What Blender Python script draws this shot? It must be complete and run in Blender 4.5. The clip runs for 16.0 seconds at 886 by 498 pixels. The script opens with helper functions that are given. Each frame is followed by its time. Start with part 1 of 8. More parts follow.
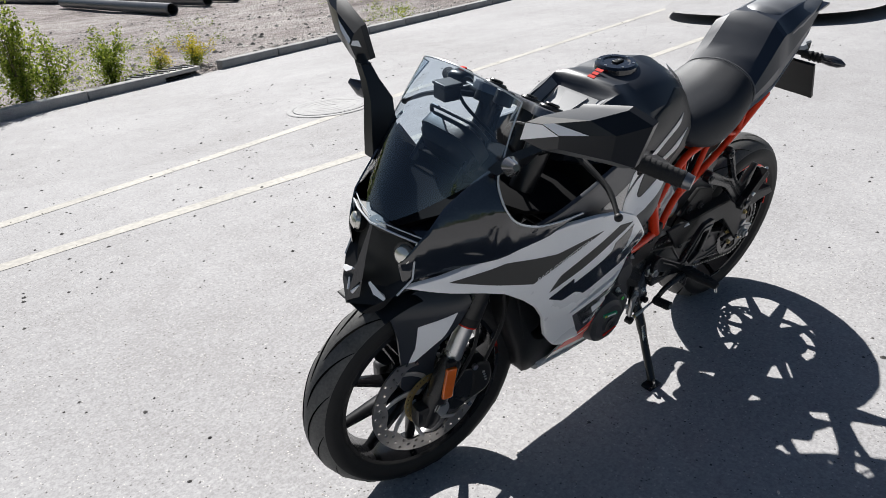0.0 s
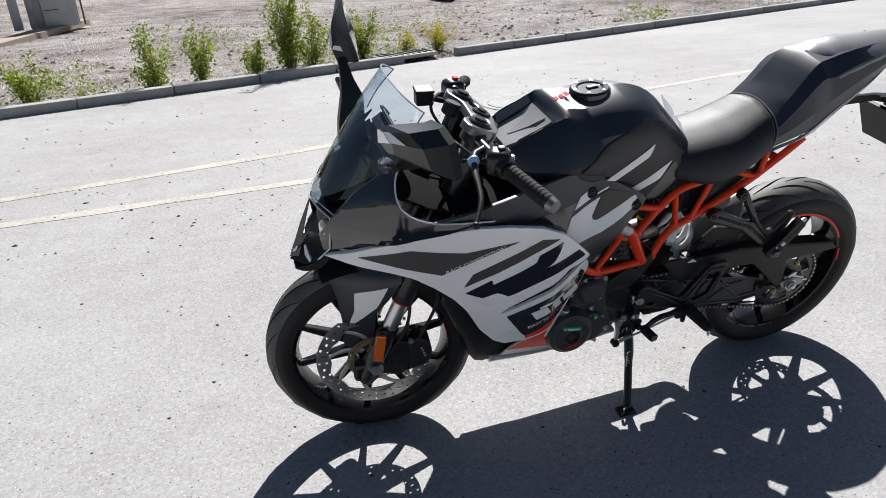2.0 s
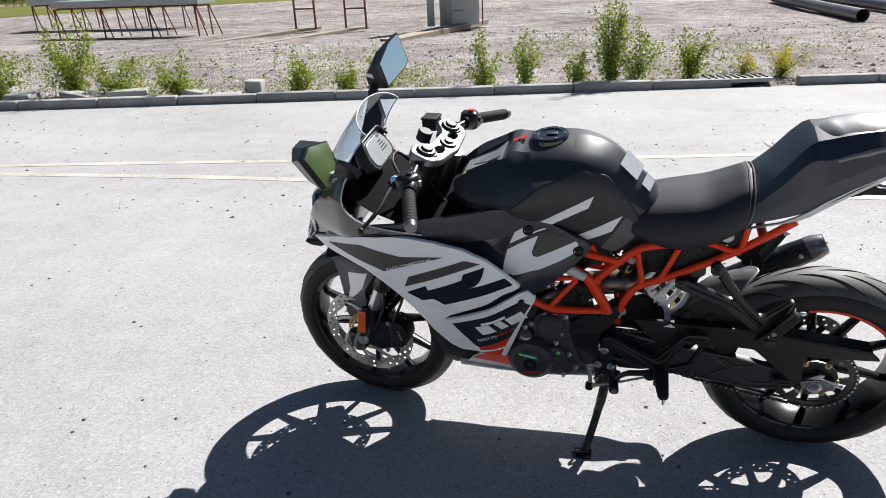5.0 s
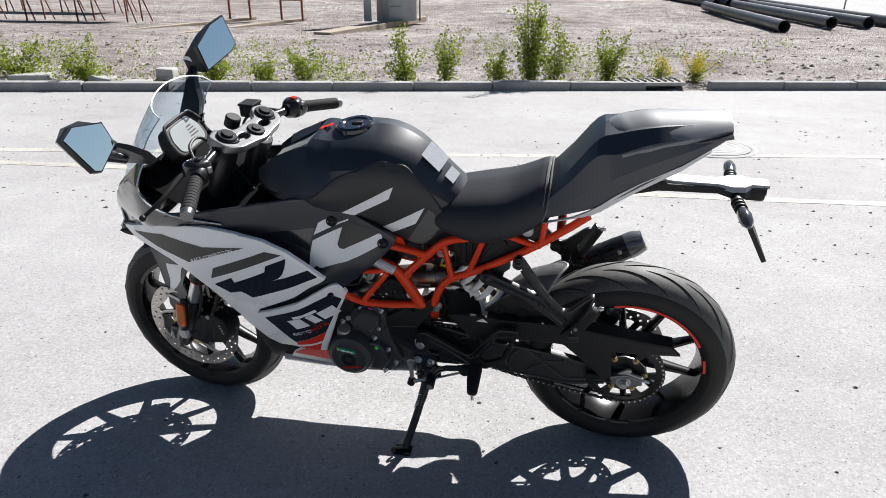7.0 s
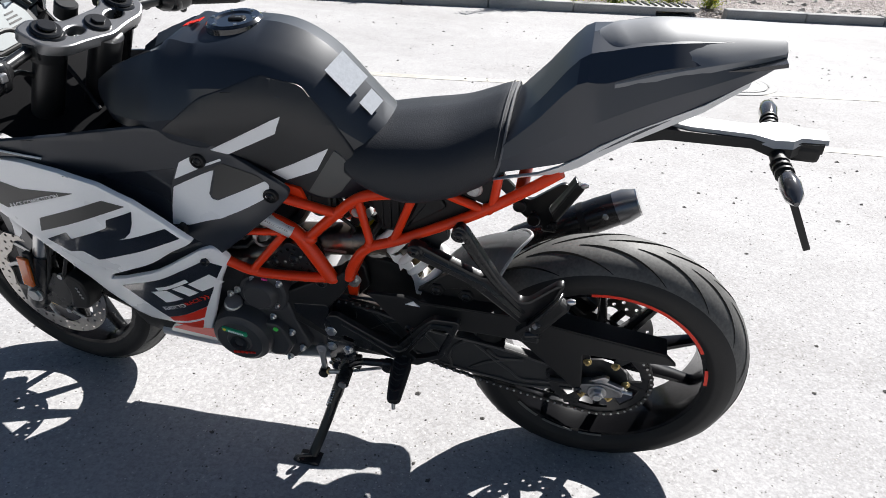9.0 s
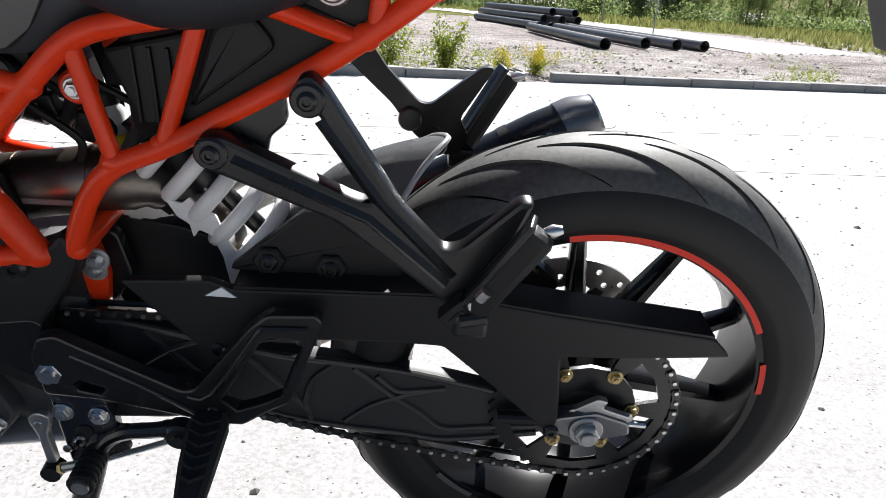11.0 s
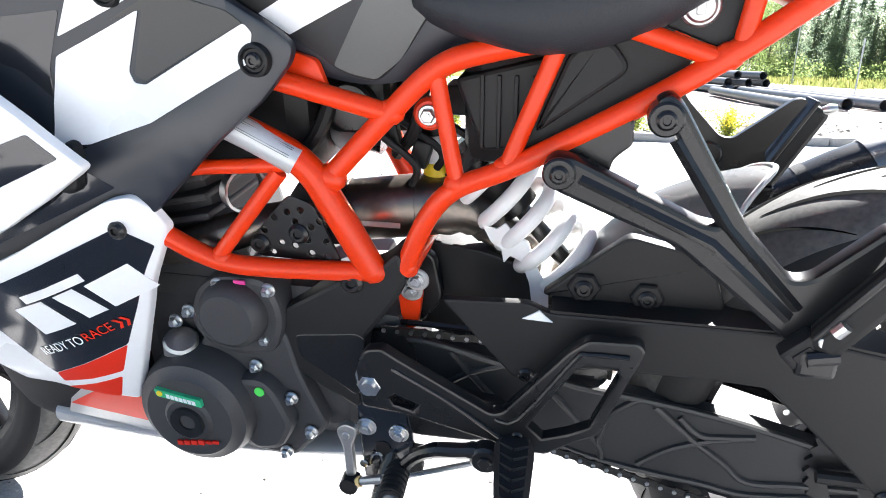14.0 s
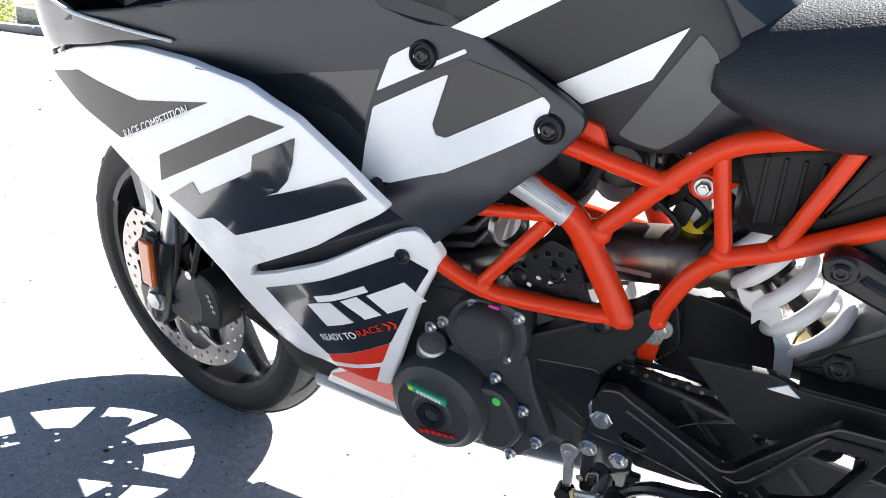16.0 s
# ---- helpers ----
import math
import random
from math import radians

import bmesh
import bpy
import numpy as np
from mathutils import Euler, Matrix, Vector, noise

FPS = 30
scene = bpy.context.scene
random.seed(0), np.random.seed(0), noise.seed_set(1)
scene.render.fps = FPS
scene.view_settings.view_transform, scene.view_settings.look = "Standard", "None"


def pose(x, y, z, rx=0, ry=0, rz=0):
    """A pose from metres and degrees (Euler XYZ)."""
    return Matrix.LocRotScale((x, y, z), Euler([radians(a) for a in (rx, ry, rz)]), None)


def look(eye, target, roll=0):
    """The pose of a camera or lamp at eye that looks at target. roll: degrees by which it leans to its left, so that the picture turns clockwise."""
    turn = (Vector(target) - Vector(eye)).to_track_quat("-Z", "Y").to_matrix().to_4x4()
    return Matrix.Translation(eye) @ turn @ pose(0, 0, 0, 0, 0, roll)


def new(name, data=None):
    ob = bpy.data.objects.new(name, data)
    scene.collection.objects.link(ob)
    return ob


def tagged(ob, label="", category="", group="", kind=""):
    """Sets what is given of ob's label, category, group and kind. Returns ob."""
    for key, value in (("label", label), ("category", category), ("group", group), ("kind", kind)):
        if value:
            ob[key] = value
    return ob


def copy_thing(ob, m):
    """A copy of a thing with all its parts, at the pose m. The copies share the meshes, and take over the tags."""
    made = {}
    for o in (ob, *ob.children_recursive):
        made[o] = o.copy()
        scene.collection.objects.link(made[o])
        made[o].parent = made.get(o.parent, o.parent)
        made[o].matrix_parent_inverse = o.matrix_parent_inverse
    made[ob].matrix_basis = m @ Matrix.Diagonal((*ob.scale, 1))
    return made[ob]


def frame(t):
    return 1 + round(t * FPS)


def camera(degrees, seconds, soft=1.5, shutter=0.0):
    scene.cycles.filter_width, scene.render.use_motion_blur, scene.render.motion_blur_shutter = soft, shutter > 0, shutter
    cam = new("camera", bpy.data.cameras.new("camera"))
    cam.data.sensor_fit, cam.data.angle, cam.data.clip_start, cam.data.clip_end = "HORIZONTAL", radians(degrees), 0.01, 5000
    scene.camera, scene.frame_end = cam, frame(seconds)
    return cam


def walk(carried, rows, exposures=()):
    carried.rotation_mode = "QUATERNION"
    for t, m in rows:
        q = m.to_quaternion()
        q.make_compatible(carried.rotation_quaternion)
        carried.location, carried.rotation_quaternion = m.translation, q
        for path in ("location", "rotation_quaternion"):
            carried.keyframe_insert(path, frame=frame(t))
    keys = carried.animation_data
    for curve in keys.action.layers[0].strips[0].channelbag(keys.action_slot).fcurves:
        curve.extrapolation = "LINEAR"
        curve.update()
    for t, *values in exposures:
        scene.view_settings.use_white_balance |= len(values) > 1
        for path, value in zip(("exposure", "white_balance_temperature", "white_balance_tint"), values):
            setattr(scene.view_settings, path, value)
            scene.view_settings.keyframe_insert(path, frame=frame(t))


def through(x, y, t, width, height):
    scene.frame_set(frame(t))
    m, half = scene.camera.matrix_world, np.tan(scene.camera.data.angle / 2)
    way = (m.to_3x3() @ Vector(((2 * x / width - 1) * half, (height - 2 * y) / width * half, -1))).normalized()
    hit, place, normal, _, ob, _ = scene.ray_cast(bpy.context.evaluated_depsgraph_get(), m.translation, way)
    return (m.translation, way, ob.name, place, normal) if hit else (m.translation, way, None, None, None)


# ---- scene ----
# ---- camera ----
PATH = [
    (0, (-0.790, -1.221, 1.306), (0.319, 0.209, 0.454), -4.5),
    (0.5, (-0.655, -1.343, 1.314), (0.341, 0.137, 0.409), -1.9),
    (1, (-0.534, -1.494, 1.330), (0.342, 0.067, 0.429), -2.9),
    (1.5, (-0.413, -1.672, 1.349), (0.185, 0.044, 0.501), -3.3),
    (2, (-0.246, -1.732, 1.337), (0.246, 0.027, 0.508), -2.8),
    (2.5, (-0.039, -1.770, 1.345), (0.290, 0.039, 0.540), -1.4),
    (3, (0.159, -1.887, 1.369), (0.254, -0.045, 0.577), -2.8),
    (3.2, (0.225, -1.925, 1.374), (0.255, -0.079, 0.580), -2.8),
    (5.3, (0.863, -1.995, 1.413), (0.325, -0.228, 0.646), -2.4),
    (5.5, (0.888, -1.994, 1.406), (0.382, -0.214, 0.646), -2.1),
    (6, (0.986, -1.916, 1.378), (0.560, -0.110, 0.631), -0.7),
    (6.5, (1.085, -1.850, 1.373), (0.692, -0.041, 0.615), 0.2),
    (7, (1.167, -1.869, 1.371), (0.799, -0.063, 0.593), 0.2),
    (7.5, (1.256, -1.911, 1.376), (0.894, -0.107, 0.591), 0.2),
    (8, (1.281, -1.797, 1.344), (0.908, 0.002, 0.555), 0.1),
    (8.5, (1.253, -1.555, 1.299), (0.866, 0.216, 0.453), 0.9),
    (9, (1.215, -1.344, 1.232), (0.886, 0.373, 0.262), 3.1),
    (9.5, (1.205, -1.000, 1.079), (0.927, 0.685, 0.045), 2.1),
    (9.7, (1.201, -0.921, 0.980), (1.009, 0.764, -0.073), 3.4),
    (11.8, (1.075, -0.823, 0.715), (1.212, 1.107, 0.207), 2.6),
    (12, (1.067, -0.822, 0.710), (1.155, 1.110, 0.202), 2.3),
    (12.5, (1.050, -0.821, 0.706), (1.039, 1.110, 0.185), 1.7),
    (13, (1.028, -0.832, 0.696), (0.901, 1.094, 0.172), 1.6),
    (13.5, (0.998, -0.841, 0.694), (0.745, 1.069, 0.157), 1.7),
    (14, (0.974, -0.851, 0.693), (0.583, 1.035, 0.154), 1.5),
    (14.5, (0.959, -0.857, 0.689), (0.473, 1.006, 0.147), 1.4),
    (15, (0.936, -0.874, 0.693), (0.303, 0.942, 0.145), 1.4),
    (15.5, (0.915, -0.889, 0.719), (0.177, 0.871, 0.121), 2.0),
    (16, (0.887, -0.900, 0.809), (0.063, 0.773, 0.089), 3.7),
]
cam = camera(65.4, 16.0, soft=0.9)
EXPOSURES = [(0.0, 0.68), (3.2, 0.8), (5.3, 0.88), (9.0, 1.05), (9.7, 1.2), (11.8, 1.36), (12.5, 1.90), (13.2, 2.48), (14.0, 2.93), (14.6, 2.95), (15.5, 2.57), (16.0, 2.4)]
walk(cam, [(t, look(e, a, r)) for t, e, a, r in PATH], EXPOSURES)

# ---- light ----
SUN_DIR = Vector((0.282, 0.668, 0.689)).normalized()
world = bpy.data.worlds.new("sky")
scene.world = world
world.use_nodes = True
nt = world.node_tree
sky = nt.nodes.new("ShaderNodeTexSky")
sky.sky_type, sky.sun_disc = "NISHITA", False
sky.sun_elevation = math.asin(SUN_DIR.z)
sky.sun_rotation = math.atan2(SUN_DIR.x, SUN_DIR.y)
sky.air_density, sky.dust_density, sky.ozone_density = 1.0, 0.8, 2.5
nt.links.new(sky.outputs[0], nt.nodes["Background"].inputs[0])
nt.nodes["Background"].inputs[1].default_value = 0.030
sun = new("sun", bpy.data.lights.new("sun", "SUN"))
sun.data.energy, sun.data.angle, sun.data.color = 5.0, radians(0.5), (1.0, 0.985, 0.965)
sun.matrix_world = look((20 * SUN_DIR.x, 20 * SUN_DIR.y, 20 * SUN_DIR.z), (0, 0, 0))


# ---- materials ----
def surface(name, base, rough=0.5, metal=0.0, var=0.12, grain=220.0, blotch=7.0, bump=0.15, coat=0.0, depth=0.002, tint=None, random=0.0, spec=0.5):
    """A procedural material with fine grain and broad blotches, in metres of object space."""
    m = bpy.data.materials.new(name)
    m.use_nodes = True
    t = m.node_tree
    n, l = t.nodes, t.links
    bsdf = n["Principled BSDF"]
    tex = n.new("ShaderNodeTexCoord")
    fine, broad = n.new("ShaderNodeTexNoise"), n.new("ShaderNodeTexNoise")
    fine.inputs["Scale"].default_value, broad.inputs["Scale"].default_value = grain, blotch
    fine.inputs["Detail"].default_value, broad.inputs["Detail"].default_value = 4, 5
    l.new(tex.outputs["Object"], fine.inputs["Vector"])
    l.new(tex.outputs["Object"], broad.inputs["Vector"])
    mixed = n.new("ShaderNodeMix")
    mixed.data_type = "FLOAT"
    mixed.inputs[0].default_value = 0.5
    l.new(fine.outputs["Fac"], mixed.inputs[2])
    l.new(broad.outputs["Fac"], mixed.inputs[3])
    ramp = n.new("ShaderNodeValToRGB")
    tint = tint or base
    ramp.color_ramp.elements[0].position, ramp.color_ramp.elements[1].position = 0.3, 0.7
    ramp.color_ramp.elements[0].color = (*[c * (1 - var) for c in base], 1)
    ramp.color_ramp.elements[1].color = (*[min(c * (1 + var), 0.95) for c in tint], 1)
    l.new(mixed.outputs[0], ramp.inputs[0])
    colour = ramp.outputs[0]
    if random:
        info, hsv, scale = n.new("ShaderNodeObjectInfo"), n.new("ShaderNodeHueSaturation"), n.new("ShaderNodeMapRange")
        scale.inputs[3].default_value, scale.inputs[4].default_value = 1 - random, 1 + random
        l.new(info.outputs["Random"], scale.inputs[0])
        l.new(scale.outputs[0], hsv.inputs["Value"])
        l.new(colour, hsv.inputs["Color"])
        colour = hsv.outputs[0]
    l.new(colour, bsdf.inputs["Base Color"])
    rr = n.new("ShaderNodeMapRange")
    rr.inputs[3].default_value, rr.inputs[4].default_value = max(rough - 0.08, 0.02), min(rough + 0.1, 1)
    l.new(broad.outputs["Fac"], rr.inputs[0])
    l.new(rr.outputs[0], bsdf.inputs["Roughness"])
    bsdf.inputs["Metallic"].default_value = metal
    bsdf.inputs["Coat Weight"].default_value = coat
    bsdf.inputs["Coat Roughness"].default_value = 0.06
    bsdf.inputs["Specular IOR Level"].default_value = spec
    if bump:
        b = n.new("ShaderNodeBump")
        b.inputs["Strength"].default_value, b.inputs["Distance"].default_value = bump, depth
        l.new(fine.outputs["Fac"], b.inputs["Height"])
        l.new(b.outputs[0], bsdf.inputs["Normal"])
    return m


def clear(name, colour, rough=0.02, ior=1.45, alpha=None):
    m = bpy.data.materials.new(name)
    m.use_nodes = True
    b = m.node_tree.nodes["Principled BSDF"]
    b.inputs["Base Color"].default_value = (*colour, 1)
    b.inputs["Roughness"].default_value = rough
    b.inputs["IOR"].default_value = ior
    b.inputs["Transmission Weight"].default_value = 1
    return m


def thin_pane(name, colour, amount, rough=0.04, floor=0.05):
    """A thin clear sheet: mostly see-through, with a mirror-like sheen at grazing angles."""
    m = bpy.data.materials.new(name)
    m.use_nodes = True
    t = m.node_tree
    n, l = t.nodes, t.links
    n.remove(n["Principled BSDF"])
    see, gloss, mixer, fres = n.new("ShaderNodeBsdfTransparent"), n.new("ShaderNodeBsdfGlossy"), n.new("ShaderNodeMixShader"), n.new("ShaderNodeLayerWeight")
    see.inputs[0].default_value = (*colour, 1)
    gloss.inputs["Roughness"].default_value = rough
    fres.inputs["Blend"].default_value = 0.5
    power, gain = n.new("ShaderNodeMath"), n.new("ShaderNodeMath")
    power.operation, gain.operation = "POWER", "MULTIPLY_ADD"
    power.inputs[1].default_value = 4.0
    gain.inputs[1].default_value, gain.inputs[2].default_value = amount, floor
    l.new(fres.outputs["Facing"], power.inputs[0])
    l.new(power.outputs[0], gain.inputs[0])
    l.new(gain.outputs[0], mixer.inputs[0])
    l.new(see.outputs[0], mixer.inputs[1])
    l.new(gloss.outputs[0], mixer.inputs[2])
    l.new(mixer.outputs[0], n["Material Output"].inputs[0])
    return m


def foliage(name, low, high, scale, through):
    """Leaves that let some of the light through."""
    m = bpy.data.materials.new(name)
    m.use_nodes = True
    t = m.node_tree
    n, l = t.nodes, t.links
    n.remove(n["Principled BSDF"])
    geo, tex, ramp = n.new("ShaderNodeNewGeometry"), n.new("ShaderNodeTexNoise"), n.new("ShaderNodeValToRGB")
    tex.inputs["Scale"].default_value = scale
    l.new(geo.outputs["Position"], tex.inputs["Vector"])
    add = n.new("ShaderNodeMix")
    add.data_type = "FLOAT"
    add.inputs[0].default_value = 0.5
    l.new(tex.outputs["Fac"], add.inputs[2])
    l.new(geo.outputs["Random Per Island"], add.inputs[3])
    ramp.color_ramp.elements[0].position, ramp.color_ramp.elements[1].position = 0.25, 0.75
    ramp.color_ramp.elements[0].color, ramp.color_ramp.elements[1].color = (*low, 1), (*high, 1)
    l.new(add.outputs[0], ramp.inputs[0])
    dif, tra, mixer = n.new("ShaderNodeBsdfDiffuse"), n.new("ShaderNodeBsdfTranslucent"), n.new("ShaderNodeMixShader")
    l.new(ramp.outputs[0], dif.inputs[0])
    l.new(ramp.outputs[0], tra.inputs[0])
    mixer.inputs[0].default_value = through
    l.new(dif.outputs[0], mixer.inputs[1])
    l.new(tra.outputs[0], mixer.inputs[2])
    l.new(mixer.outputs[0], n["Material Output"].inputs[0])
    return m


MAT = dict(
    # Base leans blue: part of the sky's reflection is put into the colour.
    black_paint=surface("sky-tinted satin black paint", (0.009, 0.013, 0.021), 0.40, var=0.1, bump=0.02, grain=500, spec=0.75),
    gloss_black=surface("gloss black paint", (0.010, 0.012, 0.017), 0.14, var=0.1, bump=0.0, coat=0.8),
    grey_paint=surface("dark grey satin paint", (0.052, 0.050, 0.047), 0.42, var=0.06, bump=0.03, grain=600),
    white_paint=surface("white paint", (0.9, 0.9, 0.905), 0.28, var=0.02, bump=0.0, coat=0.4),
    red_paint=surface("red paint", (0.76, 0.032, 0.012), 0.35, var=0.04, bump=0.0, coat=0.1, spec=0.25),
    orange=surface("orange powder coat", (0.76, 0.043, 0.006), 0.3, var=0.08, bump=0.06, grain=300, coat=0.18, spec=0.25),
    plastic=surface("black moulded plastic", (0.010, 0.010, 0.0105), 0.5, var=0.15, bump=0.25, grain=900, depth=0.0006, spec=0.35),
    dark_metal=surface("black coated metal", (0.011, 0.011, 0.0115), 0.27, metal=0.0, var=0.15, bump=0.15, grain=600, depth=0.0006),
    engine=surface("grey cast engine case", (0.05, 0.05, 0.053), 0.5, metal=0.2, var=0.12, bump=0.3, grain=500, depth=0.0006),
    steel=surface("bright steel", (0.62, 0.62, 0.62), 0.28, metal=1.0, var=0.1, bump=0.05, grain=300),
    bare=surface("heat-tinted steel", (0.19, 0.18, 0.17), 0.34, metal=0.95, var=0.25, bump=0.1, grain=120, blotch=25, tint=(0.2, 0.16, 0.13)),
    alloy=surface("brushed aluminium", (0.5, 0.5, 0.5), 0.42, metal=1.0, var=0.12, bump=0.1, grain=400),
    gold=surface("gold anodised metal", (0.55, 0.42, 0.2), 0.35, metal=0.9, var=0.1, bump=0.05),
    rubber=surface("tyre rubber", (0.010, 0.010, 0.0105), 0.6, var=0.2, grain=160, blotch=14, bump=0.05, spec=0.35),
    # Crown grey holds both road dust and the sheen of grazing sun.
    tread=surface("dusty sun-paled tread rubber", (0.058, 0.057, 0.055), 0.62, var=0.25, grain=160, blotch=18, bump=0.06, tint=(0.10, 0.097, 0.092), spec=0.5),
    grip=surface("grip rubber", (0.012, 0.012, 0.0125), 0.8, var=0.15, grain=400, bump=0.4),
    seat=surface("black seat vinyl", (0.018, 0.020, 0.025), 0.55, var=0.12, grain=450, bump=0.6, depth=0.001, spec=0.4),
    spring=surface("white spring coating", (0.8, 0.8, 0.8), 0.35, var=0.04, bump=0.0, coat=0.3),
    sticker=surface("silver label", (0.55, 0.56, 0.57), 0.35, metal=0.3, var=0.06, bump=0.0),
    amber=surface("amber reflector", (0.75, 0.14, 0.01), 0.12, var=0.1, grain=300, bump=0.3, coat=1.0),
    smoke=clear("smoked lens", (0.1, 0.1, 0.11), 0.05),
    screen=thin_pane("smoked windscreen", (0.74, 0.84, 0.93), 0.7, floor=0.13),
    mirror=surface("blue-tinted mirror glass", (0.84, 0.98, 1.0), 0.03, metal=1.0, var=0.0, bump=0.0),
    lcd=surface("display panel", (0.34, 0.36, 0.36), 0.25, var=0.05, bump=0.0, coat=0.6),
    red_plastic=surface("red plastic", (0.65, 0.03, 0.02), 0.6, var=0.05, bump=0.0, spec=0.1),
    green=surface("green label", (0.03, 0.42, 0.20), 0.4, var=0.05, bump=0.0),
    lime=surface("green dot", (0.1, 0.75, 0.12), 0.4, var=0.05, bump=0.0),
    pink=surface("pink paint mark", (0.7, 0.05, 0.3), 0.5, var=0.05, bump=0.0),
    yellow=surface("yellow label", (0.8, 0.6, 0.03), 0.4, var=0.05, bump=0.0),
    blue=surface("blue cap", (0.25, 0.42, 0.75), 0.3, var=0.05, bump=0.0),
    concrete=surface("kerb concrete", (0.40, 0.39, 0.37), 0.85, var=0.25, grain=60, blotch=3, bump=0.4, depth=0.006),
    galvanised=surface("galvanised steel", (0.45, 0.47, 0.48), 0.45, metal=0.6, var=0.15, grain=30, blotch=4),
    pipe=surface("black plastic pipe", (0.10, 0.10, 0.105), 0.36, var=0.3, grain=20, blotch=3, bump=0.1),
    rust=surface("rusty steel", (0.20, 0.07, 0.04), 0.8, var=0.4, grain=60, blotch=6, bump=0.4),
    timber=surface("weathered board", (0.34, 0.28, 0.22), 0.85, var=0.3, grain=40, blotch=4, bump=0.4),
    road_line=surface("worn road paint", (0.41, 0.39, 0.35), 0.8, var=0.35, grain=35, blotch=2.5, bump=0.3, depth=0.003),
    leaf=foliage("willow leaf", (0.10, 0.16, 0.025), (0.40, 0.45, 0.08), 9, 0.5),
    yellow_leaf=foliage("yellow flower", (0.45, 0.36, 0.03), (0.6, 0.5, 0.06), 9, 0.4),
    # Needles paled towards grey-green: the distance haze is put into their colour.
    conifer=foliage("haze-paled spruce needles", (0.14, 0.19, 0.135), (0.23, 0.28, 0.19), 0.6, 0.55),
    birch=foliage("birch crown", (0.17, 0.235, 0.085), (0.27, 0.33, 0.135), 0.5, 0.5),
    bark=surface("bark", (0.16, 0.13, 0.11), 0.9, var=0.4, grain=20, blotch=3, bump=0.5, depth=0.01),
    stem=surface("green stem", (0.14, 0.12, 0.05), 0.8, var=0.3, grain=50),
    grass=foliage("roadside grass", (0.14, 0.17, 0.05), (0.30, 0.29, 0.11), 0.6, 0.4),
)


def ground_material(name, stops, scales, rough, bump, depth, pebble=0.0, streak=0.0):
    """Ground with three sizes of noise, specks of grit and relief, in metres."""
    m = bpy.data.materials.new(name)
    m.use_nodes = True
    t = m.node_tree
    n, l = t.nodes, t.links
    b = n["Principled BSDF"]
    b.inputs["Roughness"].default_value = rough
    b.inputs["Specular IOR Level"].default_value = 0.25
    geo = n.new("ShaderNodeNewGeometry")
    total = None
    for scale, weight, detail in scales:
        x = n.new("ShaderNodeTexNoise")
        x.inputs["Scale"].default_value, x.inputs["Detail"].default_value = scale, detail
        l.new(geo.outputs["Position"], x.inputs["Vector"])
        mul = n.new("ShaderNodeMath")
        mul.operation = "MULTIPLY_ADD"
        mul.inputs[1].default_value = weight
        l.new(x.outputs["Fac"], mul.inputs[0])
        if total:
            l.new(total, mul.inputs[2])
        else:
            mul.inputs[2].default_value = 0
        total = mul.outputs[0]
    if streak:
        stretch, long_noise, mul = n.new("ShaderNodeMapping"), n.new("ShaderNodeTexNoise"), n.new("ShaderNodeMath")
        stretch.inputs["Rotation"].default_value = (0, 0, -0.24)
        stretch.inputs["Scale"].default_value = (0.12, 1.6, 1)
        long_noise.inputs["Scale"].default_value, long_noise.inputs["Detail"].default_value = 1.0, 4
        mul.operation = "MULTIPLY_ADD"
        mul.inputs[1].default_value = streak
        l.new(geo.outputs["Position"], stretch.inputs["Vector"])
        l.new(stretch.outputs[0], long_noise.inputs["Vector"])
        l.new(long_noise.outputs["Fac"], mul.inputs[0])
        l.new(total, mul.inputs[2])
        total = mul.outputs[0]
    ramp = n.new("ShaderNodeValToRGB")
    while len(ramp.color_ramp.elements) < len(stops):
        ramp.color_ramp.elements.new(0.5)
    for e, (p, c) in zip(ramp.color_ramp.elements, stops):
        e.position, e.color = p, (*c, 1)
    l.new(total, ramp.inputs[0])
    colour = ramp.outputs[0]
    vor = n.new("ShaderNodeTexVoronoi")
    vor.inputs["Scale"].default_value = 105 if pebble < 0.5 else 38
    l.new(geo.outputs["Position"], vor.inputs["Vector"])
    apart = n.new("ShaderNodeSeparateColor")
    l.new(vor.outputs["Color"], apart.inputs[0])
    tone = n.new("ShaderNodeMapRange")
    tone.inputs[3].default_value, tone.inputs[4].default_value = (0.90, 1.10) if pebble < 0.5 else (0.75, 1.25)
    l.new(apart.outputs[2], tone.inputs[0])
    hsv = n.new("ShaderNodeHueSaturation")
    l.new(tone.outputs[0], hsv.inputs["Value"])
    l.new(colour, hsv.inputs["Color"])
    colour = hsv.outputs[0]
    for channel, share, size, speck in ((0, 0.10, 0.26, (0.12, 0.112, 0.105)), (1, 0.14, 0.24, (0.56, 0.54, 0.51))):
        few, small, both_on, lay = n.new("ShaderNodeMath"), n.new("ShaderNodeMath"), n.new("ShaderNodeMath"), n.new("ShaderNodeMix")
        few.operation = small.operation = "LESS_THAN"
        both_on.operation = "MULTIPLY"
        few.inputs[1].default_value, small.inputs[1].default_value = share, size
        lay.data_type = "RGBA"
        l.new(apart.outputs[channel], few.inputs[0])
        l.new(vor.outputs["Distance"], small.inputs[0])
        l.new(few.outputs[0], both_on.inputs[0])
        l.new(small.outputs[0], both_on.inputs[1])
        l.new(both_on.outputs[0], lay.inputs[0])
        l.new(colour, lay.inputs[6])
        lay.inputs[7].default_value = (*speck, 1)
        colour = lay.outputs[2]
    l.new(colour, b.inputs["Base Color"])
    bp = n.new("ShaderNodeBump")
    bp.inputs["Strength"].default_value, bp.inputs["Distance"].default_value = bump, depth
    add = n.new("ShaderNodeMath")
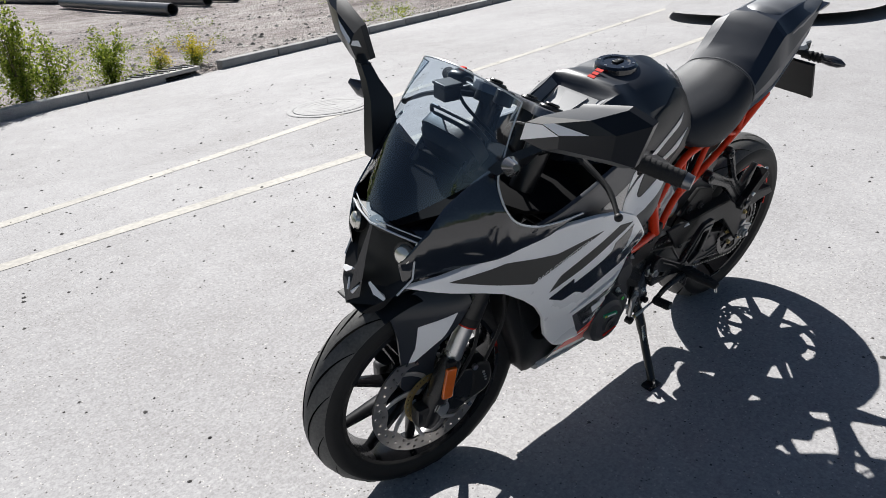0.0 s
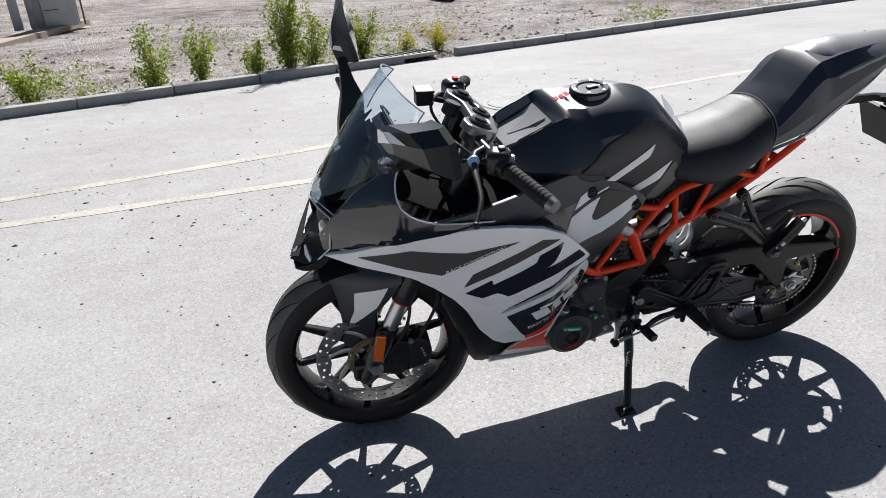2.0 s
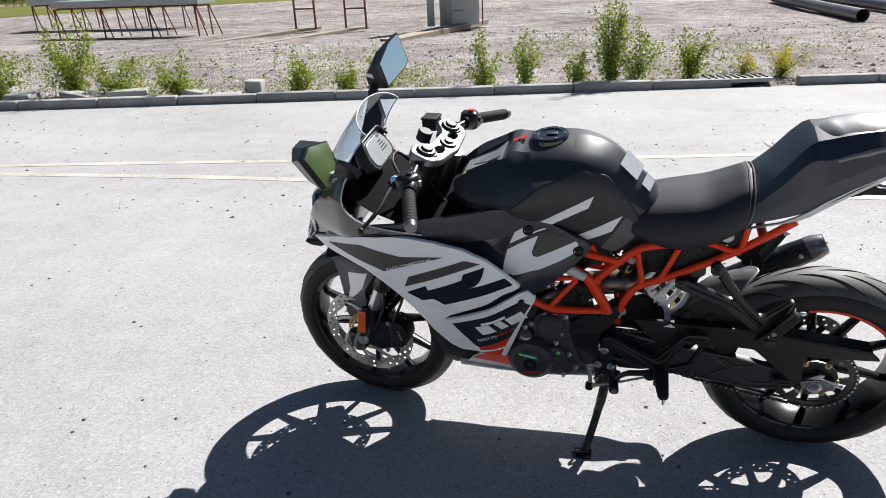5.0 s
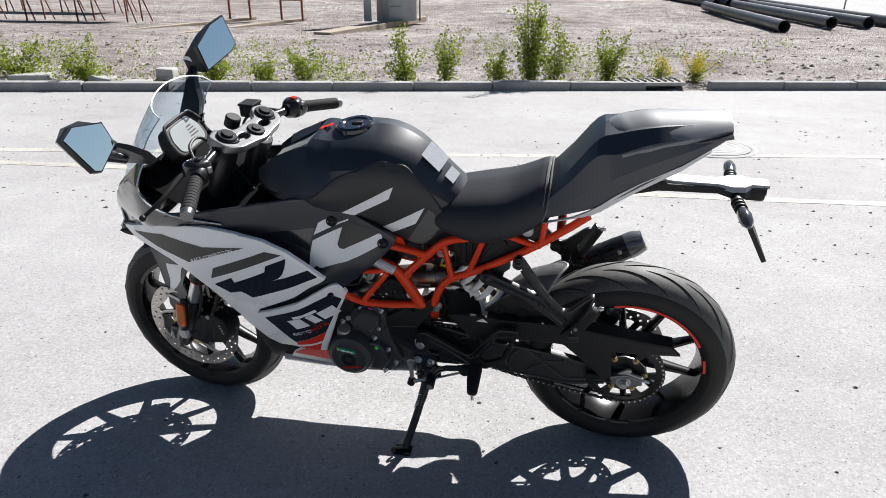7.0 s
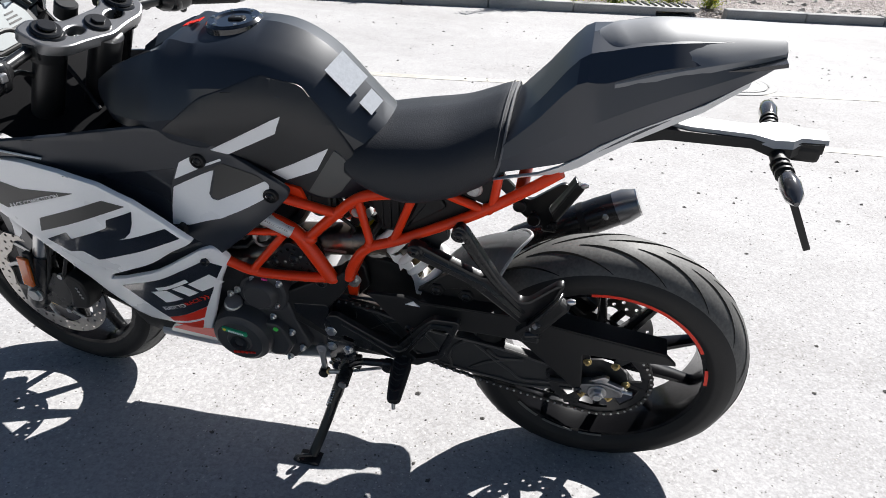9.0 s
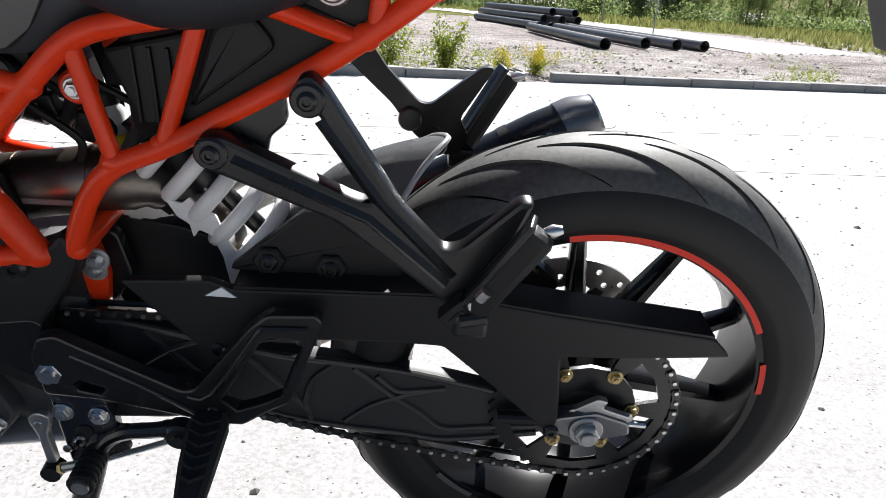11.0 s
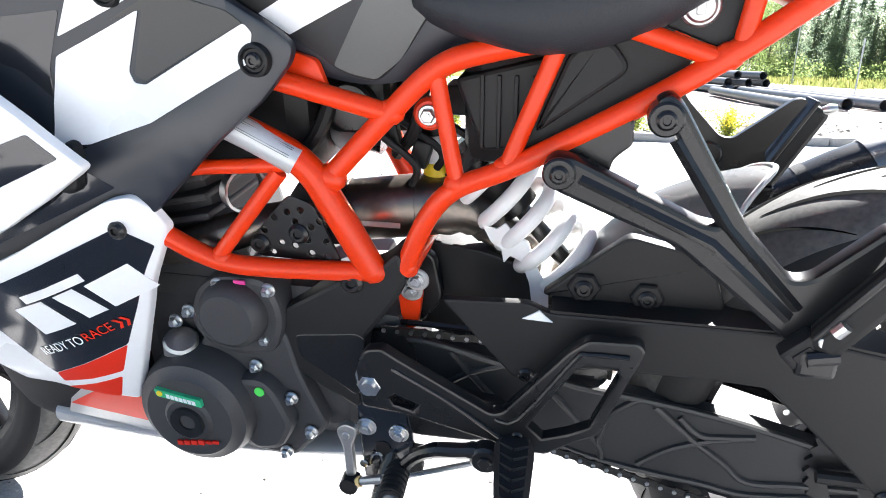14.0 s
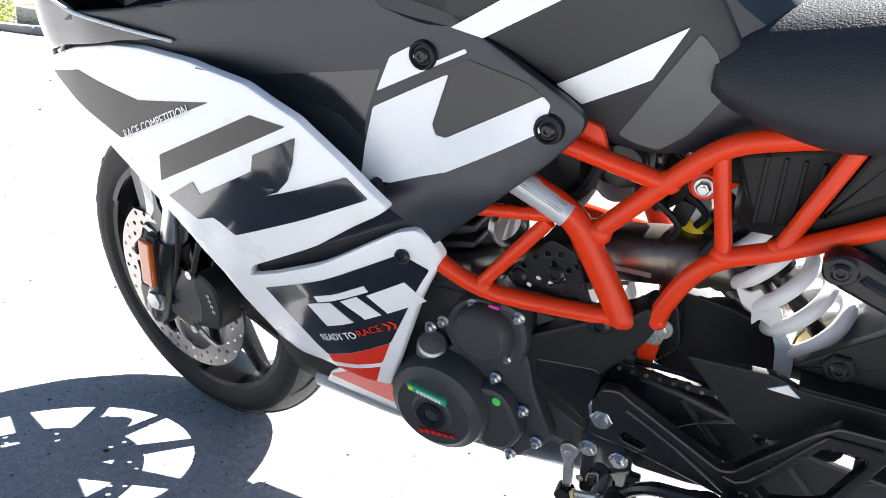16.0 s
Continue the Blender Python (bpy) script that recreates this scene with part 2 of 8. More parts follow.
    add.operation = "ADD"
    relief = n.new("ShaderNodeMath")
    relief.operation = "MULTIPLY"
    relief.inputs[1].default_value = pebble
    l.new(vor.outputs["Distance"], relief.inputs[0])
    l.new(total, add.inputs[0])
    l.new(relief.outputs[0], add.inputs[1])
    l.new(add.outputs[0], bp.inputs["Height"])
    l.new(bp.outputs[0], b.inputs["Normal"])
    return m


MAT.update(
    # Bluer black for the tail, tinted with the sky it reflects.
    tail_black=surface("sky-tinted satin black tail paint", (0.011, 0.017, 0.030), 0.40, var=0.1, bump=0.02, grain=500, spec=0.8),
    tail_grey=surface("satin grey tail paint", (0.19, 0.195, 0.205), 0.45, var=0.06, bump=0.02, grain=500),
    # Near-white base carries the sunlight that falls on the under-tail trim.
    trim_sunlit=surface("sunlit-pale satin trim", (0.62, 0.62, 0.63), 0.4, var=0.05, bump=0.02, grain=500),
    # Lighter copy of the tail grey, with glancing sun put into the colour.
    holder_cover=surface("sunlit-pale satin plastic", (0.42, 0.42, 0.425), 0.4, var=0.06, bump=0.02, grain=500),
    insert_grey=surface("satin grey insert paint", (0.24, 0.245, 0.25), 0.38, var=0.06, bump=0.02, grain=500),
    seam=surface("grey seam thread", (0.16, 0.16, 0.165), 0.8, var=0.1, bump=0.1, grain=600, spec=0.2),
    mid_grey=surface("mid grey satin paint", (0.11, 0.11, 0.105), 0.4, var=0.05, bump=0.02, grain=500),
    smoked=surface("smoked lens plastic", (0.05, 0.05, 0.055), 0.12, var=0.1, bump=0.0, coat=1.0),
    pale_edge=surface("clear acrylic edge", (0.55, 0.58, 0.60), 0.2, var=0.05, bump=0.0, coat=0.6),
    lens_clear=surface("clear lamp lens", (0.7, 0.68, 0.62), 0.08, metal=0.6, var=0.1, bump=0.0, coat=1.0),
    clamp=surface("grey anodised alloy", (0.22, 0.22, 0.225), 0.3, metal=0.8, var=0.1, bump=0.1, grain=400),
    chain_plate=surface("oily chain steel", (0.06, 0.058, 0.055), 0.35, metal=0.8, var=0.2, bump=0.1),
    nose_gloss=surface("piano black lacquer", (0.006, 0.008, 0.012), 0.08, var=0.1, bump=0.0, coat=1.0, spec=0.6),
    knee_grey=surface("charcoal satin paint", (0.030, 0.030, 0.031), 0.5, var=0.08, bump=0.03, grain=600),
    hugger=surface("grey fender plastic", (0.24, 0.245, 0.25), 0.27, var=0.06, bump=0.1, grain=500),
    label=surface("pale printed label", (0.62, 0.64, 0.67), 0.4, var=0.15, grain=900, blotch=160, bump=0.0),
    belly=surface("silver belly paint", (0.55, 0.54, 0.54), 0.32, metal=0.2, var=0.05, bump=0.0, coat=0.3),
)
MAT["asphalt"] = ground_material("dusty asphalt", [(0.28, (0.185, 0.172, 0.165)), (0.39, (0.292, 0.282, 0.279)), (0.465, (0.352, 0.345, 0.346)), (0.57, (0.435, 0.425, 0.420))],
                                 [(0.5, 0.20, 4), (5.0, 0.12, 6), (45.0, 0.12, 4), (130.0, 0.28, 2), (300.0, 0.12, 1)], 0.85, 0.55, 0.003, streak=0.07)
MAT["dirt"] = ground_material("gravelly dirt", [(0.36, (0.11, 0.09, 0.082)), (0.47, (0.30, 0.262, 0.246)), (0.60, (0.50, 0.46, 0.44))],
                              [(0.25, 0.3, 5), (1.6, 0.35, 6), (22.0, 0.35, 4)], 0.95, 1.0, 0.04, pebble=1.0)


# ---- mesh helpers ----
def part(name, bm, material, parent=None, label="", smooth=True, sharp=0.6):
    """Links a bmesh as one mesh object, under a thing or a part where one is given."""
    bmesh.ops.recalc_face_normals(bm, faces=bm.faces[:])
    if smooth:
        for fc in bm.faces:
            fc.smooth = True
        for ed in bm.edges:
            if len(ed.link_faces) == 2 and ed.calc_face_angle(0) > sharp:
                ed.smooth = False
    me = bpy.data.meshes.new(name)
    bm.to_mesh(me)
    bm.free()
    for x in material if isinstance(material, (list, tuple)) else [material]:
        me.materials.append(x)
    ob = new(name, me)
    ob.parent = parent
    if label:
        tagged(ob, label)
    return ob


def thing(name, label, category, m=None, group="", kind=""):
    ob = new(name)
    ob.empty_display_size = 0.05
    if m is not None:
        ob.matrix_basis = m
    return tagged(ob, label, category, group, kind)


def join(*bms):
    out = bms[0]
    for bm in bms[1:]:
        me = bpy.data.meshes.new("tmp")
        bm.to_mesh(me)
        out.from_mesh(me)
        bm.free()
        bpy.data.meshes.remove(me)
    return out


def moved(bm, m):
    bmesh.ops.transform(bm, matrix=m, verts=bm.verts[:])
    return bm


def mirrored(bm):
    return moved(bm, Matrix.Diagonal((1, -1, 1, 1)))


def crisp(bm, flat):
    """Keeps flat faces flat beside rounded edges."""
    bm.normal_update()
    for fc in bm.faces:
        if flat(fc.normal):
            for ed in fc.edges:
                if len(ed.link_faces) == 2 and ed.calc_face_angle(0) > 0.02:
                    ed.smooth = False


def box(c, s, bevel=0.0, seg=2, rot=None):
    bm = bmesh.new()
    bmesh.ops.create_cube(bm, size=1)
    bmesh.ops.scale(bm, vec=s, verts=bm.verts[:])
    if bevel:
        bmesh.ops.bevel(bm, geom=bm.edges[:], offset=bevel, segments=seg, affect="EDGES", profile=0.5)
        crisp(bm, lambda n: max(abs(n.x), abs(n.y), abs(n.z)) > 0.999)
    return moved(bm, Matrix.Translation(c) @ (rot.to_4x4() if rot else Matrix()))


def smooth_line(pts, steps):
    """Catmull-Rom points through pts."""
    pts = [Vector(p) for p in pts]
    if steps < 2 or len(pts) < 3:
        return pts
    out = []
    for i in range(len(pts) - 1):
        a, b, c, d = pts[max(i - 1, 0)], pts[i], pts[i + 1], pts[min(i + 2, len(pts) - 1)]
        for k in range(steps):
            u = k / steps
            out.append(0.5 * ((2 * b) + (c - a) * u + (2 * a - 5 * b + 4 * c - d) * u * u + (3 * b - a - 3 * c + d) * u ** 3))
    return out + [pts[-1]]


def tube(pts, r, seg=12, steps=1, closed=False):
    """A round bar along pts; r is one radius or one per point."""
    radii = r if isinstance(r, (list, tuple)) else None
    line = smooth_line(pts, steps)
    bm = bmesh.new()
    rings, side = [], None
    for i, p in enumerate(line):
        way = (line[min(i + 1, len(line) - 1)] - line[max(i - 1, 0)]).normalized()
        if side is None:
            side = way.orthogonal().normalized()
        side = (side - way * side.dot(way)).normalized()
        up = way.cross(side)
        rad = radii[min(int(i / max(steps, 1) + 0.5), len(radii) - 1)] if radii else r
        rings.append([bm.verts.new(p + rad * (math.cos(a) * side + math.sin(a) * up)) for a in [2 * math.pi * k / seg for k in range(seg)]])
    for a, b in zip(rings, rings[1:]):
        for k in range(seg):
            bm.faces.new((a[k], a[(k + 1) % seg], b[(k + 1) % seg], b[k]))
    bm.faces.new(rings[0][::-1])
    bm.faces.new(rings[-1])
    return bm


def revolve(profile, seg=64, closed=True):
    """A ring round the y axis from (radius, y) pairs."""
    bm = bmesh.new()
    rings = []
    for k in range(seg):
        a = 2 * math.pi * k / seg
        rings.append([bm.verts.new((r * math.cos(a), y, r * math.sin(a))) for r, y in profile])
    n = len(profile)
    for k in range(seg):
        a, b = rings[k], rings[(k + 1) % seg]
        for j in range(n if closed else n - 1):
            bm.faces.new((a[j], a[(j + 1) % n], b[(j + 1) % n], b[j]))
    return bm


def disc(c, r, y0, y1, seg=24, bevel=0.0):
    """A round plug along y."""
    b = min(bevel, abs(y1 - y0) / 2)
    s = 1 if y1 > y0 else -1
    prof = [(1e-4, y0), (r - b, y0), (r, y0 + s * b), (r, y1 - s * b), (r - b, y1), (1e-4, y1)] if b else [(1e-4, y0), (r, y0), (r, y1), (1e-4, y1)]
    return moved(revolve(prof, seg, closed=False), Matrix.Translation(c))


def outline(pts, rounding=0.0, steps=4):
    """A closed (x, z) outline with rounded corners."""
    if not rounding:
        return [tuple(p) for p in pts]
    out = []
    n = len(pts)
    for i in range(n):
        p, a, b = Vector(pts[i]), Vector(pts[i - 1]), Vector(pts[(i + 1) % n])
        da, db = (a - p), (b - p)
        r = min(rounding, da.length * 0.45, db.length * 0.45)
        s, e = p + da.normalized() * r, p + db.normalized() * r
        for k in range(steps + 1):
            u = k / steps
            out.append(tuple((1 - u) ** 2 * s + 2 * u * (1 - u) * p + u * u * e))
    return out


def plate(pts, y0, y1, rounding=0.0, bevel=0.0, holes=()):
    """An (x, z) outline with thickness from y0 (outer) to y1."""
    bm = bmesh.new()
    loops = [outline(pts, rounding)] + [list(h) for h in holes]
    edges = []
    for lp in loops:
        vs = [bm.verts.new((x, y0, z)) for x, z in lp]
        edges += [bm.edges.new((vs[i], vs[(i + 1) % len(vs)])) for i in range(len(vs))]
    turns = [(Vector(b) - Vector(a)).cross(Vector(c) - Vector(b)) for a, b, c in zip(loops[0], loops[0][1:] + loops[0][:1], loops[0][2:] + loops[0][:2])]
    if holes or (min(turns) < -1e-7 and max(turns) > 1e-7):
        bmesh.ops.triangle_fill(bm, edges=edges, use_beauty=True)
    else:
        bm.faces.new(bm.verts[:])
    ext = bmesh.ops.extrude_face_region(bm, geom=bm.faces[:])
    bmesh.ops.translate(bm, vec=(0, y1 - y0, 0), verts=[v for v in ext["geom"] if isinstance(v, bmesh.types.BMVert)])
    bmesh.ops.recalc_face_normals(bm, faces=bm.faces[:])
    if bevel:
        rim = [e for e in bm.edges if len(e.link_faces) == 2 and e.calc_face_angle(0) > 1.0 and all(abs(v.co.y - y0) < 1e-6 for v in e.verts)]
        bmesh.ops.bevel(bm, geom=rim, offset=bevel, segments=2, affect="EDGES", profile=0.5)
    crisp(bm, lambda n: abs(n.y) > 0.999)
    return bm


def ring_hole(x, z, r, n=10):
    return [(x + r * math.cos(2 * math.pi * k / n), z + r * math.sin(2 * math.pi * k / n)) for k in range(n)]


def sheet(pts, surf, thick, rounding=0.0, step=0.025, lift=0.0, edge=0.0):
    """An (x, z) outline laid on the curved side y = -surf(x, z), with thickness inwards."""
    bm = bmesh.new()
    lp = outline(pts, rounding)
    vs = [bm.verts.new((x, 0, z)) for x, z in lp]
    bm.faces.new(vs)
    xs, zs = [p[0] for p in lp], [p[1] for p in lp]
    for lo, hi, ax in ((min(xs), max(xs), 0), (min(zs), max(zs), 2)):
        k = math.floor(lo / step) + 1
        while k * step < hi:
            co, no = [0, 0, 0], [0, 0, 0]
            co[ax], no[ax] = k * step, 1
            bmesh.ops.bisect_plane(bm, geom=bm.verts[:] + bm.edges[:] + bm.faces[:], plane_co=co, plane_no=no, dist=1e-6)
            k += 1
    bmesh.ops.triangulate(bm, faces=[fc for fc in bm.faces if len(fc.verts) > 4])
    front = bm.faces[:]
    ext = bmesh.ops.extrude_face_region(bm, geom=front)
    back = {v for v in ext["geom"] if isinstance(v, bmesh.types.BMVert)}
    bm.verts.ensure_lookup_table()
    for v in bm.verts:
        w = surf(v.co.x, v.co.z) + lift
        v.co.y = -(w - thick) if v in back else -w
    bmesh.ops.recalc_face_normals(bm, faces=bm.faces[:])
    if edge:
        rim = [e for e in bm.edges if len(e.link_faces) == 2 and e.calc_face_angle(0) > 0.9 and not any(v in back for v in e.verts)]
        bmesh.ops.bevel(bm, geom=rim, offset=edge, segments=2, affect="EDGES", profile=0.5)
    return bm


def loft(rings, caps=True):
    bm = bmesh.new()
    made = [[bm.verts.new(p) for p in ring] for ring in rings]
    n = len(made[0])
    for a, b in zip(made, made[1:]):
        for k in range(n):
            bm.faces.new((a[k], a[(k + 1) % n], b[(k + 1) % n], b[k]))
    if caps:
        bm.faces.new(made[0][::-1])
        bm.faces.new(made[-1])
    bmesh.ops.recalc_face_normals(bm, faces=bm.faces[:])
    return bm


def body(sections, sub=3, round_steps=3):
    """A symmetric body along x: sections of (x, [(y, z), ...]) from bottom centre to top centre, smoothed both ways."""
    xs = [s[0] for s in sections]
    count = len(sections[0][1])
    dense = []
    cols = [smooth_line([(s[0], s[1][j][0], s[1][j][1]) for s in sections], sub) for j in range(count)]
    for i in range(len(cols[0])):
        half = smooth_line([cols[j][i] for j in range(count)], round_steps)
        half = [Vector((p.x, max(p.y, 0), p.z)) for p in half]
        dense.append(half + [Vector((p.x, -p.y, p.z)) for p in half[-2:0:-1]])
    return loft(dense)


def interp(x, table):
    if x <= table[0][0]:
        return table[0][1]
    for (a, u), (b, v) in zip(table, table[1:]):
        if x <= b:
            return u + (v - u) * (x - a) / (b - a)
    return table[-1][1]


def smooth_interp(x, table):
    if x <= table[0][0]:
        return table[0][1]
    for (a, u), (b, v) in zip(table, table[1:]):
        if x <= b:
            k = (x - a) / (b - a)
            return u + (v - u) * k * k * (3 - 2 * k)
    return table[-1][1]


def text_mesh(words, size, shear=0.0, depth=0.0006):
    """Flat letters in the x, z plane, seen from -y."""
    cu = bpy.data.curves.new("words", "FONT")
    cu.body, cu.size, cu.shear, cu.extrude, cu.align_x, cu.align_y = words, size, shear, depth, "CENTER", "CENTER"
    ob = bpy.data.objects.new("words", cu)
    me = bpy.data.meshes.new_from_object(ob)
    bm = bmesh.new()
    bm.from_mesh(me)
    bpy.data.objects.remove(ob)
    bpy.data.curves.remove(cu)
    return moved(bm, Matrix.Rotation(math.pi / 2, 4, "X"))


# ---- ground, road, kerb ----
def gz(y):
    """Height of the ground: level round the motorcycle, falling gently past it."""
    return -0.033 * min(max(y - 1.5, 0), 18.5)


def kerb_y(x):
    return 6.9 + 0.29 * x + 0.004 * max(x - 4, 0) ** 1.5


def spread(n, lo, hi, power=3):
    """Numbers from lo to hi, closest together near zero."""
    out = []
    for i in range(n):
        u = -1 + 2 * i / (n - 1)
        s = abs(u) ** power * (hi if u > 0 else -lo)
        out.append(math.copysign(s, u))
    return out


def dirt_height(x, y):
    past = y - kerb_y(x)
    z = gz(y)
    if past < 0.12:
        return z - 0.06
    soft = min((past - 0.12) / 1.5, 1)
    z += 0.045 + 0.05 * soft * noise.noise((x * 0.5, y * 0.5, 0)) + 0.03 * soft * noise.noise((x * 1.9, y * 1.9, 3)) + 0.012 * noise.noise((x * 6, y * 6, 5))
    z += 0.22 * math.exp(-((x + 0.6 - 0.1 * (y - 13)) ** 2 / 1.2 + (y - 13.5) ** 2 / 1.5))
    z += 0.40 * math.exp(-((x - 13.5) ** 2 / 9 + (y - 17) ** 2 / 14)) + 0.2 * math.exp(-((x - 9.5) ** 2 / 3 + (y - 16.5) ** 2 / 3))
    return z


bm = bmesh.new()
xs = [x + 2 for x in spread(150, -1500, 1500, 4)]
ys = [y + 9 for y in spread(160, -1500, 2500, 4)]
grid = [[bm.verts.new((x, y, dirt_height(x, y) if y < 60 else -0.6)) for x in xs] for y in ys]
for a, b in zip(grid, grid[1:]):
    for k in range(len(xs) - 1):
        bm.faces.new((a[k], a[k + 1], b[k + 1], b[k]))
tagged(part("ground", bm, MAT["dirt"]), "pinkish gravelly dirt lot with stones and ruts", "ground", kind="structure")

bm = bmesh.new()
xs = [x for x in spread(90, -90, 90, 2)]
cols = []
for x in xs:
    far = kerb_y(x)
    levels = [-70, -30, -12, -5, -2.5, -1, 0, 1, 1.5, 2.2, 3, 4, 5, 6]
    col = [bm.verts.new((x, min(y, far - 0.5 + 0.01 * i), gz(min(y, far - 0.5)))) for i, y in enumerate(levels)]
    col.append(bm.verts.new((x, far, gz(far))))
    cols.append(col)
for a, b in zip(cols, cols[1:]):
    for k in range(len(a) - 1):
        bm.faces.new((a[k], b[k], b[k + 1], a[k + 1]))
tagged(part("road", bm, MAT["asphalt"]), "pale dusty asphalt road with fine grit", "road", kind="structure")


def ribbon(name, pts, width, lift, material, label, wob=0.0):
    line = smooth_line([(x, y, 0) for x, y in pts], 14)
    bm = bmesh.new()
    rows = []
    for i, p in enumerate(line):
        way = (line[min(i + 1, len(line) - 1)] - line[max(i - 1, 0)]).normalized()
        n = Vector((-way.y, way.x, 0))
        w = width / 2 * (1 + wob * noise.noise((p.x * 3, p.y, 0)))
        rows.append([bm.verts.new((q.x, q.y, gz(q.y) + lift)) for q in (p - n * w, p + n * w)])
    for a, b in zip(rows, rows[1:]):
        bm.faces.new((a[0], b[0], b[1], a[1]))
    return tagged(part(name, bm, material), label, "road marking" if "line" in name else "road", kind="structure")


ribbon("road_line_1", [(-14, -0.2), (-8, 1.5), (-3.2, 2.68), (0.2, 3.33), (2.7, 3.92), (6.4, 4.7), (12, 5.9), (24, 8.4)], 0.10, 0.002, MAT["road_line"], "worn cream painted line along the road", 0.25)
ribbon("road_line_2", [(-14, 1.1), (-8, 1.75), (-3.0, 2.3), (-1.3, 2.43), (1.4, 2.55), (3.0, 2.68), (6.5, 3.1)], 0.10, 0.002, MAT["road_line"], "faded cream painted line nearer the motorcycle", 0.3)
ribbon("far_road", [(18.5, 8), (16, 18), (14.3, 30), (11, 43), (5, 55), (-9, 70), (-40, 95)], 7.0, 0.10, MAT["asphalt"], "pale asphalt road curving off behind the lot")

kerb = thing("kerb", "grey concrete kerb along the far side of the road", "kerb", kind="structure")


def kerb_stone(length):
    bm = box((length / 2, 0.065, -0.01), (length - 0.008, 0.13, 0.24), 0.022, 2)
    for v in bm.verts:
        v.co += 0.004 * Vector((noise.noise(v.co * 9), noise.noise(v.co * 11), noise.noise(v.co * 7)))
    return bm


stone_mesh = None
x = -24.0
MAT["kerb_stone"] = surface("kerb concrete stones", (0.30, 0.295, 0.29), 0.88, var=0.3, grain=70, blotch=4, bump=0.5, depth=0.006, random=0.12)
while x < 34:
    way = Vector((1, kerb_y(x + 0.5) - kerb_y(x - 0.5), 0)).normalized()
    if 1.55 < x < 2.4:
        x += way.x * 0.85
        continue
    if stone_mesh is None:
        ob = part("kerb_stone", kerb_stone(1.0), MAT["kerb_stone"], kerb)
        stone_mesh = ob.data
    else:
        ob = new("kerb_stone", stone_mesh)
        ob.parent = kerb
    y = kerb_y(x)
    slope = (gz(kerb_y(x + 0.5)) - gz(kerb_y(x - 0.5)))
    ob.matrix_basis = pose(x, y, gz(y) + random.uniform(-0.006, 0.006), 0, -math.degrees(slope), math.degrees(math.atan2(way.y, way.x)) + random.uniform(-0.3, 0.3))
    x += way.x

gx, ga = 2.02, math.degrees(math.atan(0.29))
drain = thing("storm_drain", "dark storm drain inlet with iron grate set in the kerb", "drain", pose(gx, kerb_y(gx), gz(kerb_y(gx)), 0, 0, ga))
# Solid black block stands in for the shade inside the opening.
part("inlet", box((0, 0.16, -0.045), (0.84, 0.2, 0.13), 0.01), MAT["dark_metal"], drain)
part("lintel", box((0, 0.16, 0.075), (0.86, 0.3, 0.05), 0.012), MAT["concrete"], drain)
for k in range(9):
    part("grate_bar", box((-0.36 + 0.09 * k, 0.18, 0.108), (0.03, 0.26, 0.016), 0.004), MAT["dark_metal"], drain)

man = thing("manhole_cover", "round grey cast-iron manhole cover set in the asphalt", "manhole", pose(2.22, 4.12, gz(4.12) + 0.004, -1.9, 0, 0))
turned = Matrix.Rotation(math.pi / 2, 4, "X")
MAT["tray"] = surface("matt black tray plastic", (0.006, 0.006, 0.0065), 0.85, var=0.15, bump=0.2, grain=900, depth=0.0006, spec=0.06)
MAT["iron"] = surface("dusty cast iron", (0.33, 0.325, 0.32), 0.8, metal=0.0, var=0.25, grain=80, bump=0.5)
part("frame", moved(revolve([(0.33, 0), (0.335, 0.003), (0.38, 0.003), (0.385, 0)], 48), turned), MAT["iron"], man)
part("lid", moved(disc((0, 0, 0), 0.322, -0.002, 0.005, 48, 0.002), turned), MAT["iron"], man)
for k in range(4):
    part("rib", moved(revolve([(0.06 + 0.07 * k, 0.004), (0.06 + 0.07 * k, 0.0062), (0.085 + 0.07 * k, 0.0062), (0.085 + 0.07 * k, 0.004)], 40), turned), MAT["iron"], man)

island_pts = outline([(7.05, 2.9), (7.6, 1.75), (16, 2.2), (16, 6.6), (8.9, 5.35), (7.4, 4.5)], 0.8, 8)
isl = tagged(thing("traffic_island", "low concrete-edged traffic island with paved top", "traffic island"), kind="structure")
bm = moved(plate([(x, -y) for x, y in island_pts], 0, -0.12, 0, 0.02), Matrix.Rotation(-math.pi / 2, 4, "X"))
for v in bm.verts:
    v.co.z = (-v.co.z if v.co.z < 0 else v.co.z) + gz(v.co.y) - 0.01
part("edge", bm, MAT["kerb_stone"], isl)
bm = bmesh.new()
c = Vector((sum(p[0] for p in island_pts) / len(island_pts), sum(p[1] for p in island_pts) / len(island_pts)))
bm.faces.new([bm.verts.new((c.x + (x - c.x) * 0.94, c.y + (y - c.y) * 0.9, gz(y) + 0.116)) for x, y in island_pts])
part("paving", bm, MAT["asphalt"], isl)


# ---- loose stones ----
def stones(name, places, material, label):
    """Many small stones in one mesh: an octahedron each, squashed and turned."""
    verts, faces = [], []
    for x, y, z, r in places:
        a = random.uniform(0, 6.28)
        n = len(verts)
        for k in range(5):
            b = a + k * 1.2566
            q = r * random.uniform(0.75, 1.25)
            verts.append((x + q * math.cos(b), y + q * math.sin(b), z + r * random.uniform(-0.1, 0.25)))
        verts.append((x + 0.2 * r, y, z + r * random.uniform(0.5, 0.8)))
        for k in range(5):
            faces.append((n + k, n + (k + 1) % 5, n + 5))
    me = bpy.data.meshes.new(name)
    me.from_pydata(verts, [], faces)
    me.materials.append(material)
    return tagged(new(name, me), label, "stones", kind="stuff")


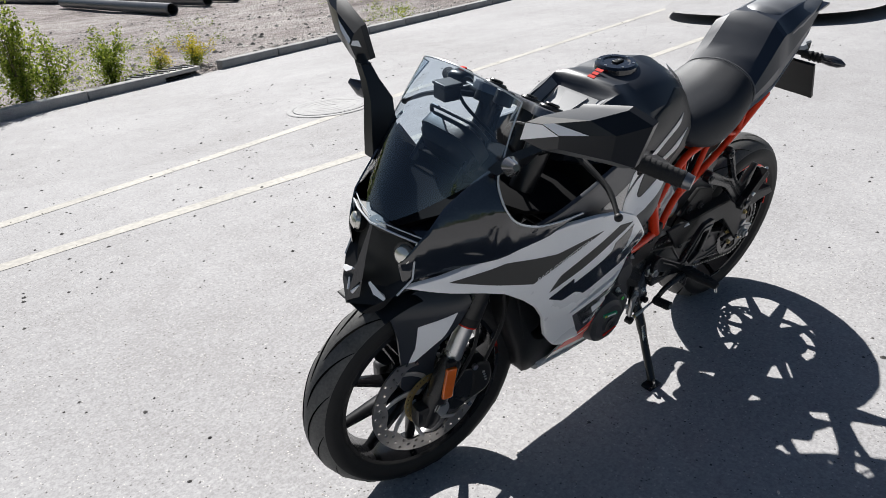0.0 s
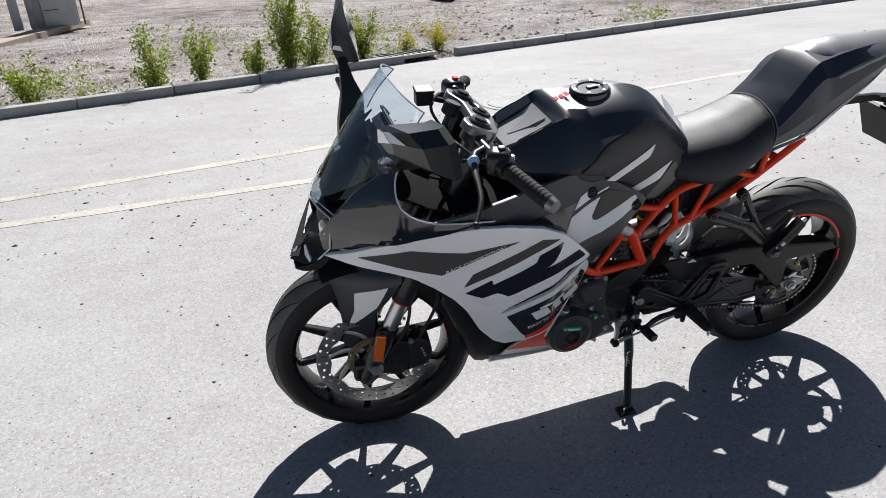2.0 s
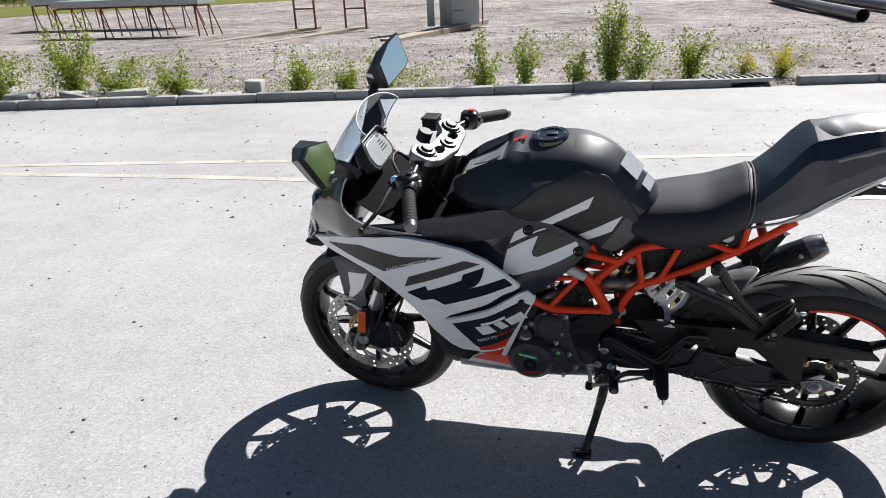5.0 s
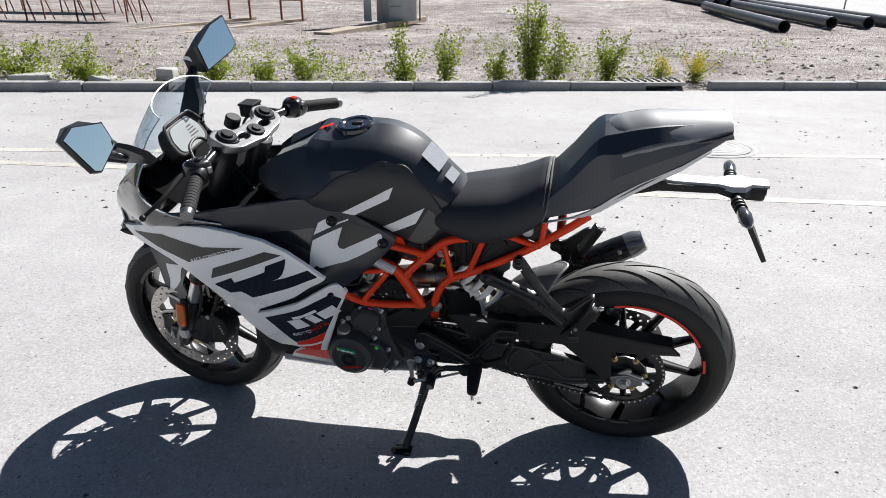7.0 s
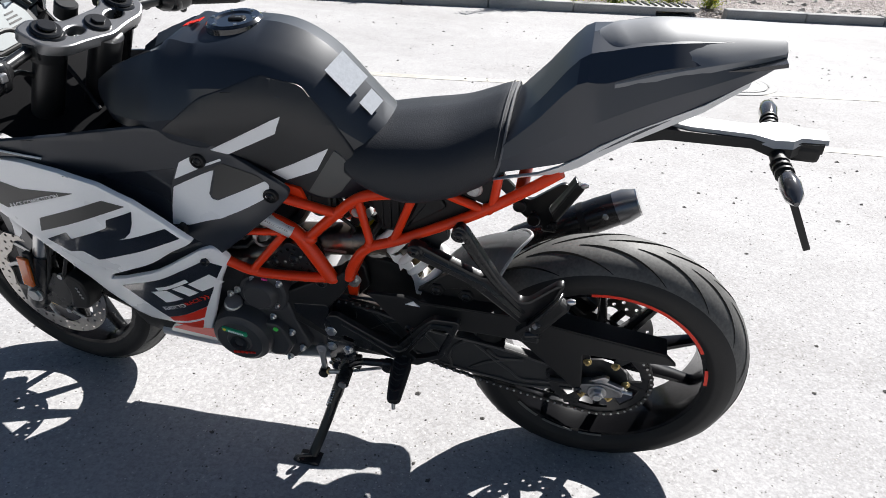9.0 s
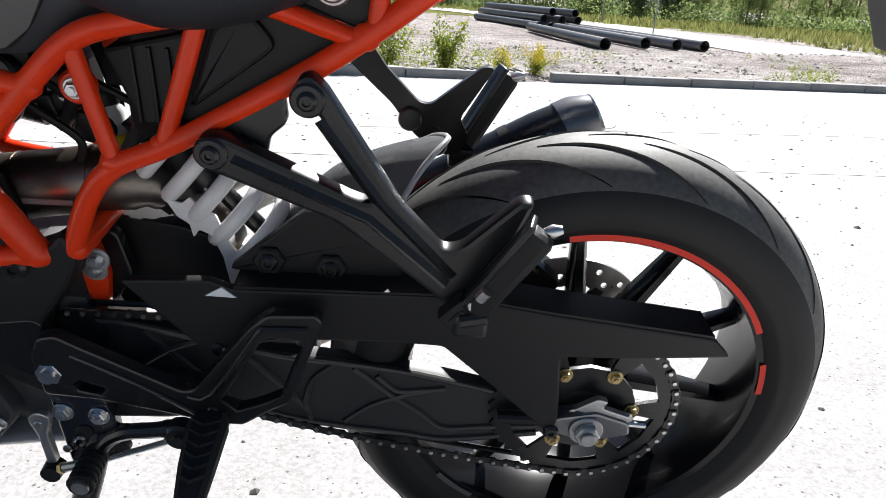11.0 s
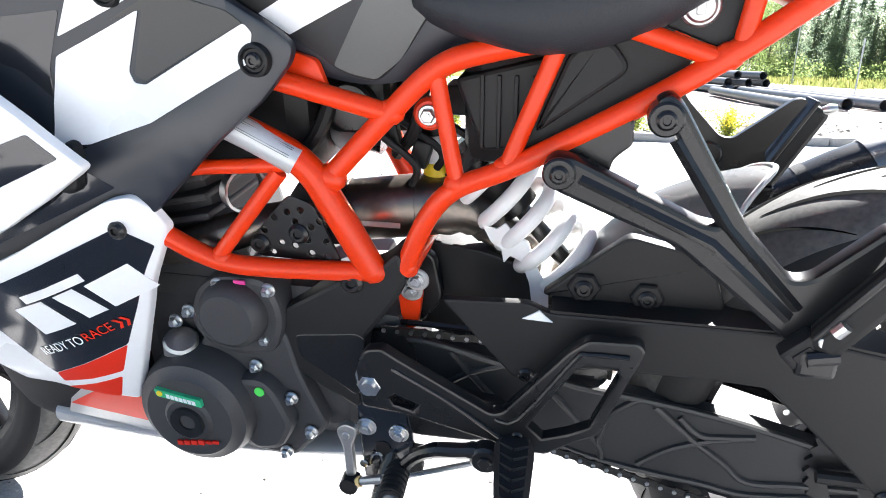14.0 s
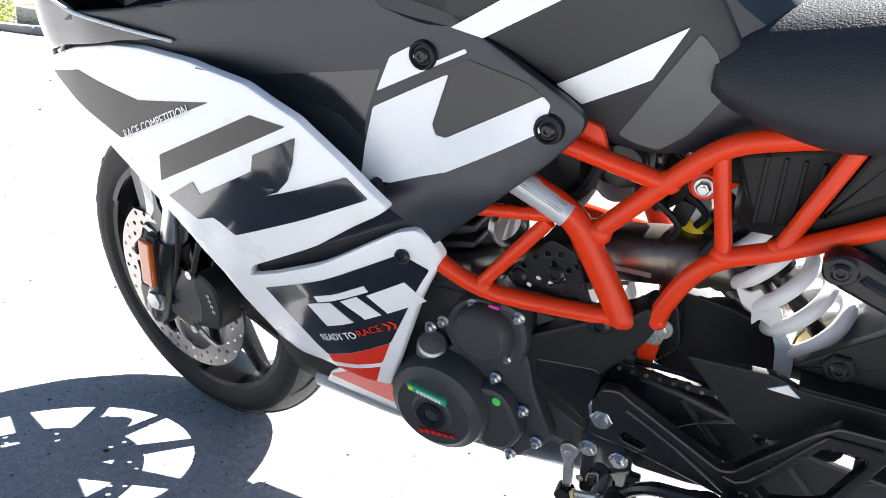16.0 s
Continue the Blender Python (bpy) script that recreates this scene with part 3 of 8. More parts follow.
def strewn(n, x0, x1, y0, y1, lo, hi, height):
    out = []
    for _ in range(n):
        x, y = random.uniform(x0, x1), random.uniform(y0, y1)
        out.append((x, y, height(x, y), lo + (hi - lo) * random.random() ** 4))
    return out


MAT["grit"] = surface("dark grit", (0.07, 0.065, 0.06), 0.8, var=0.4, grain=30, blotch=6, bump=0.0)
MAT["pale_grit"] = surface("pale grit", (0.45, 0.42, 0.39), 0.8, var=0.3, grain=30, blotch=6, bump=0.0)
flat = lambda x, y: gz(y)
stones("grit", strewn(1700, -2.5, 4.5, -1.4, 3.5, 0.0015, 0.010, flat) + strewn(1500, -6, 8, 1.5, 6, 0.004, 0.014, flat), MAT["grit"], "dark grit scattered over the asphalt")
stones("pale_grit", strewn(5000, -2.5, 4.0, -1.5, 2.8, 0.0012, 0.0048, flat) + [(x, kerb_y(x) - random.random() ** 2 * 0.6, gz(kerb_y(x)), random.uniform(0.004, 0.02)) for x in [random.uniform(-9, 9) for _ in range(1500)]], MAT["pale_grit"], "pale grit and dust scattered over the asphalt")
stones("gravel", [(x, kerb_y(x) + 0.2 + d, dirt_height(x, kerb_y(x) + 0.2 + d), r) for x, d, r in [(random.uniform(-14, 14), random.random() ** 1.5 * 14, 0.008 + 0.05 * random.random() ** 5) for _ in range(9000)]], MAT["pale_grit"], "gravel and small rocks on the dirt lot")
stones("clods", [(x, kerb_y(x) + 0.2 + d, dirt_height(x, kerb_y(x) + 0.2 + d), r) for x, d, r in [(random.uniform(-14, 14), random.random() ** 1.5 * 12, 0.01 + 0.05 * random.random() ** 4) for _ in range(4000)]], MAT["grit"], "dark clods of earth on the dirt lot")


# ---- plants ----
def leaf_cluster(verts, faces, p, n, radius, size):
    for _ in range(n):
        c = Vector(p) + Vector((random.gauss(0, radius), random.gauss(0, radius), random.gauss(0, radius)))
        d = Vector((random.uniform(-1, 1), random.uniform(-1, 1), random.uniform(-0.6, 1))).normalized()
        e = d.orthogonal().normalized()
        e.rotate(Matrix.Rotation(random.uniform(0, 6.28), 3, d))
        s = size * random.uniform(0.6, 1.3)
        k = len(verts)
        verts.extend([c, c + s * 0.55 * d + s * 0.3 * e, c + s * 1.1 * d, c + s * 0.55 * d - s * 0.3 * e])
        faces.append((k, k + 1, k + 2, k + 3))


def leaf_mesh(name, verts, faces, material, parent):
    me = bpy.data.meshes.new(name)
    me.from_pydata(verts, [], faces)
    me.materials.append(material)
    ob = new(name, me)
    ob.parent = parent
    return ob


def bush(x, y, height, width, stems, leaf=MAT["leaf"], label="leafy green willow sapling behind the kerb", flowers=False):
    b = thing("bush", label, "bush", pose(x, y, dirt_height(x, y) - 0.02), group="bushes behind the kerb")
    verts, faces, fv, ff = [], [], [], []
    stalks = []
    for _ in range(stems):
        a, lean = random.uniform(0, 6.28), random.uniform(0.05, 1) ** 0.7 * width / 2
        h = height * random.uniform(0.35, 1) * (1 - 0.35 * lean / (width / 2))
        pts = [(random.uniform(-0.03, 0.03), random.uniform(-0.03, 0.03), 0)]
        for u in (0.35, 0.7, 1.0):
            pts.append((math.cos(a) * lean * u ** 1.3 + random.gauss(0, 0.02), math.sin(a) * lean * u ** 1.3 + random.gauss(0, 0.02), h * u))
        stalks.append(tube(pts, [0.006, 0.005, 0.0035, 0.002], 5, 2))
        line = smooth_line(pts, 7)
        for i, p in enumerate(line[3:]):
            u = (i + 3) / len(line)
            out = (verts, faces) if not (flowers and u > 0.6) else (fv, ff)
            leaf_cluster(*out, p, random.randint(3, 12), 0.032 + 0.03 * (1 - u), 0.036 if not flowers else 0.024)
    part("stem", join(*stalks), MAT["stem"], b)
    leaf_mesh("foliage", verts, faces, leaf, b)
    if fv:
        tagged(leaf_mesh("blossom", fv, ff, MAT["yellow_leaf"], b), "small yellow flowers", kind="stuff")
    return b


for bx, off, h, w, n in [(x, o, h * 1.3, w * 0.95, int(n * 1.1)) for x, o, h, w, n in [(-7.4, 0.6, 0.75, 1.0, 14), (-6.6, 0.9, 1.0, 1.2, 22), (-5.9, 0.6, 0.65, 0.8, 12), (-5.0, 0.5, 0.6, 0.7, 10), (-3.5, 0.45, 0.5, 0.5, 8), (-2.9, 0.5, 0.35, 0.4, 6), (-2.4, 0.5, 0.5, 0.6, 9),
                         (-1.15, 0.45, 0.62, 0.55, 10), (-0.65, 0.5, 0.6, 0.5, 9), (0.0, 0.55, 0.45, 0.4, 7), (0.42, 0.5, 1.15, 0.8, 24), (0.75, 0.6, 0.7, 0.6, 10), (1.45, 0.6, 0.75, 0.55, 12), (-9.0, 0.7, 0.9, 1.0, 12), (-10.5, 0.9, 1.1, 1.2, 14)]]:
    bush(bx, kerb_y(bx) + off, h, w, n)
bush(2.6, kerb_y(2.6) + 0.6, 0.5, 0.6, 14, label="yellow-flowering weed behind the kerb", flowers=True)
bush(2.15, kerb_y(2.15) + 0.8, 0.4, 0.4, 8, label="yellow-flowering weed behind the kerb", flowers=True)
verts, faces = [], []
for _ in range(2200):
    x = random.uniform(-14, 9)
    d = 0.3 + random.random() ** 2 * 7
    y = kerb_y(x) + d
    if noise.noise((x * 0.5, y * 0.4, 9)) > (-0.05 if x < 3 else 0.25):
        for u in range(random.randint(1, 5)):
            leaf_cluster(verts, faces, (x + random.gauss(0, 0.05), y + random.gauss(0, 0.05), dirt_height(x, y) + 0.03 + 0.05 * u), 5, 0.025, 0.03)
me = bpy.data.meshes.new("weeds")
me.from_pydata(verts, [], faces)
me.materials.append(MAT["leaf"])
tagged(new("weeds", me), "sparse low green weeds on the dirt", "weeds", kind="stuff")

verts, faces = [], []
for _ in range(26000):
    u = random.random()
    if random.random() < 0.75:
        x, y = random.uniform(-70, 60), random.uniform(44, 75)
        if abs(x) < 30 and y < 58 and x < 14 - (y - 44) * 0.7:
            continue
    else:
        x, y = random.uniform(19.5, 60), random.uniform(14, 45)
    s = random.uniform(0.15, 0.5)
    a = random.uniform(0, 3.14)
    z = dirt_height(x, y) if y < 60 else -0.6
    n = len(verts)
    verts += [(x - 0.08 * math.cos(a), y - 0.08 * math.sin(a), z), (x + 0.08 * math.cos(a), y + 0.08 * math.sin(a), z), (x + random.gauss(0, 0.1), y + random.gauss(0, 0.1), z + s)]
    faces.append((n, n + 1, n + 2))
me = bpy.data.meshes.new("grass")
me.from_pydata(verts, [], faces)
me.materials.append(MAT["grass"])
tagged(new("grass", me), "yellow-green rough grass along the wood's edge", "grass", kind="stuff")
bm = bmesh.new()
strip = [[bm.verts.new((r * math.sin(a), r * math.cos(a), -0.55)) for a in [radians(-70 + 5 * k) for k in range(31)]] for r in (46, 62, 110)]
for a, b in zip(strip, strip[1:]):
    for k in range(30):
        bm.faces.new((a[k], a[k + 1], b[k + 1], b[k]))
tagged(part("verge", bm, MAT["grass"]), "rough grass verge before the wood", "grass", kind="structure")


def spruce(name, height, seed):
    random.seed(seed)
    t = thing(name, "tall dark green spruce at the wood's edge", "tree", group="trees of the wood")
    part("trunk", tube([(0, 0, 0), (0.05, 0, height * 0.5), (0, 0, height)], [0.16, 0.1, 0.02], 7, 2), MAT["bark"], t)
    verts, faces = [], []
    z = height * random.uniform(0.04, 0.12)
    while z < height:
        u = z / height
        reach = (1 - u) ** 1.05 * height * 0.36 * random.uniform(0.55, 1.15) + 0.2
        for _ in range(9):
            a = random.uniform(0, 6.28)
            r = reach * random.uniform(0.6, 1.1)
            for s in range(5):
                q = r * (s + 0.7) / 5
                p = Vector((math.cos(a) * q, math.sin(a) * q, z - 0.28 * q + 0.1 * math.sin(q * 3)))
                leaf_cluster(verts, faces, p, 10, 0.05 + 0.17 * (1 - u), 0.13 + 0.15 * (1 - u))
        z += height * 0.036
    leaf_mesh("crown", verts, faces, MAT["conifer"], t)
    return t


def broadleaf(name, height, seed):
    random.seed(seed)
    t = thing(name, "light green birch at the wood's edge", "tree", group="trees of the wood")
    trunk = tube([(0, 0, 0), (0.1, 0.05, height * 0.45), (0, 0.1, height * 0.95)], [0.11, 0.08, 0.02], 7, 2)
    limbs = [trunk]
    verts, faces = [], []
    for _ in range(26):
        u = random.uniform(0.12, 0.97)
        a = random.uniform(0, 6.28)
        r = height * 0.2 * math.sin(min(u * 1.25, 1) * 2.6) * random.uniform(0.5, 1.15) + 0.2
        base = Vector((0.08, 0.05, height * u * 0.9))
        tip = base + Vector((math.cos(a) * r, math.sin(a) * r, r * 0.55))
        limbs.append(tube([base, (base + tip) / 2 + Vector((0, 0, 0.1)), tip], [0.035, 0.02, 0.008], 5))
        for s in range(6):
            p = base.lerp(tip, 0.3 + 0.7 * s / 5)
            leaf_cluster(verts, faces, p, 32, 0.34, 0.15)
    part("trunk", join(*limbs), MAT["bark"], t)
    leaf_mesh("crown", verts, faces, MAT["birch"], t)
    return t


models = [spruce("spruce_tree", 13, 1), spruce("spruce_tree", 11, 2), spruce("spruce_tree", 14, 3), broadleaf("birch_tree", 9, 4), broadleaf("birch_tree", 8, 5), broadleaf("birch_tree", 10, 6)]
random.seed(11)
used = set()
for k in range(430):
    a = -82 + 164 * (k + random.random()) / 370 if k < 370 else random.uniform(95, 265)
    dist = random.uniform(76, 112) if k < 370 else random.uniform(45, 80)
    wooded = noise.noise((a * 0.09, 0, 4))
    pick = random.choice([0, 1, 2]) if wooded + random.uniform(-0.35, 0.35) > 0.22 else random.choice([3, 4, 5])
    m = pose(dist * math.sin(radians(a)), dist * math.cos(radians(a)), -0.65, 0, 0, random.uniform(0, 360)) @ Matrix.Scale(random.uniform(0.5, 0.95) if pick < 3 else random.uniform(0.7, 1.15), 4)
    src = models[pick]
    if pick not in used:
        used.add(pick)
        src.matrix_basis = m
    else:
        ob = copy_thing(src, Matrix())
        ob.matrix_basis = m


verts, faces = [], []
for k in range(1500):
    a, dist = radians(random.uniform(-82, 82)), random.uniform(72, 84)
    h = random.uniform(0.6, 3.4) * (0.6 + 0.5 * noise.noise((a * 14, 0, 2)))
    for _ in range(10):
        leaf_cluster(verts, faces, (dist * math.sin(a) + random.gauss(0, 0.7), dist * math.cos(a) + random.gauss(0, 0.5), -0.6 + abs(h) * random.random()), 7, 0.3, 0.26)
me = bpy.data.meshes.new("thicket")
me.from_pydata(verts, [], faces)
me.materials.append(MAT["birch"])
tagged(new("thicket", me), "light green undergrowth along the wood's edge", "undergrowth", kind="stuff")


# ---- the lot's stores ----
def pipe(a, b, r, group):
    a, b = Vector(a), Vector(b)
    p = thing("pipe", "long black plastic drain pipe lying on the dirt", "pipe", Matrix.Translation(a), group=group)
    way = (b - a)
    n = 28
    side = way.orthogonal().normalized()
    up = way.normalized().cross(side)
    bm = bmesh.new()
    loops = [[bm.verts.new(q + rad * (math.cos(2 * math.pi * k / n) * side + math.sin(2 * math.pi * k / n) * up)) for k in range(n)] for q, rad in ((way, r * 0.9), (Vector(), r * 0.9), (Vector(), r), (way, r))]
    for u, v in zip(loops, loops[1:] + loops[:1]):
        for k in range(n):
            bm.faces.new((u[k], u[(k + 1) % n], v[(k + 1) % n], v[k]))
    part("wall", bm, MAT["pipe"], p)
    rim = moved(revolve([(r * 0.9, 0), (r * 1.04, 0), (r * 1.04, 0.12), (r * 0.9, 0.12)], n), way.to_track_quat("Y", "Z").to_matrix().to_4x4())
    part("collar", rim, MAT["pipe"], p)
    return p


R = 0.17
for x, y, dx in [(6.5, 20.0, -0.9), (8.1, 21.3, -1.2), (9.2, 21.6, -1.6), (10.2, 21.9, -1.9)]:
    z = dirt_height(x, y) + R
    pipe((x, y, z), (x + dx, y + 9, gz(y + 9) + 0.02 + R + 0.05), R, "pipes laid side by side")
for layer, xs in ((0, (6.3, 6.8, 7.9, 8.4)), (1, (6.55, 7.3, 8.1)), (2, (6.9, 7.9))):
    for x in xs:
        y = 31 + random.uniform(-0.6, 0.6)
        pipe((x, y, -0.55 + R + layer * 0.30), (x - 2.2, y + 8, -0.55 + R + layer * 0.30), R, "stacked pipes")

SK = MAT["timber"]


def board(a, b, w=0.22, h=0.09):
    a, b = Vector(a), Vector(b)
    d = b - a
    rot = Matrix.Rotation(math.atan2(d.y, d.x), 3, "Z")
    ob = part("skid_board", box((a + b) / 2 + Vector((0, 0, h / 2)), (d.length, w, h), 0.012, rot=rot), SK)
    return tagged(ob, "weathered timber skid lying on the dirt", "board", group="timber skids")


def rack_frame(x, y, z, turn):
    fr = thing("rack_frame", "rusty red steel frame standing on a timber skid", "rack", pose(x, y, z, 0, 0, turn), group="steel frames")
    for sx in (-0.33, 0.33):
        part("post", box((sx, 0, 1.0), (0.06, 0.06, 2.0), 0.006), MAT["rust"], fr)
        part("foot", box((sx, 0, 0.01), (0.14, 0.14, 0.02), 0.004), MAT["rust"], fr)
    for z2 in (0.62, 1.6):
        part("crossbar", box((0, 0, z2), (0.62, 0.045, 0.05), 0.006), MAT["rust"], fr)


z0 = lambda x, y: dirt_height(x, y)
board((-10.9, 14.8, z0(-10.9, 14.8)), (-9.5, 19.8, z0(-9.5, 19.8)))
board((-9.1, 14.4, z0(-9.1, 14.4)), (-7.8, 19.8, z0(-7.8, 19.8)))
board((-5.35, 15.0, z0(-5.35, 15.0)), (-4.2, 20.6, z0(-4.2, 20.6)), 0.5, 0.16)
rack_frame(-9.75, 19.4, z0(-9.75, 19.4) + 0.09, 8)
rack_frame(-8.0, 19.4, z0(-8.0, 19.4) + 0.09, 8)

cab = thing("precast_element", "tall grey concrete element standing on a timber skid", "concrete element", pose(-4.75, 19.0, z0(-4.75, 19.0) + 0.15, 0, 0, 14))
part("back_slab", box((0.25, 0.1, 1.2), (1.15, 0.14, 2.4), 0.02), MAT["galvanised"], cab)
part("side_post", box((-0.62, 0, 1.2), (0.22, 0.42, 2.4), 0.02), MAT["galvanised"], cab)
part("inner_post", box((-0.28, -0.12, 1.05), (0.14, 0.3, 2.1), 0.04), MAT["concrete"], cab)
part("front_panel", box((0.38, -0.05, 1.2), (0.8, 0.1, 2.4), 0.015), MAT["galvanised"], cab)
part("panel_groove", box((0.2, -0.104, 0.42), (0.34, 0.006, 0.02), 0.002), MAT["dark_metal"], cab)
part("rod", tube([(0.92, -0.05, 0), (0.92, -0.05, 2.3)], 0.022, 8), MAT["rust"], cab)


def trestle(x, y, turn, length):
    t = thing("trestle_table", "grey slab on splayed rusty steel trestles", "trestle", pose(x, y, z0(x, y), 0, 0, turn), group="slabs on trestles")
    part("slab", box((0, 0, 1.1), (length, 1.1, 0.2), 0.02), MAT["galvanised"], t)
    part("under_beam", box((0, -0.35, 0.97), (length * 0.96, 0.06, 0.06), 0.006), MAT["rust"], t)
    for sx in (-1, -0.35, 0.3, 0.92):
        for sy in (-1, 1):
            px = sx * length / 2
            part("leg", tube([(px, sy * 0.4, 0.95), (px + 0.02, sy * 0.42, 0)], 0.026, 7), MAT["rust"], t)
            part("brace", tube([(px + 0.03, sy * 0.4, 0.95), (px + 0.34, sy * 0.46, 0)], 0.022, 7), MAT["rust"], t)
        part("crossbar", tube([(sx * length / 2, -0.4, 0.94), (sx * length / 2, 0.4, 0.94)], 0.024, 7), MAT["rust"], t)


trestle(-15.4, 18.4, 3, 5.4)
trestle(-19.5, 22.5, 3, 7.0)

for x, off, sx, sy, sz, turn in [(-7.9, 0.55, 0.8, 0.5, 0.26, 8), (-7.35, 0.35, 0.2, 0.2, 0.2, 30), (-6.9, 0.35, 0.35, 0.25, 0.14, 12), (-6.2, 0.4, 0.55, 0.3, 0.12, -14), (-5.55, 0.35, 0.45, 0.3, 0.15, 20), (-4.75, 0.35, 0.3, 0.22, 0.13, 5), (-4.35, 0.32, 0.36, 0.2, 0.08, 25), (-4.0, 0.35, 0.22, 0.22, 0.22, 15)]:
    y = kerb_y(x) + off
    bm = box((0, 0, sz / 2), (sx, sy, sz), 0.025, 2)
    for v in bm.verts:
        v.co += 0.02 * Vector((noise.noise(v.co * 6 + Vector((x, 0, 0))), noise.noise(v.co * 7 + Vector((0, x, 0))), noise.noise(v.co * 5)))
    ob = part("concrete_block", bm, MAT["concrete"])
    ob.matrix_basis = pose(x, y, z0(x, y) - 0.02, random.uniform(-4, 4), random.uniform(-6, 6), turn)
    tagged(ob, "broken grey concrete block lying behind the kerb", "concrete block", group="broken concrete blocks")


def street_lamp(x, y, h, arm, r=0.06):
    z = dirt_height(x, y) if y < 60 else -0.6
    t = thing("street_lamp", "slim galvanised street lamp by the far road", "street lamp", pose(x, y, z), group="street lamps")
    part("pole", tube([(0, 0, 0), (0, 0, h)], [r, r * 0.6], 10), MAT["galvanised"], t)
    part("base", disc((0, 0, 0), r * 2, 0, 0.3, 12), MAT["galvanised"], t).matrix_basis = Matrix.Rotation(math.pi / 2, 4, "X")
    if arm:
        part("arm", tube([(0, 0, h - 0.05), (-arm, 0, h + 0.1)], r * 0.5, 8), MAT["galvanised"], t)
        part("head", box((-arm - 0.25, 0, h + 0.1), (0.7, 0.25, 0.12), 0.04), MAT["galvanised"], t)


street_lamp(19.6, 26.5, 8.5, 1.2)
street_lamp(14.5, 53, 4.6, 1.0)
street_lamp(12.8, 60, 3.2, 0.5, 0.05)
pole = thing("marker_pole", "thin grey marker pole beside the far road", "pole", pose(10.3, 27.6, gz(27)))
part("rod", tube([(0, 0, 0), (0.03, 0, 2.3)], 0.03, 8), MAT["galvanised"], pole)
part("foot", box((0, 0, 0.05), (0.16, 0.16, 0.1), 0.01), MAT["concrete"], pole)
for x, y, c, h in [(2.2, 60, "orange", 1.2), (-0.5, 62, "blue", 1.6), (6.2, 60, "orange", 1.5)]:
    sg = thing("road_sign", "small road sign on a post by the far road", "road sign", pose(x, y, -0.6), group="road signs")
    part("post", tube([(0, 0, 0), (0, 0, h)], 0.035, 8), MAT["galvanised"], sg)
    part("plate", box((0, -0.04, h), (0.5, 0.03, 0.5), 0.01), MAT[c], sg)


# ---- the motorcycle: x to its tail, -y to its left side, z up, before it leans on its stand ----
bike = thing("motorcycle", "black, white and orange sport motorcycle leaning on its side stand", "motorcycle", pose(0, 0, 0.002, 10.2, 0, 0))
RAKE = radians(23.5)
HEAD = Vector((math.sin(RAKE), 0, math.cos(RAKE)))
PIVOT = Vector((-0.088, 0, 0))
STEER = Matrix.Translation(PIVOT) @ Matrix.Rotation(radians(-6.5), 4, HEAD) @ Matrix.Translation(-PIVOT)
FRONT, REAR = Vector((0, 0, 0.293)), Vector((1.336, 0, 0.306))


def steered(bm):
    return moved(bm, STEER)


def bolt(name, x, y, z, r, h, material, parent, label="", flange=True):
    """A hexagon-headed or button-headed bolt pointing to the left."""
    bm = disc((x, y, z), r, 0, -h, 6, h * 0.2)
    if flange:
        bm = join(bm, disc((x, y, z), r * 1.35, 0.0, -h * 0.35, 16, h * 0.1))
    bm = join(bm, disc((x, y - h, z), r * 0.45, 0.0, -h * 0.25, 10))
    return part(name, bm, material, parent, label)


def button(x, y, z, r, parent, material=None):
    bm = revolve([(0.0001, -r * 0.25), (r * 0.35, -r * 0.25), (r * 0.42, -r * 0.5), (r * 0.7, -r * 0.5), (r, -r * 0.2), (r, 0.002), (0.0001, 0.002)], 18, closed=False)
    return part("fastener", moved(bm, Matrix.Translation((x, y, z))), material or MAT["dark_metal"], parent)


def tyre(r, w, rim, bead, seg):
    """A road tyre with a round crown."""
    n = 48
    rc, vb = rim + (r - rim) * 0.33, r - (rim + (r - rim) * 0.33)
    bm = bmesh.new()
    rings = []
    for k in range(seg):
        a = 2 * math.pi * k / seg
        ring = []
        for j in range(n + 1):
            f = -1.85 + 3.7 * j / n
            rad, y = rc + vb * math.cos(f), w / 2 * math.sin(f) * (1 if abs(f) < 1.57 else 0.985)
            ring.append(bm.verts.new((rad * math.cos(a), y, rad * math.sin(a))))
        for y in (bead, -bead):
            ring.append(bm.verts.new(((rim - 0.004) * math.cos(a), y, (rim - 0.004) * math.sin(a))))
        rings.append(ring)
    m = len(rings[0])
    for k in range(seg):
        a, b = rings[k], rings[(k + 1) % seg]
        for j in range(m):
            fc = bm.faces.new((a[j], a[(j + 1) % m], b[(j + 1) % m], b[j]))
            fc.material_index = 1 if abs(j - n / 2 + 0.5) < n * 0.30 else 0
    return bm


def groove(r, w, rim, start, side, turn):
    """One long sickle-shaped dark strip, painting a groove's shade from near the crown's middle to its shoulder."""
    rc, vb = rim + (r - rim) * 0.33, r - (rim + (r - rim) * 0.33)

    def at(a, f):
        rad = rc + vb * math.cos(f) + 0.0004
        return Vector((rad * math.cos(a), w / 2 * math.sin(f), rad * math.sin(a)))

    bm = bmesh.new()
    rows = []
    for i in range(21):
        u = i / 20
        a, f = start + turn * u, side * (0.10 + 0.30 * u + 0.62 * u ** 2.6)
        wide = 0.0040 * math.sin(math.pi * min(u * 0.93 + 0.03, 1)) ** 0.7
        along = (at(a + turn * 0.01, f + side * 0.01 * (0.30 + 1.6 * u ** 1.6)) - at(a, f)).normalized()
        across = along.cross(at(a, f).normalized()).normalized()
        rows.append([bm.verts.new(at(a, f) + across * d * wide) for d in (-1, 1)])
    for a, b in zip(rows, rows[1:]):
        bm.faces.new((a[0], a[1], b[1], b[0]))
    return bm


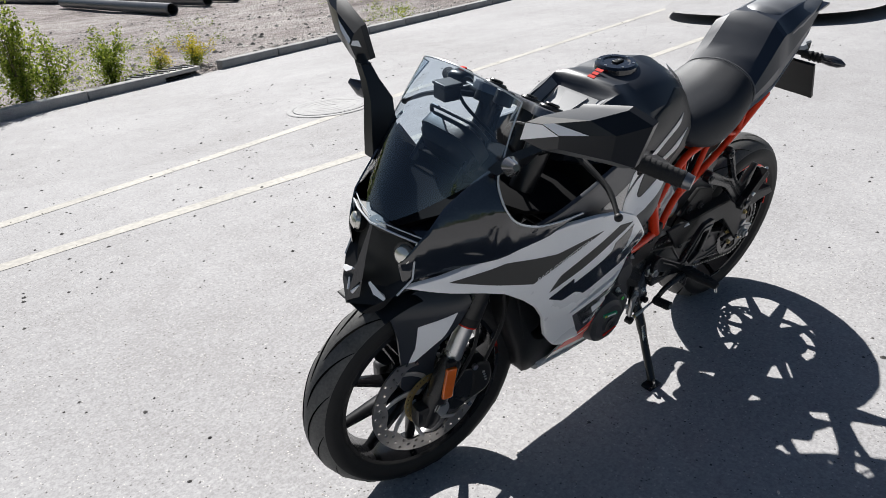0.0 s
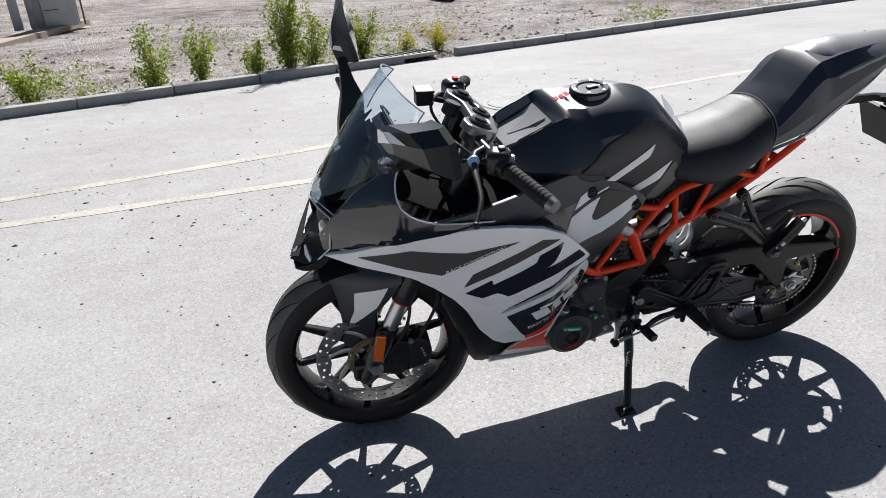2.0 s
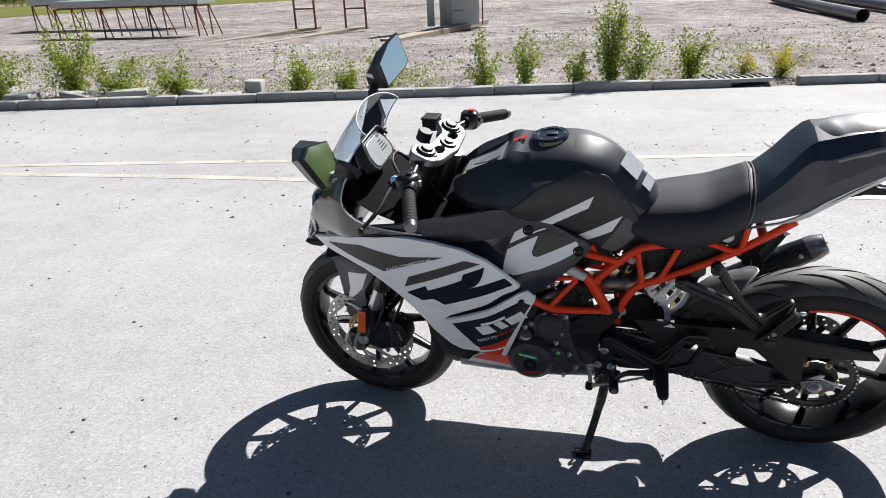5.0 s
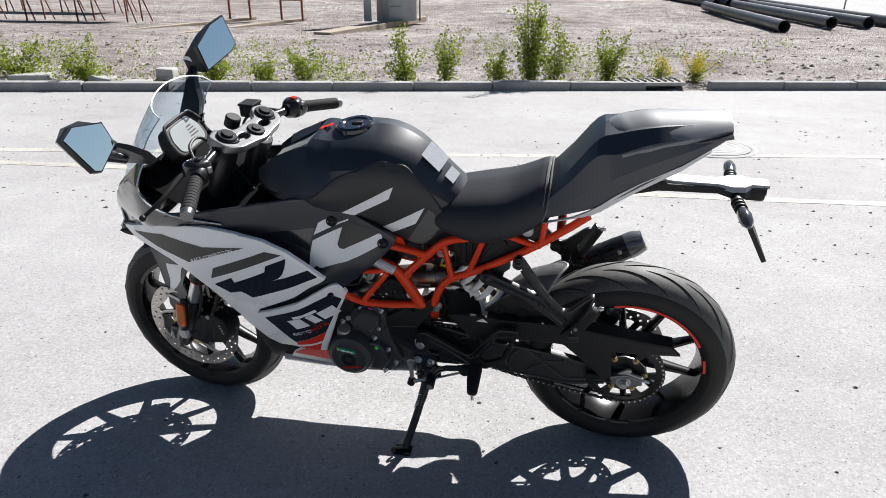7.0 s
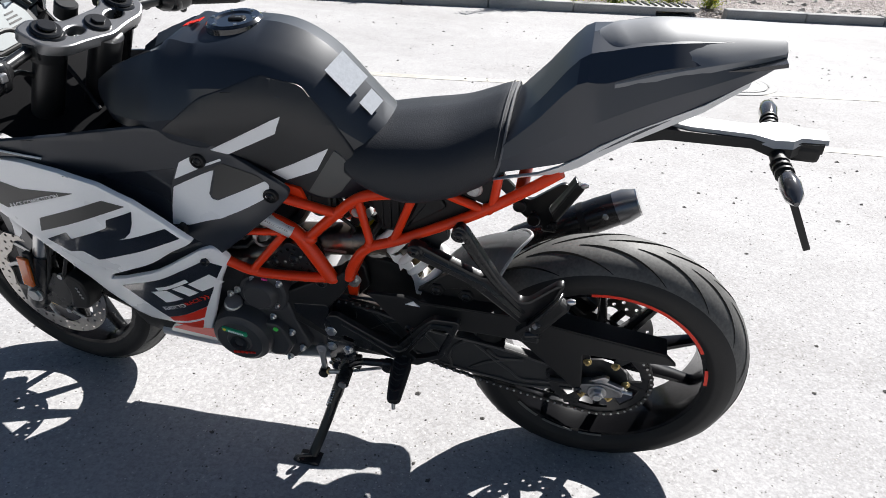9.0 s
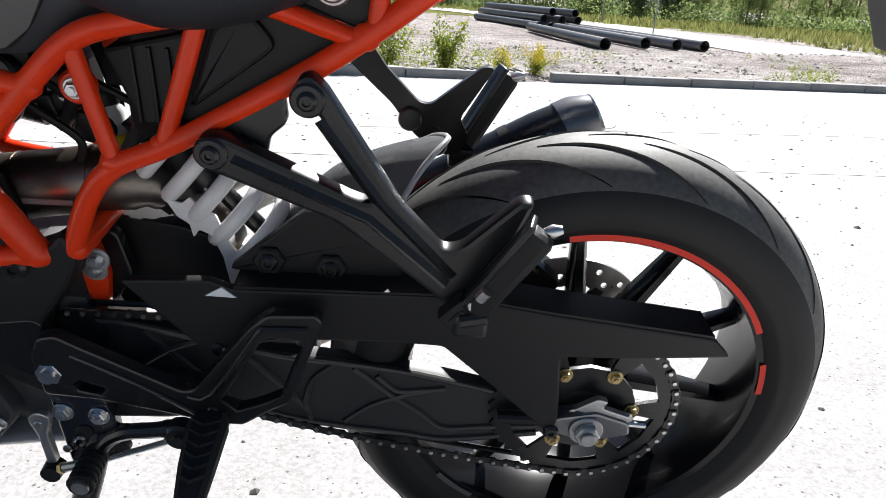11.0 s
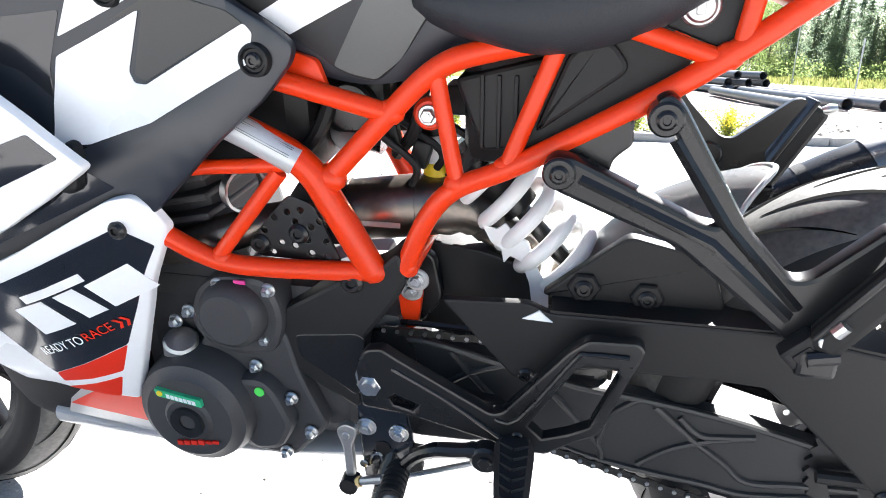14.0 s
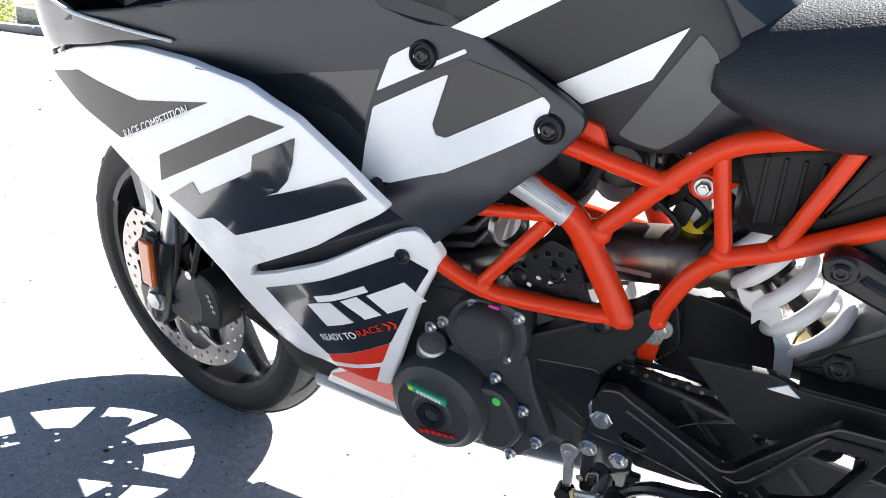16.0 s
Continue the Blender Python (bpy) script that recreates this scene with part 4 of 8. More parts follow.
def spoke(r0, r1, w0, w1, t0, t1, a, twist=0.0):
    """One cast spoke from hub to rim at the angle a."""
    rings = []
    for k in range(5):
        u = k / 4
        r, w, t = r0 + (r1 - r0) * u, w0 + (w1 - w0) * u, t0 + (t1 - t0) * u
        b = a + twist * u
        ux, uz = math.cos(b), math.sin(b)
        px, pz = -uz, ux
        ring = []
        for sx, sy in ((-1, -0.6), (-0.5, -1), (0.5, -1), (1, -0.6), (1, 0.6), (0.5, 1), (-0.5, 1), (-1, 0.6)):
            ring.append((r * ux + sx * w / 2 * px, sy * t / 2, r * uz + sx * w / 2 * pz))
        rings.append(ring)
    return loft(rings)


def arc_band(r0, r1, y, a0, a1, thick=0.0008, n=24):
    bm = bmesh.new()
    rows = []
    for k in range(n + 1):
        a = radians(a0 + (a1 - a0) * k / n)
        rows.append([bm.verts.new((r * math.cos(a), y + d, r * math.sin(a))) for r, d in ((r0, 0), (r1, 0), (r1, thick), (r0, thick))])
    for a, b in zip(rows, rows[1:]):
        for j in range(4):
            bm.faces.new((a[j], a[(j + 1) % 4], b[(j + 1) % 4], b[j]))
    bm.faces.new(rows[0][::-1])
    bm.faces.new(rows[-1])
    return bm


def drilled_disc(r0, r1, y0, y1, rows, inner=None):
    """A brake disc with drilled holes and a scalloped inner edge."""
    holes = []
    for r, n, off in rows:
        for k in range(n):
            a = 2 * math.pi * (k + off) / n
            holes.append(ring_hole(r * math.cos(a), r * math.sin(a), 0.0042, 8))
    hub = [(r0 * (1 + 0.045 * math.cos(9 * a)) * math.cos(a), r0 * (1 + 0.045 * math.cos(9 * a)) * math.sin(a)) for a in [2 * math.pi * k / 72 for k in range(72)]]
    rim = [(r1 * math.cos(a), r1 * math.sin(a)) for a in [2 * math.pi * k / 72 for k in range(72)]]
    return plate(rim, y0, y1, holes=[hub] + holes)


def wheel(name, at, r, w, rim_r, rim_w, count, sweep, place, first):
    rim_bm = revolve([(rim_r + 0.006, -rim_w), (rim_r + 0.010, -rim_w + 0.003), (rim_r - 0.002, -rim_w + 0.012), (rim_r - 0.010, -0.02), (rim_r - 0.011, 0.02), (rim_r - 0.002, rim_w - 0.012), (rim_r + 0.010, rim_w - 0.003),
                      (rim_r + 0.006, rim_w), (rim_r - 0.007, rim_w - 0.003), (rim_r - 0.015, 0.022), (rim_r - 0.015, -0.022), (rim_r - 0.007, -rim_w + 0.003)], 96)
    rim = part(name, place(moved(rim_bm, Matrix.Translation(at))), MAT["rim"], bike, "gloss black cast wheel with ten spokes")
    rubber = part("tyre", place(moved(tyre(r, w, rim_r, rim_w - 0.006, 200), Matrix.Translation(at))), [MAT["rubber"], MAT["tread"]], rim, "black road tyre with curved tread grooves")
    for k in range(count * 2):
        side = 1 if k % 2 else -1
        part("tread_groove", place(moved(groove(r, w, rim_r, math.pi * k / count, side, sweep), Matrix.Translation(at))), MAT["groove"], rubber)
    part("hub", place(moved(revolve([(0.018, -0.055), (0.042, -0.055), (0.048, -0.04), (0.034, -0.02), (0.034, 0.02), (0.048, 0.04), (0.042, 0.055), (0.018, 0.055)], 40), Matrix.Translation(at))), MAT["rim"], rim)
    for k in range(10):
        part("spoke", place(moved(spoke(0.035, rim_r - 0.011, 0.026, 0.014, 0.05, 0.026, radians(first + 36 * k)), Matrix.Translation(at))), MAT["rim"], rim)
    return rim


# Near-black strips lie on the tread in place of shaded recesses.
MAT["groove"] = surface("painted groove shade", (0.004, 0.004, 0.004), 0.95, var=0.1, bump=0.0, spec=0.02)
MAT["rim"] = surface("gloss black wheel enamel", (0.006, 0.006, 0.007), 0.25, var=0.1, bump=0.0, coat=0.1, spec=0.25)
MAT["disc_steel"] = surface("ground disc steel", (0.46, 0.44, 0.42), 0.3, metal=1.0, var=0.12, grain=90, blotch=30, bump=0.1)
MAT["arm"] = surface("black cast alloy", (0.028, 0.028, 0.0285), 0.42, var=0.15, bump=0.15, grain=600, depth=0.0006)
fw = wheel("front_wheel", FRONT, 0.293, 0.110, 0.219, 0.046, 15, -0.62, steered, 12)
rw = wheel("rear_wheel", REAR, 0.306, 0.150, 0.219, 0.060, 17, -0.60, lambda b: b, 24)
for a0, a1 in ((28, 102), (3, 15)):
    part("rim_tape", moved(arc_band(0.2150, 0.2275, -0.0612, a0, a1), Matrix.Translation(REAR)), MAT["red_paint"], rw, "red tape on the wheel rim")
for a0, a1 in ((222, 238), (242, 262), (266, 280)):
    part("rim_tape", moved(arc_band(0.2150, 0.2275, -0.0612, a0, a1), Matrix.Translation(REAR)), MAT["mid_grey"], rw, "grey tape on the wheel rim")
for a0, a1 in ((-30, 25), (95, 150)):
    part("rim_tape", steered(moved(arc_band(0.2130, 0.2275, -0.0472, a0, a1), Matrix.Translation(FRONT))), MAT["dark_metal"], fw)
part("rim_tape", steered(moved(arc_band(0.2130, 0.2275, -0.0472, 5, 20), Matrix.Translation(FRONT))), MAT["red_paint"], fw, "red tape on the wheel rim")

# brakes
fd = part("front_brake_disc", steered(moved(drilled_disc(0.122, 0.158, -0.070, -0.0655, [(0.130, 20, 0), (0.140, 20, 0.5), (0.150, 20, 0)]), Matrix.Translation(FRONT))), MAT["disc_steel"], bike, "drilled steel brake disc", sharp=0.4)
for k in range(8):
    a = math.pi * 2 * k / 8
    part("carrier_arm", steered(moved(spoke(0.040, 0.124, 0.018, 0.012, 0.006, 0.006, a, 0.62), Matrix.Translation(FRONT + Vector((0, -0.068, 0))))), MAT["alloy"], fd)
ring = [ring_hole(0.066 * math.cos(2 * math.pi * k / 40), 0.066 * math.sin(2 * math.pi * k / 40), 0.0032, 6) for k in range(40)]
circle = lambda r, n=60: [(r * math.cos(2 * math.pi * k / n), r * math.sin(2 * math.pi * k / n)) for k in range(n)]
part("sensor_ring", steered(moved(plate(circle(0.074), -0.074, -0.072, holes=[circle(0.055, 40)] + ring), Matrix.Translation(FRONT))), MAT["gold"], fd, "gold slotted sensor ring", sharp=0.4)
rd = part("rear_brake_disc", moved(drilled_disc(0.075, 0.115, 0.066, 0.070, [(0.088, 18, 0), (0.102, 18, 0.5)]), Matrix.Translation(REAR)), MAT["disc_steel"], bike, "drilled steel rear brake disc", sharp=0.4)
for k in range(6):
    part("carrier_arm", moved(spoke(0.030, 0.080, 0.02, 0.02, 0.005, 0.005, 1.05 * k), Matrix.Translation(REAR + Vector((0, 0.068, 0)))), MAT["dark_metal"], rd)
part("rear_caliper", box((1.275, 0.075, 0.40), (0.085, 0.06, 0.05), 0.012, rot=Matrix.Rotation(0.7, 3, "Y")), MAT["dark_metal"], bike)

# front fork
for s, nm in ((-1, "left"), (1, "right")):
    low = FRONT + Vector((-0.012, s * 0.093, -0.012))
    at = lambda d, off=0.0: low + HEAD * d + Vector((off, 0, 0))
    fk = part("fork_leg", steered(tube([at(0.06), at(0.26)], 0.0215, 20)), MAT["steel"], bike, "bright steel fork tube")
    part("fork_foot", steered(join(tube([at(-0.045), at(-0.02), at(0.09), at(0.145)], [0.022, 0.03, 0.029, 0.026], 20), box(at(-0.005, -0.012), (0.07, 0.04, 0.06), 0.012))), MAT["dark_metal"], fk)
    part("dust_seal", steered(tube([at(0.235), at(0.255)], 0.029, 20)), MAT["plastic"], fk)
    part("seal_ring", steered(tube([at(0.231), at(0.236)], 0.0275, 20)), MAT["red_plastic"], fk)
    part("outer_tube", steered(tube([at(0.255), at(0.40), at(0.735)], 0.0285, 20)), MAT["dark_metal"], fk)
    part("top_cap", steered(tube([at(0.725), at(0.742), at(0.746)], [0.026, 0.026, 0.022], 20)), MAT["dark_metal"], fk)
    part("cap_dial", steered(tube([at(0.744), at(0.751)], 0.015, 16)), MAT["dark_metal"], fk)
part("front_axle", steered(tube([(0, -0.118, 0.293), (0, 0.118, 0.293)], 0.011, 16)), MAT["dark_metal"], bike)
part("axle_nut", steered(join(disc((0, -0.118, 0.293), 0.017, 0, -0.008, 6), disc((0, -0.118, 0.293), 0.021, 0.004, -0.002, 20))), MAT["steel"], bike)
rf = part("reflector", steered(box((0.013, -0.128, 0.372), (0.028, 0.010, 0.085), 0.003, rot=Matrix.Rotation(RAKE * 0.35, 3, "Y"))), MAT["amber"], bike, "amber side reflector on the fork")
part("reflector_mount", steered(box((0.02, -0.117, 0.375), (0.022, 0.014, 0.1), 0.003, rot=Matrix.Rotation(RAKE * 0.35, 3, "Y"))), MAT["plastic"], rf)
cal = part("front_caliper", steered(plate([(0.085, 0.262), (0.145, 0.275), (0.160, 0.315), (0.150, 0.360), (0.110, 0.378), (0.09, 0.35), (0.10, 0.315)], -0.108, -0.045, 0.018, 0.008)), MAT["plastic"], bike, "black radial brake caliper")
part("caliper_bracket", steered(plate([(0.0, 0.27), (0.06, 0.25), (0.11, 0.27), (0.10, 0.36), (0.06, 0.37), (0.03, 0.33)], -0.105, -0.085, 0.01, 0.003)), MAT["dark_metal"], cal)
for x, z in ((0.085, 0.262), (0.098, 0.37)):
    part("caliper_bolt", steered(disc((x, -0.108, z), 0.008, 0, -0.008, 6)), MAT["steel"], cal)
for k in range(4):
    part("caliper_mark", steered(box((0.128 + 0.003 * k, -0.1085, 0.338 - 0.009 * k), (0.007, 0.001, 0.005), 0, rot=Matrix.Rotation(0.3, 3, "Y"))), MAT["alloy"], cal)
for a, b in (((0.12, -0.12, 0.385), (0.16, -0.1, 0.62)), ((0.02, -0.10, 0.30), (0.10, -0.11, 0.56))):
    mid = (Vector(a) + Vector(b)) / 2 + Vector((0.03, -0.01, 0))
    part("brake_hose", steered(tube([a, mid, b], 0.0045, 8, 6)), MAT["plastic"], bike)

# front mudguard
def fender_w(x, z):
    return 0.058 + 0.045 * smooth_interp(x, [(-0.1, 0.0), (0.06, 1.0)]) * smooth_interp(z, [(0.38, 0.25), (0.52, 1.0)]) - 0.05 * max(z - 0.565, 0) / 0.03 * 0.5


bm = bmesh.new()
rows = []
for k in range(15):
    a = radians(66 + 64 * k / 14)
    row = []
    for j in range(13):
        v = -1 + 2 * j / 12
        wide = 0.072 - 0.022 * max((k - 9) / 5, 0)
        rad = 0.318 - 0.028 * abs(v) ** 2.6
        row.append(bm.verts.new((-rad * math.cos(math.pi - a), v * wide, 0.293 + rad * math.sin(a))))
    rows.append(row)
for a, b in zip(rows, rows[1:]):
    for j in range(12):
        bm.faces.new((a[j], a[j + 1], b[j + 1], b[j]))
for v in bm.verts:
    v.co.x = -v.co.x
bmesh.ops.solidify(bm, geom=bm.faces[:], thickness=0.004)
fender = part("front_fender", steered(bm), MAT["black_paint"], bike, "black front mudguard with white flashes")
side = [(-0.105, 0.575), (-0.02, 0.602), (0.075, 0.595), (0.085, 0.565), (0.040, 0.50), (0.012, 0.46), (0.006, 0.36), (-0.02, 0.32), (-0.048, 0.315), (-0.080, 0.352), (-0.074, 0.395), (-0.084, 0.50)]
flash = [(0.046, 0.548), (-0.040, 0.522), (-0.044, 0.460), (-0.066, 0.400), (-0.02, 0.440), (0.014, 0.479)]
for flip in (False, True):
    f = mirrored if flip else (lambda b: b)
    part("fender_side", steered(f(sheet(side, fender_w, 0.006, 0.012, 0.02, 0.006))), MAT["black_paint"], fender)
    part("fender_flash", steered(f(sheet(flash, fender_w, 0.001, 0.003, 0.02, 0.0068))), MAT["white_paint"], fender, "white flash")

# trellis frame: the left side, and the same mirrored
def frame_y(x):
    return interp(x, [(0.54, 0.150), (0.60, 0.133), (0.72, 0.112), (0.80, 0.102), (0.95, 0.104), (1.20, 0.108)])


TUBES = [
    ("lower_rail", 0.0135, [(0.50, 0.585), (0.553, 0.545), (0.600, 0.512), (0.655, 0.502), (0.766, 0.499)]),
    ("main_strut", 0.0190, [(0.610, 0.668), (0.645, 0.652), (0.700, 0.618), (0.728, 0.572), (0.764, 0.500)]),
    ("brace", 0.0105, [(0.604, 0.515), (0.678, 0.608)]),
    ("upper_rail", 0.0125, [(0.655, 0.707), (0.690, 0.696), (0.790, 0.666)]),
    ("backbone", 0.0135, [(0.725, 0.600), (0.788, 0.666), (0.836, 0.710), (0.885, 0.727), (0.96, 0.742)]),
    ("upright", 0.0105, [(0.834, 0.703), (0.853, 0.600)]),
    ("seat_rail", 0.0130, [(0.797, 0.505), (0.822, 0.562), (0.852, 0.596), (0.911, 0.624), (1.020, 0.688), (1.079, 0.727), (1.130, 0.766), (1.165, 0.794), (1.200, 0.824)]),
    ("seat_brace", 0.0105, [(0.943, 0.735), (0.899, 0.618)]),
    ("tail_brace", 0.0105, [(0.975, 0.755), (1.074, 0.724)]),
    ("tail_upright", 0.0105, [(1.096, 0.80), (1.088, 0.735)]),
    ("front_stay", 0.0095, [(0.695, 0.616), (0.655, 0.614), (0.612, 0.613), (0.582, 0.611)]),
]
frame_part = None
for flip in (1, -1):
    for nm, r, pts in TUBES:
        bm = tube([(x, -flip * frame_y(x), z) for x, z in pts], r * 0.79, 16, 6 if len(pts) > 2 else 1)
        ob = part(nm if frame_part else "trellis_frame", bm, MAT["orange"], frame_part or bike, "" if frame_part else "orange tubular steel trellis frame")
        frame_part = frame_part or ob
    for x, z, r in ((0.790, 0.668, 0.017), (0.853, 0.600, 0.017), (0.606, 0.513, 0.016), (0.899, 0.620, 0.015), (1.079, 0.727, 0.016), (0.728, 0.602, 0.02), (0.764, 0.501, 0.020), (0.798, 0.506, 0.0165)):
        bm = bmesh.new()
        bmesh.ops.create_icosphere(bm, subdivisions=2, radius=r * 0.76, matrix=Matrix.Translation((x, -flip * frame_y(x), z)) @ Matrix.Diagonal((1.1, 0.85, 1, 1)))
        part("weld_node", bm, MAT["orange"], frame_part)
    part("pivot_plate", plate([(0.770, 0.50), (0.796, 0.50), (0.804, 0.45), (0.797, 0.405), (0.780, 0.405), (0.776, 0.45)], -flip * 0.062, -flip * 0.05, 0.008, 0.002), MAT["orange"], frame_part)
    part("frame_tab", plate([(0.690, 0.725), (0.722, 0.715), (0.735, 0.676), (0.690, 0.690)], -flip * 0.108, -flip * 0.1, 0.006, 0.001), MAT["orange"], frame_part)
for pts in ([(0.80, 0.103, 0.505), (0.80, -0.103, 0.505)], [(0.885, -0.1, 0.727), (0.885, 0.1, 0.727)], [(1.135, -0.1, 0.768), (1.135, 0.1, 0.768)]):
    part("cross_tube", tube(pts, 0.0115, 14), MAT["orange"], frame_part)
lab = part("type_label", tube([(0.638, -0.1285, 0.6555), (0.668, -0.1235, 0.6385), (0.697, -0.1180, 0.6198)], 0.0153, 18, 4), MAT["sticker"], frame_part, "silver printed type label wrapped round the tube")
for k in range(5):
    a = radians(-150 + 32 * k)
    up = Vector((0.52, 0.0, 0.85)) * math.sin(a) * -0.0156 + Vector((0, -1, 0)) * abs(math.cos(a)) * 0.0156
    part("print_line", tube([Vector((0.644, -0.1275, 0.652)) + up * 1.0, Vector((0.692, -0.1190, 0.6230)) + up * 1.0], 0.00035, 4), MAT["mid_grey"], lab)
pp = part("perforated_plate", plate([(0.678, 0.580), (0.705, 0.570), (0.731, 0.505), (0.637, 0.507), (0.625, 0.520)], -0.108, -0.105, 0.008, 0.001,
          holes=[ring_hole(x, z, 0.0036, 8) for x, z in [(0.690, 0.563), (0.675, 0.56), (0.70, 0.545), (0.66, 0.553), (0.683, 0.55), (0.665, 0.525), (0.68, 0.522), (0.715, 0.53), (0.698, 0.515), (0.716, 0.512), (0.647, 0.538), (0.71, 0.552), (0.654, 0.513), (0.695, 0.53)]]), MAT["dark_metal"], bike, "black perforated guard plate")
for x, z in ((0.686, 0.537), (0.641, 0.522)):
    button(x, -0.108, z, 0.011, pp)

# engine
eng = part("engine", box((0.60, -0.01, 0.36), (0.30, 0.17, 0.22), 0.03), MAT["engine"], bike, "dark grey single-cylinder engine")
part("cylinder", box((0.52, 0.0, 0.50), (0.14, 0.17, 0.20), 0.03, rot=Matrix.Rotation(-0.2, 3, "Y")), MAT["engine"], eng)
part("gearbox", box((0.72, -0.005, 0.36), (0.14, 0.15, 0.15), 0.03), MAT["engine"], eng)
for k in range(5):
    part("cooling_rib", box((0.50, -0.01, 0.53 + 0.022 * k), (0.17, 0.19, 0.008), 0.003, rot=Matrix.Rotation(-0.2, 3, "Y")), MAT["engine"], eng)
gc = part("generator_cover", moved(revolve([(0.0001, -0.163), (0.026, -0.163), (0.030, -0.160), (0.053, -0.159), (0.058, -0.154), (0.066, -0.150), (0.072, -0.135), (0.076, -0.09), (0.0001, -0.09)], 56, closed=False), Matrix.Translation((0.548, 0, 0.314))), MAT["engine"], eng, "round dark grey generator cover")
part("cover_plug", moved(revolve([(0.0001, -0.158), (0.008, -0.158), (0.010, -0.165), (0.020, -0.1665), (0.022, -0.160), (0.0001, -0.160)], 28, closed=False), Matrix.Translation((0.548, 0, 0.312))), MAT["dark_metal"], gc)
part("oil_label", plate([(0.514, 0.3555), (0.570, 0.3465), (0.5715, 0.3365), (0.516, 0.3455)], -0.1645, -0.159, 0.002, 0), MAT["green"], gc, "green oil label with pale bar")
for k in range(7):
    part("label_bar", plate([(x + 0.0052 * k, z - 0.00084 * k) for x, z in ((0.5285, 0.3500), (0.5325, 0.3493), (0.5330, 0.3440), (0.5290, 0.3447))], -0.1652, -0.1645), MAT["white_paint"], gc)
part("label_dot", disc((0.5205, -0.1645, 0.3495), 0.0038, 0, -0.0007, 12), MAT["yellow"], gc)
for k in range(6):
    part("badge_bar", box((0.532 + 0.0092 * k, -0.1618, 0.2785 + 0.0015 * k), (0.0078, 0.003, 0.0064 if k < 4 else 0.0045), 0.0008), MAT["red_plastic"], gc, "raised red badge block")
part("cover_flange", plate([(0.555, 0.40), (0.60, 0.425), (0.66, 0.42), (0.672, 0.36), (0.70, 0.29), (0.652, 0.235), (0.60, 0.238), (0.57, 0.25), (0.50, 0.30)], -0.115, -0.07, 0.015, 0.006), MAT["engine"], eng)
part("cover_arm", plate([(0.60, 0.36), (0.632, 0.362), (0.648, 0.345), (0.665, 0.30), (0.645, 0.262), (0.61, 0.255), (0.59, 0.28)], -0.135, -0.1, 0.012, 0.008), MAT["engine"], eng)
bs = part("starter_cover", moved(revolve([(0.0001, -0.142), (0.030, -0.142), (0.037, -0.136), (0.040, -0.125), (0.041, -0.07), (0.0001, -0.07)], 40, closed=False), Matrix.Translation((0.605, 0, 0.441))), MAT["engine"], eng)
part("starter_lobe", plate([(0.545, 0.425), (0.56, 0.465), (0.585, 0.485), (0.65, 0.487), (0.665, 0.44), (0.65, 0.39), (0.60, 0.38), (0.56, 0.395)], -0.122, -0.07, 0.02, 0.008), MAT["engine"], eng)
oc = part("oil_cap", moved(disc((0, 0, 0), 0.020, -0.013, 0.013, 28, 0.003), Matrix.Translation((0.527, -0.118, 0.385)) @ Matrix.Rotation(-1.25, 4, "X") @ Matrix.Rotation(0.3, 4, "Z")), MAT["alloy"], eng, "bare alloy oil filler cap")
for x, z in ((0.589, 0.473), (0.648, 0.472), (0.547, 0.435), (0.637, 0.409), (0.620, 0.370), (0.659, 0.330), (0.679, 0.284), (0.644, 0.248), (0.528, 0.42)):
    bolt("case_bolt", x, -0.118, z, 0.0062, 0.010, MAT["steel"], eng)
part("paint_mark", disc((0.629, -0.136, 0.347), 0.006, 0, -0.0015, 12), MAT["lime"], eng, "green paint dot")
part("paint_dab", box((0.618, -0.124, 0.481), (0.014, 0.003, 0.005), 0.001), MAT["pink"], eng, "pink paint dab")
sc = part("sprocket_cover", plate([(0.637, 0.424), (0.66, 0.446), (0.735, 0.492), (0.772, 0.506), (0.793, 0.528), (0.803, 0.498), (0.79, 0.47), (0.752, 0.418), (0.742, 0.36), (0.739, 0.318), (0.66, 0.366), (0.637, 0.388)], -0.112, -0.07, 0.010, 0.005), MAT["plastic"], bike, "matt black plastic sprocket cover")
part("cover_inset", plate([(0.668, 0.414), (0.742, 0.424), (0.752, 0.418), (0.742, 0.345), (0.735, 0.34), (0.672, 0.385)], -0.1125, -0.106, 0.008, 0.002), MAT["dark_metal"], sc)
button(0.742, -0.113, 0.488, 0.0125, sc)
part("cover_boss", disc((0.742, -0.1, 0.488), 0.014, 0, -0.013, 20, 0.002), MAT["plastic"], sc)

# exhaust, airbox and other dark inner parts
ex = part("exhaust", tube([(0.46, -0.05, 0.52), (0.50, -0.09, 0.50), (0.56, -0.095, 0.51), (0.62, -0.085, 0.53), (0.70, -0.04, 0.535)], 0.021, 18, 5), MAT["bare"], bike, "heat-tinted steel exhaust")
part("exhaust_can", tube([(0.66, -0.02, 0.522), (0.69, -0.02, 0.526), (0.79, -0.018, 0.541), (0.832, -0.012, 0.541), (0.858, -0.006, 0.531), (0.876, -0.002, 0.516)], [0.034, 0.0355, 0.0355, 0.034, 0.028, 0.0215], 28, 2), MAT["bare"], ex)
part("exhaust_bend", tube([(0.866, -0.002, 0.522), (0.892, 0.005, 0.498), (0.905, 0.03, 0.465), (0.89, 0.06, 0.42)], 0.0225, 18, 5), MAT["bare"], ex)
part("can_seam", tube([(0.790, -0.018, 0.541), (0.7945, -0.0178, 0.5413)], 0.0365, 28), MAT["bare"], ex)
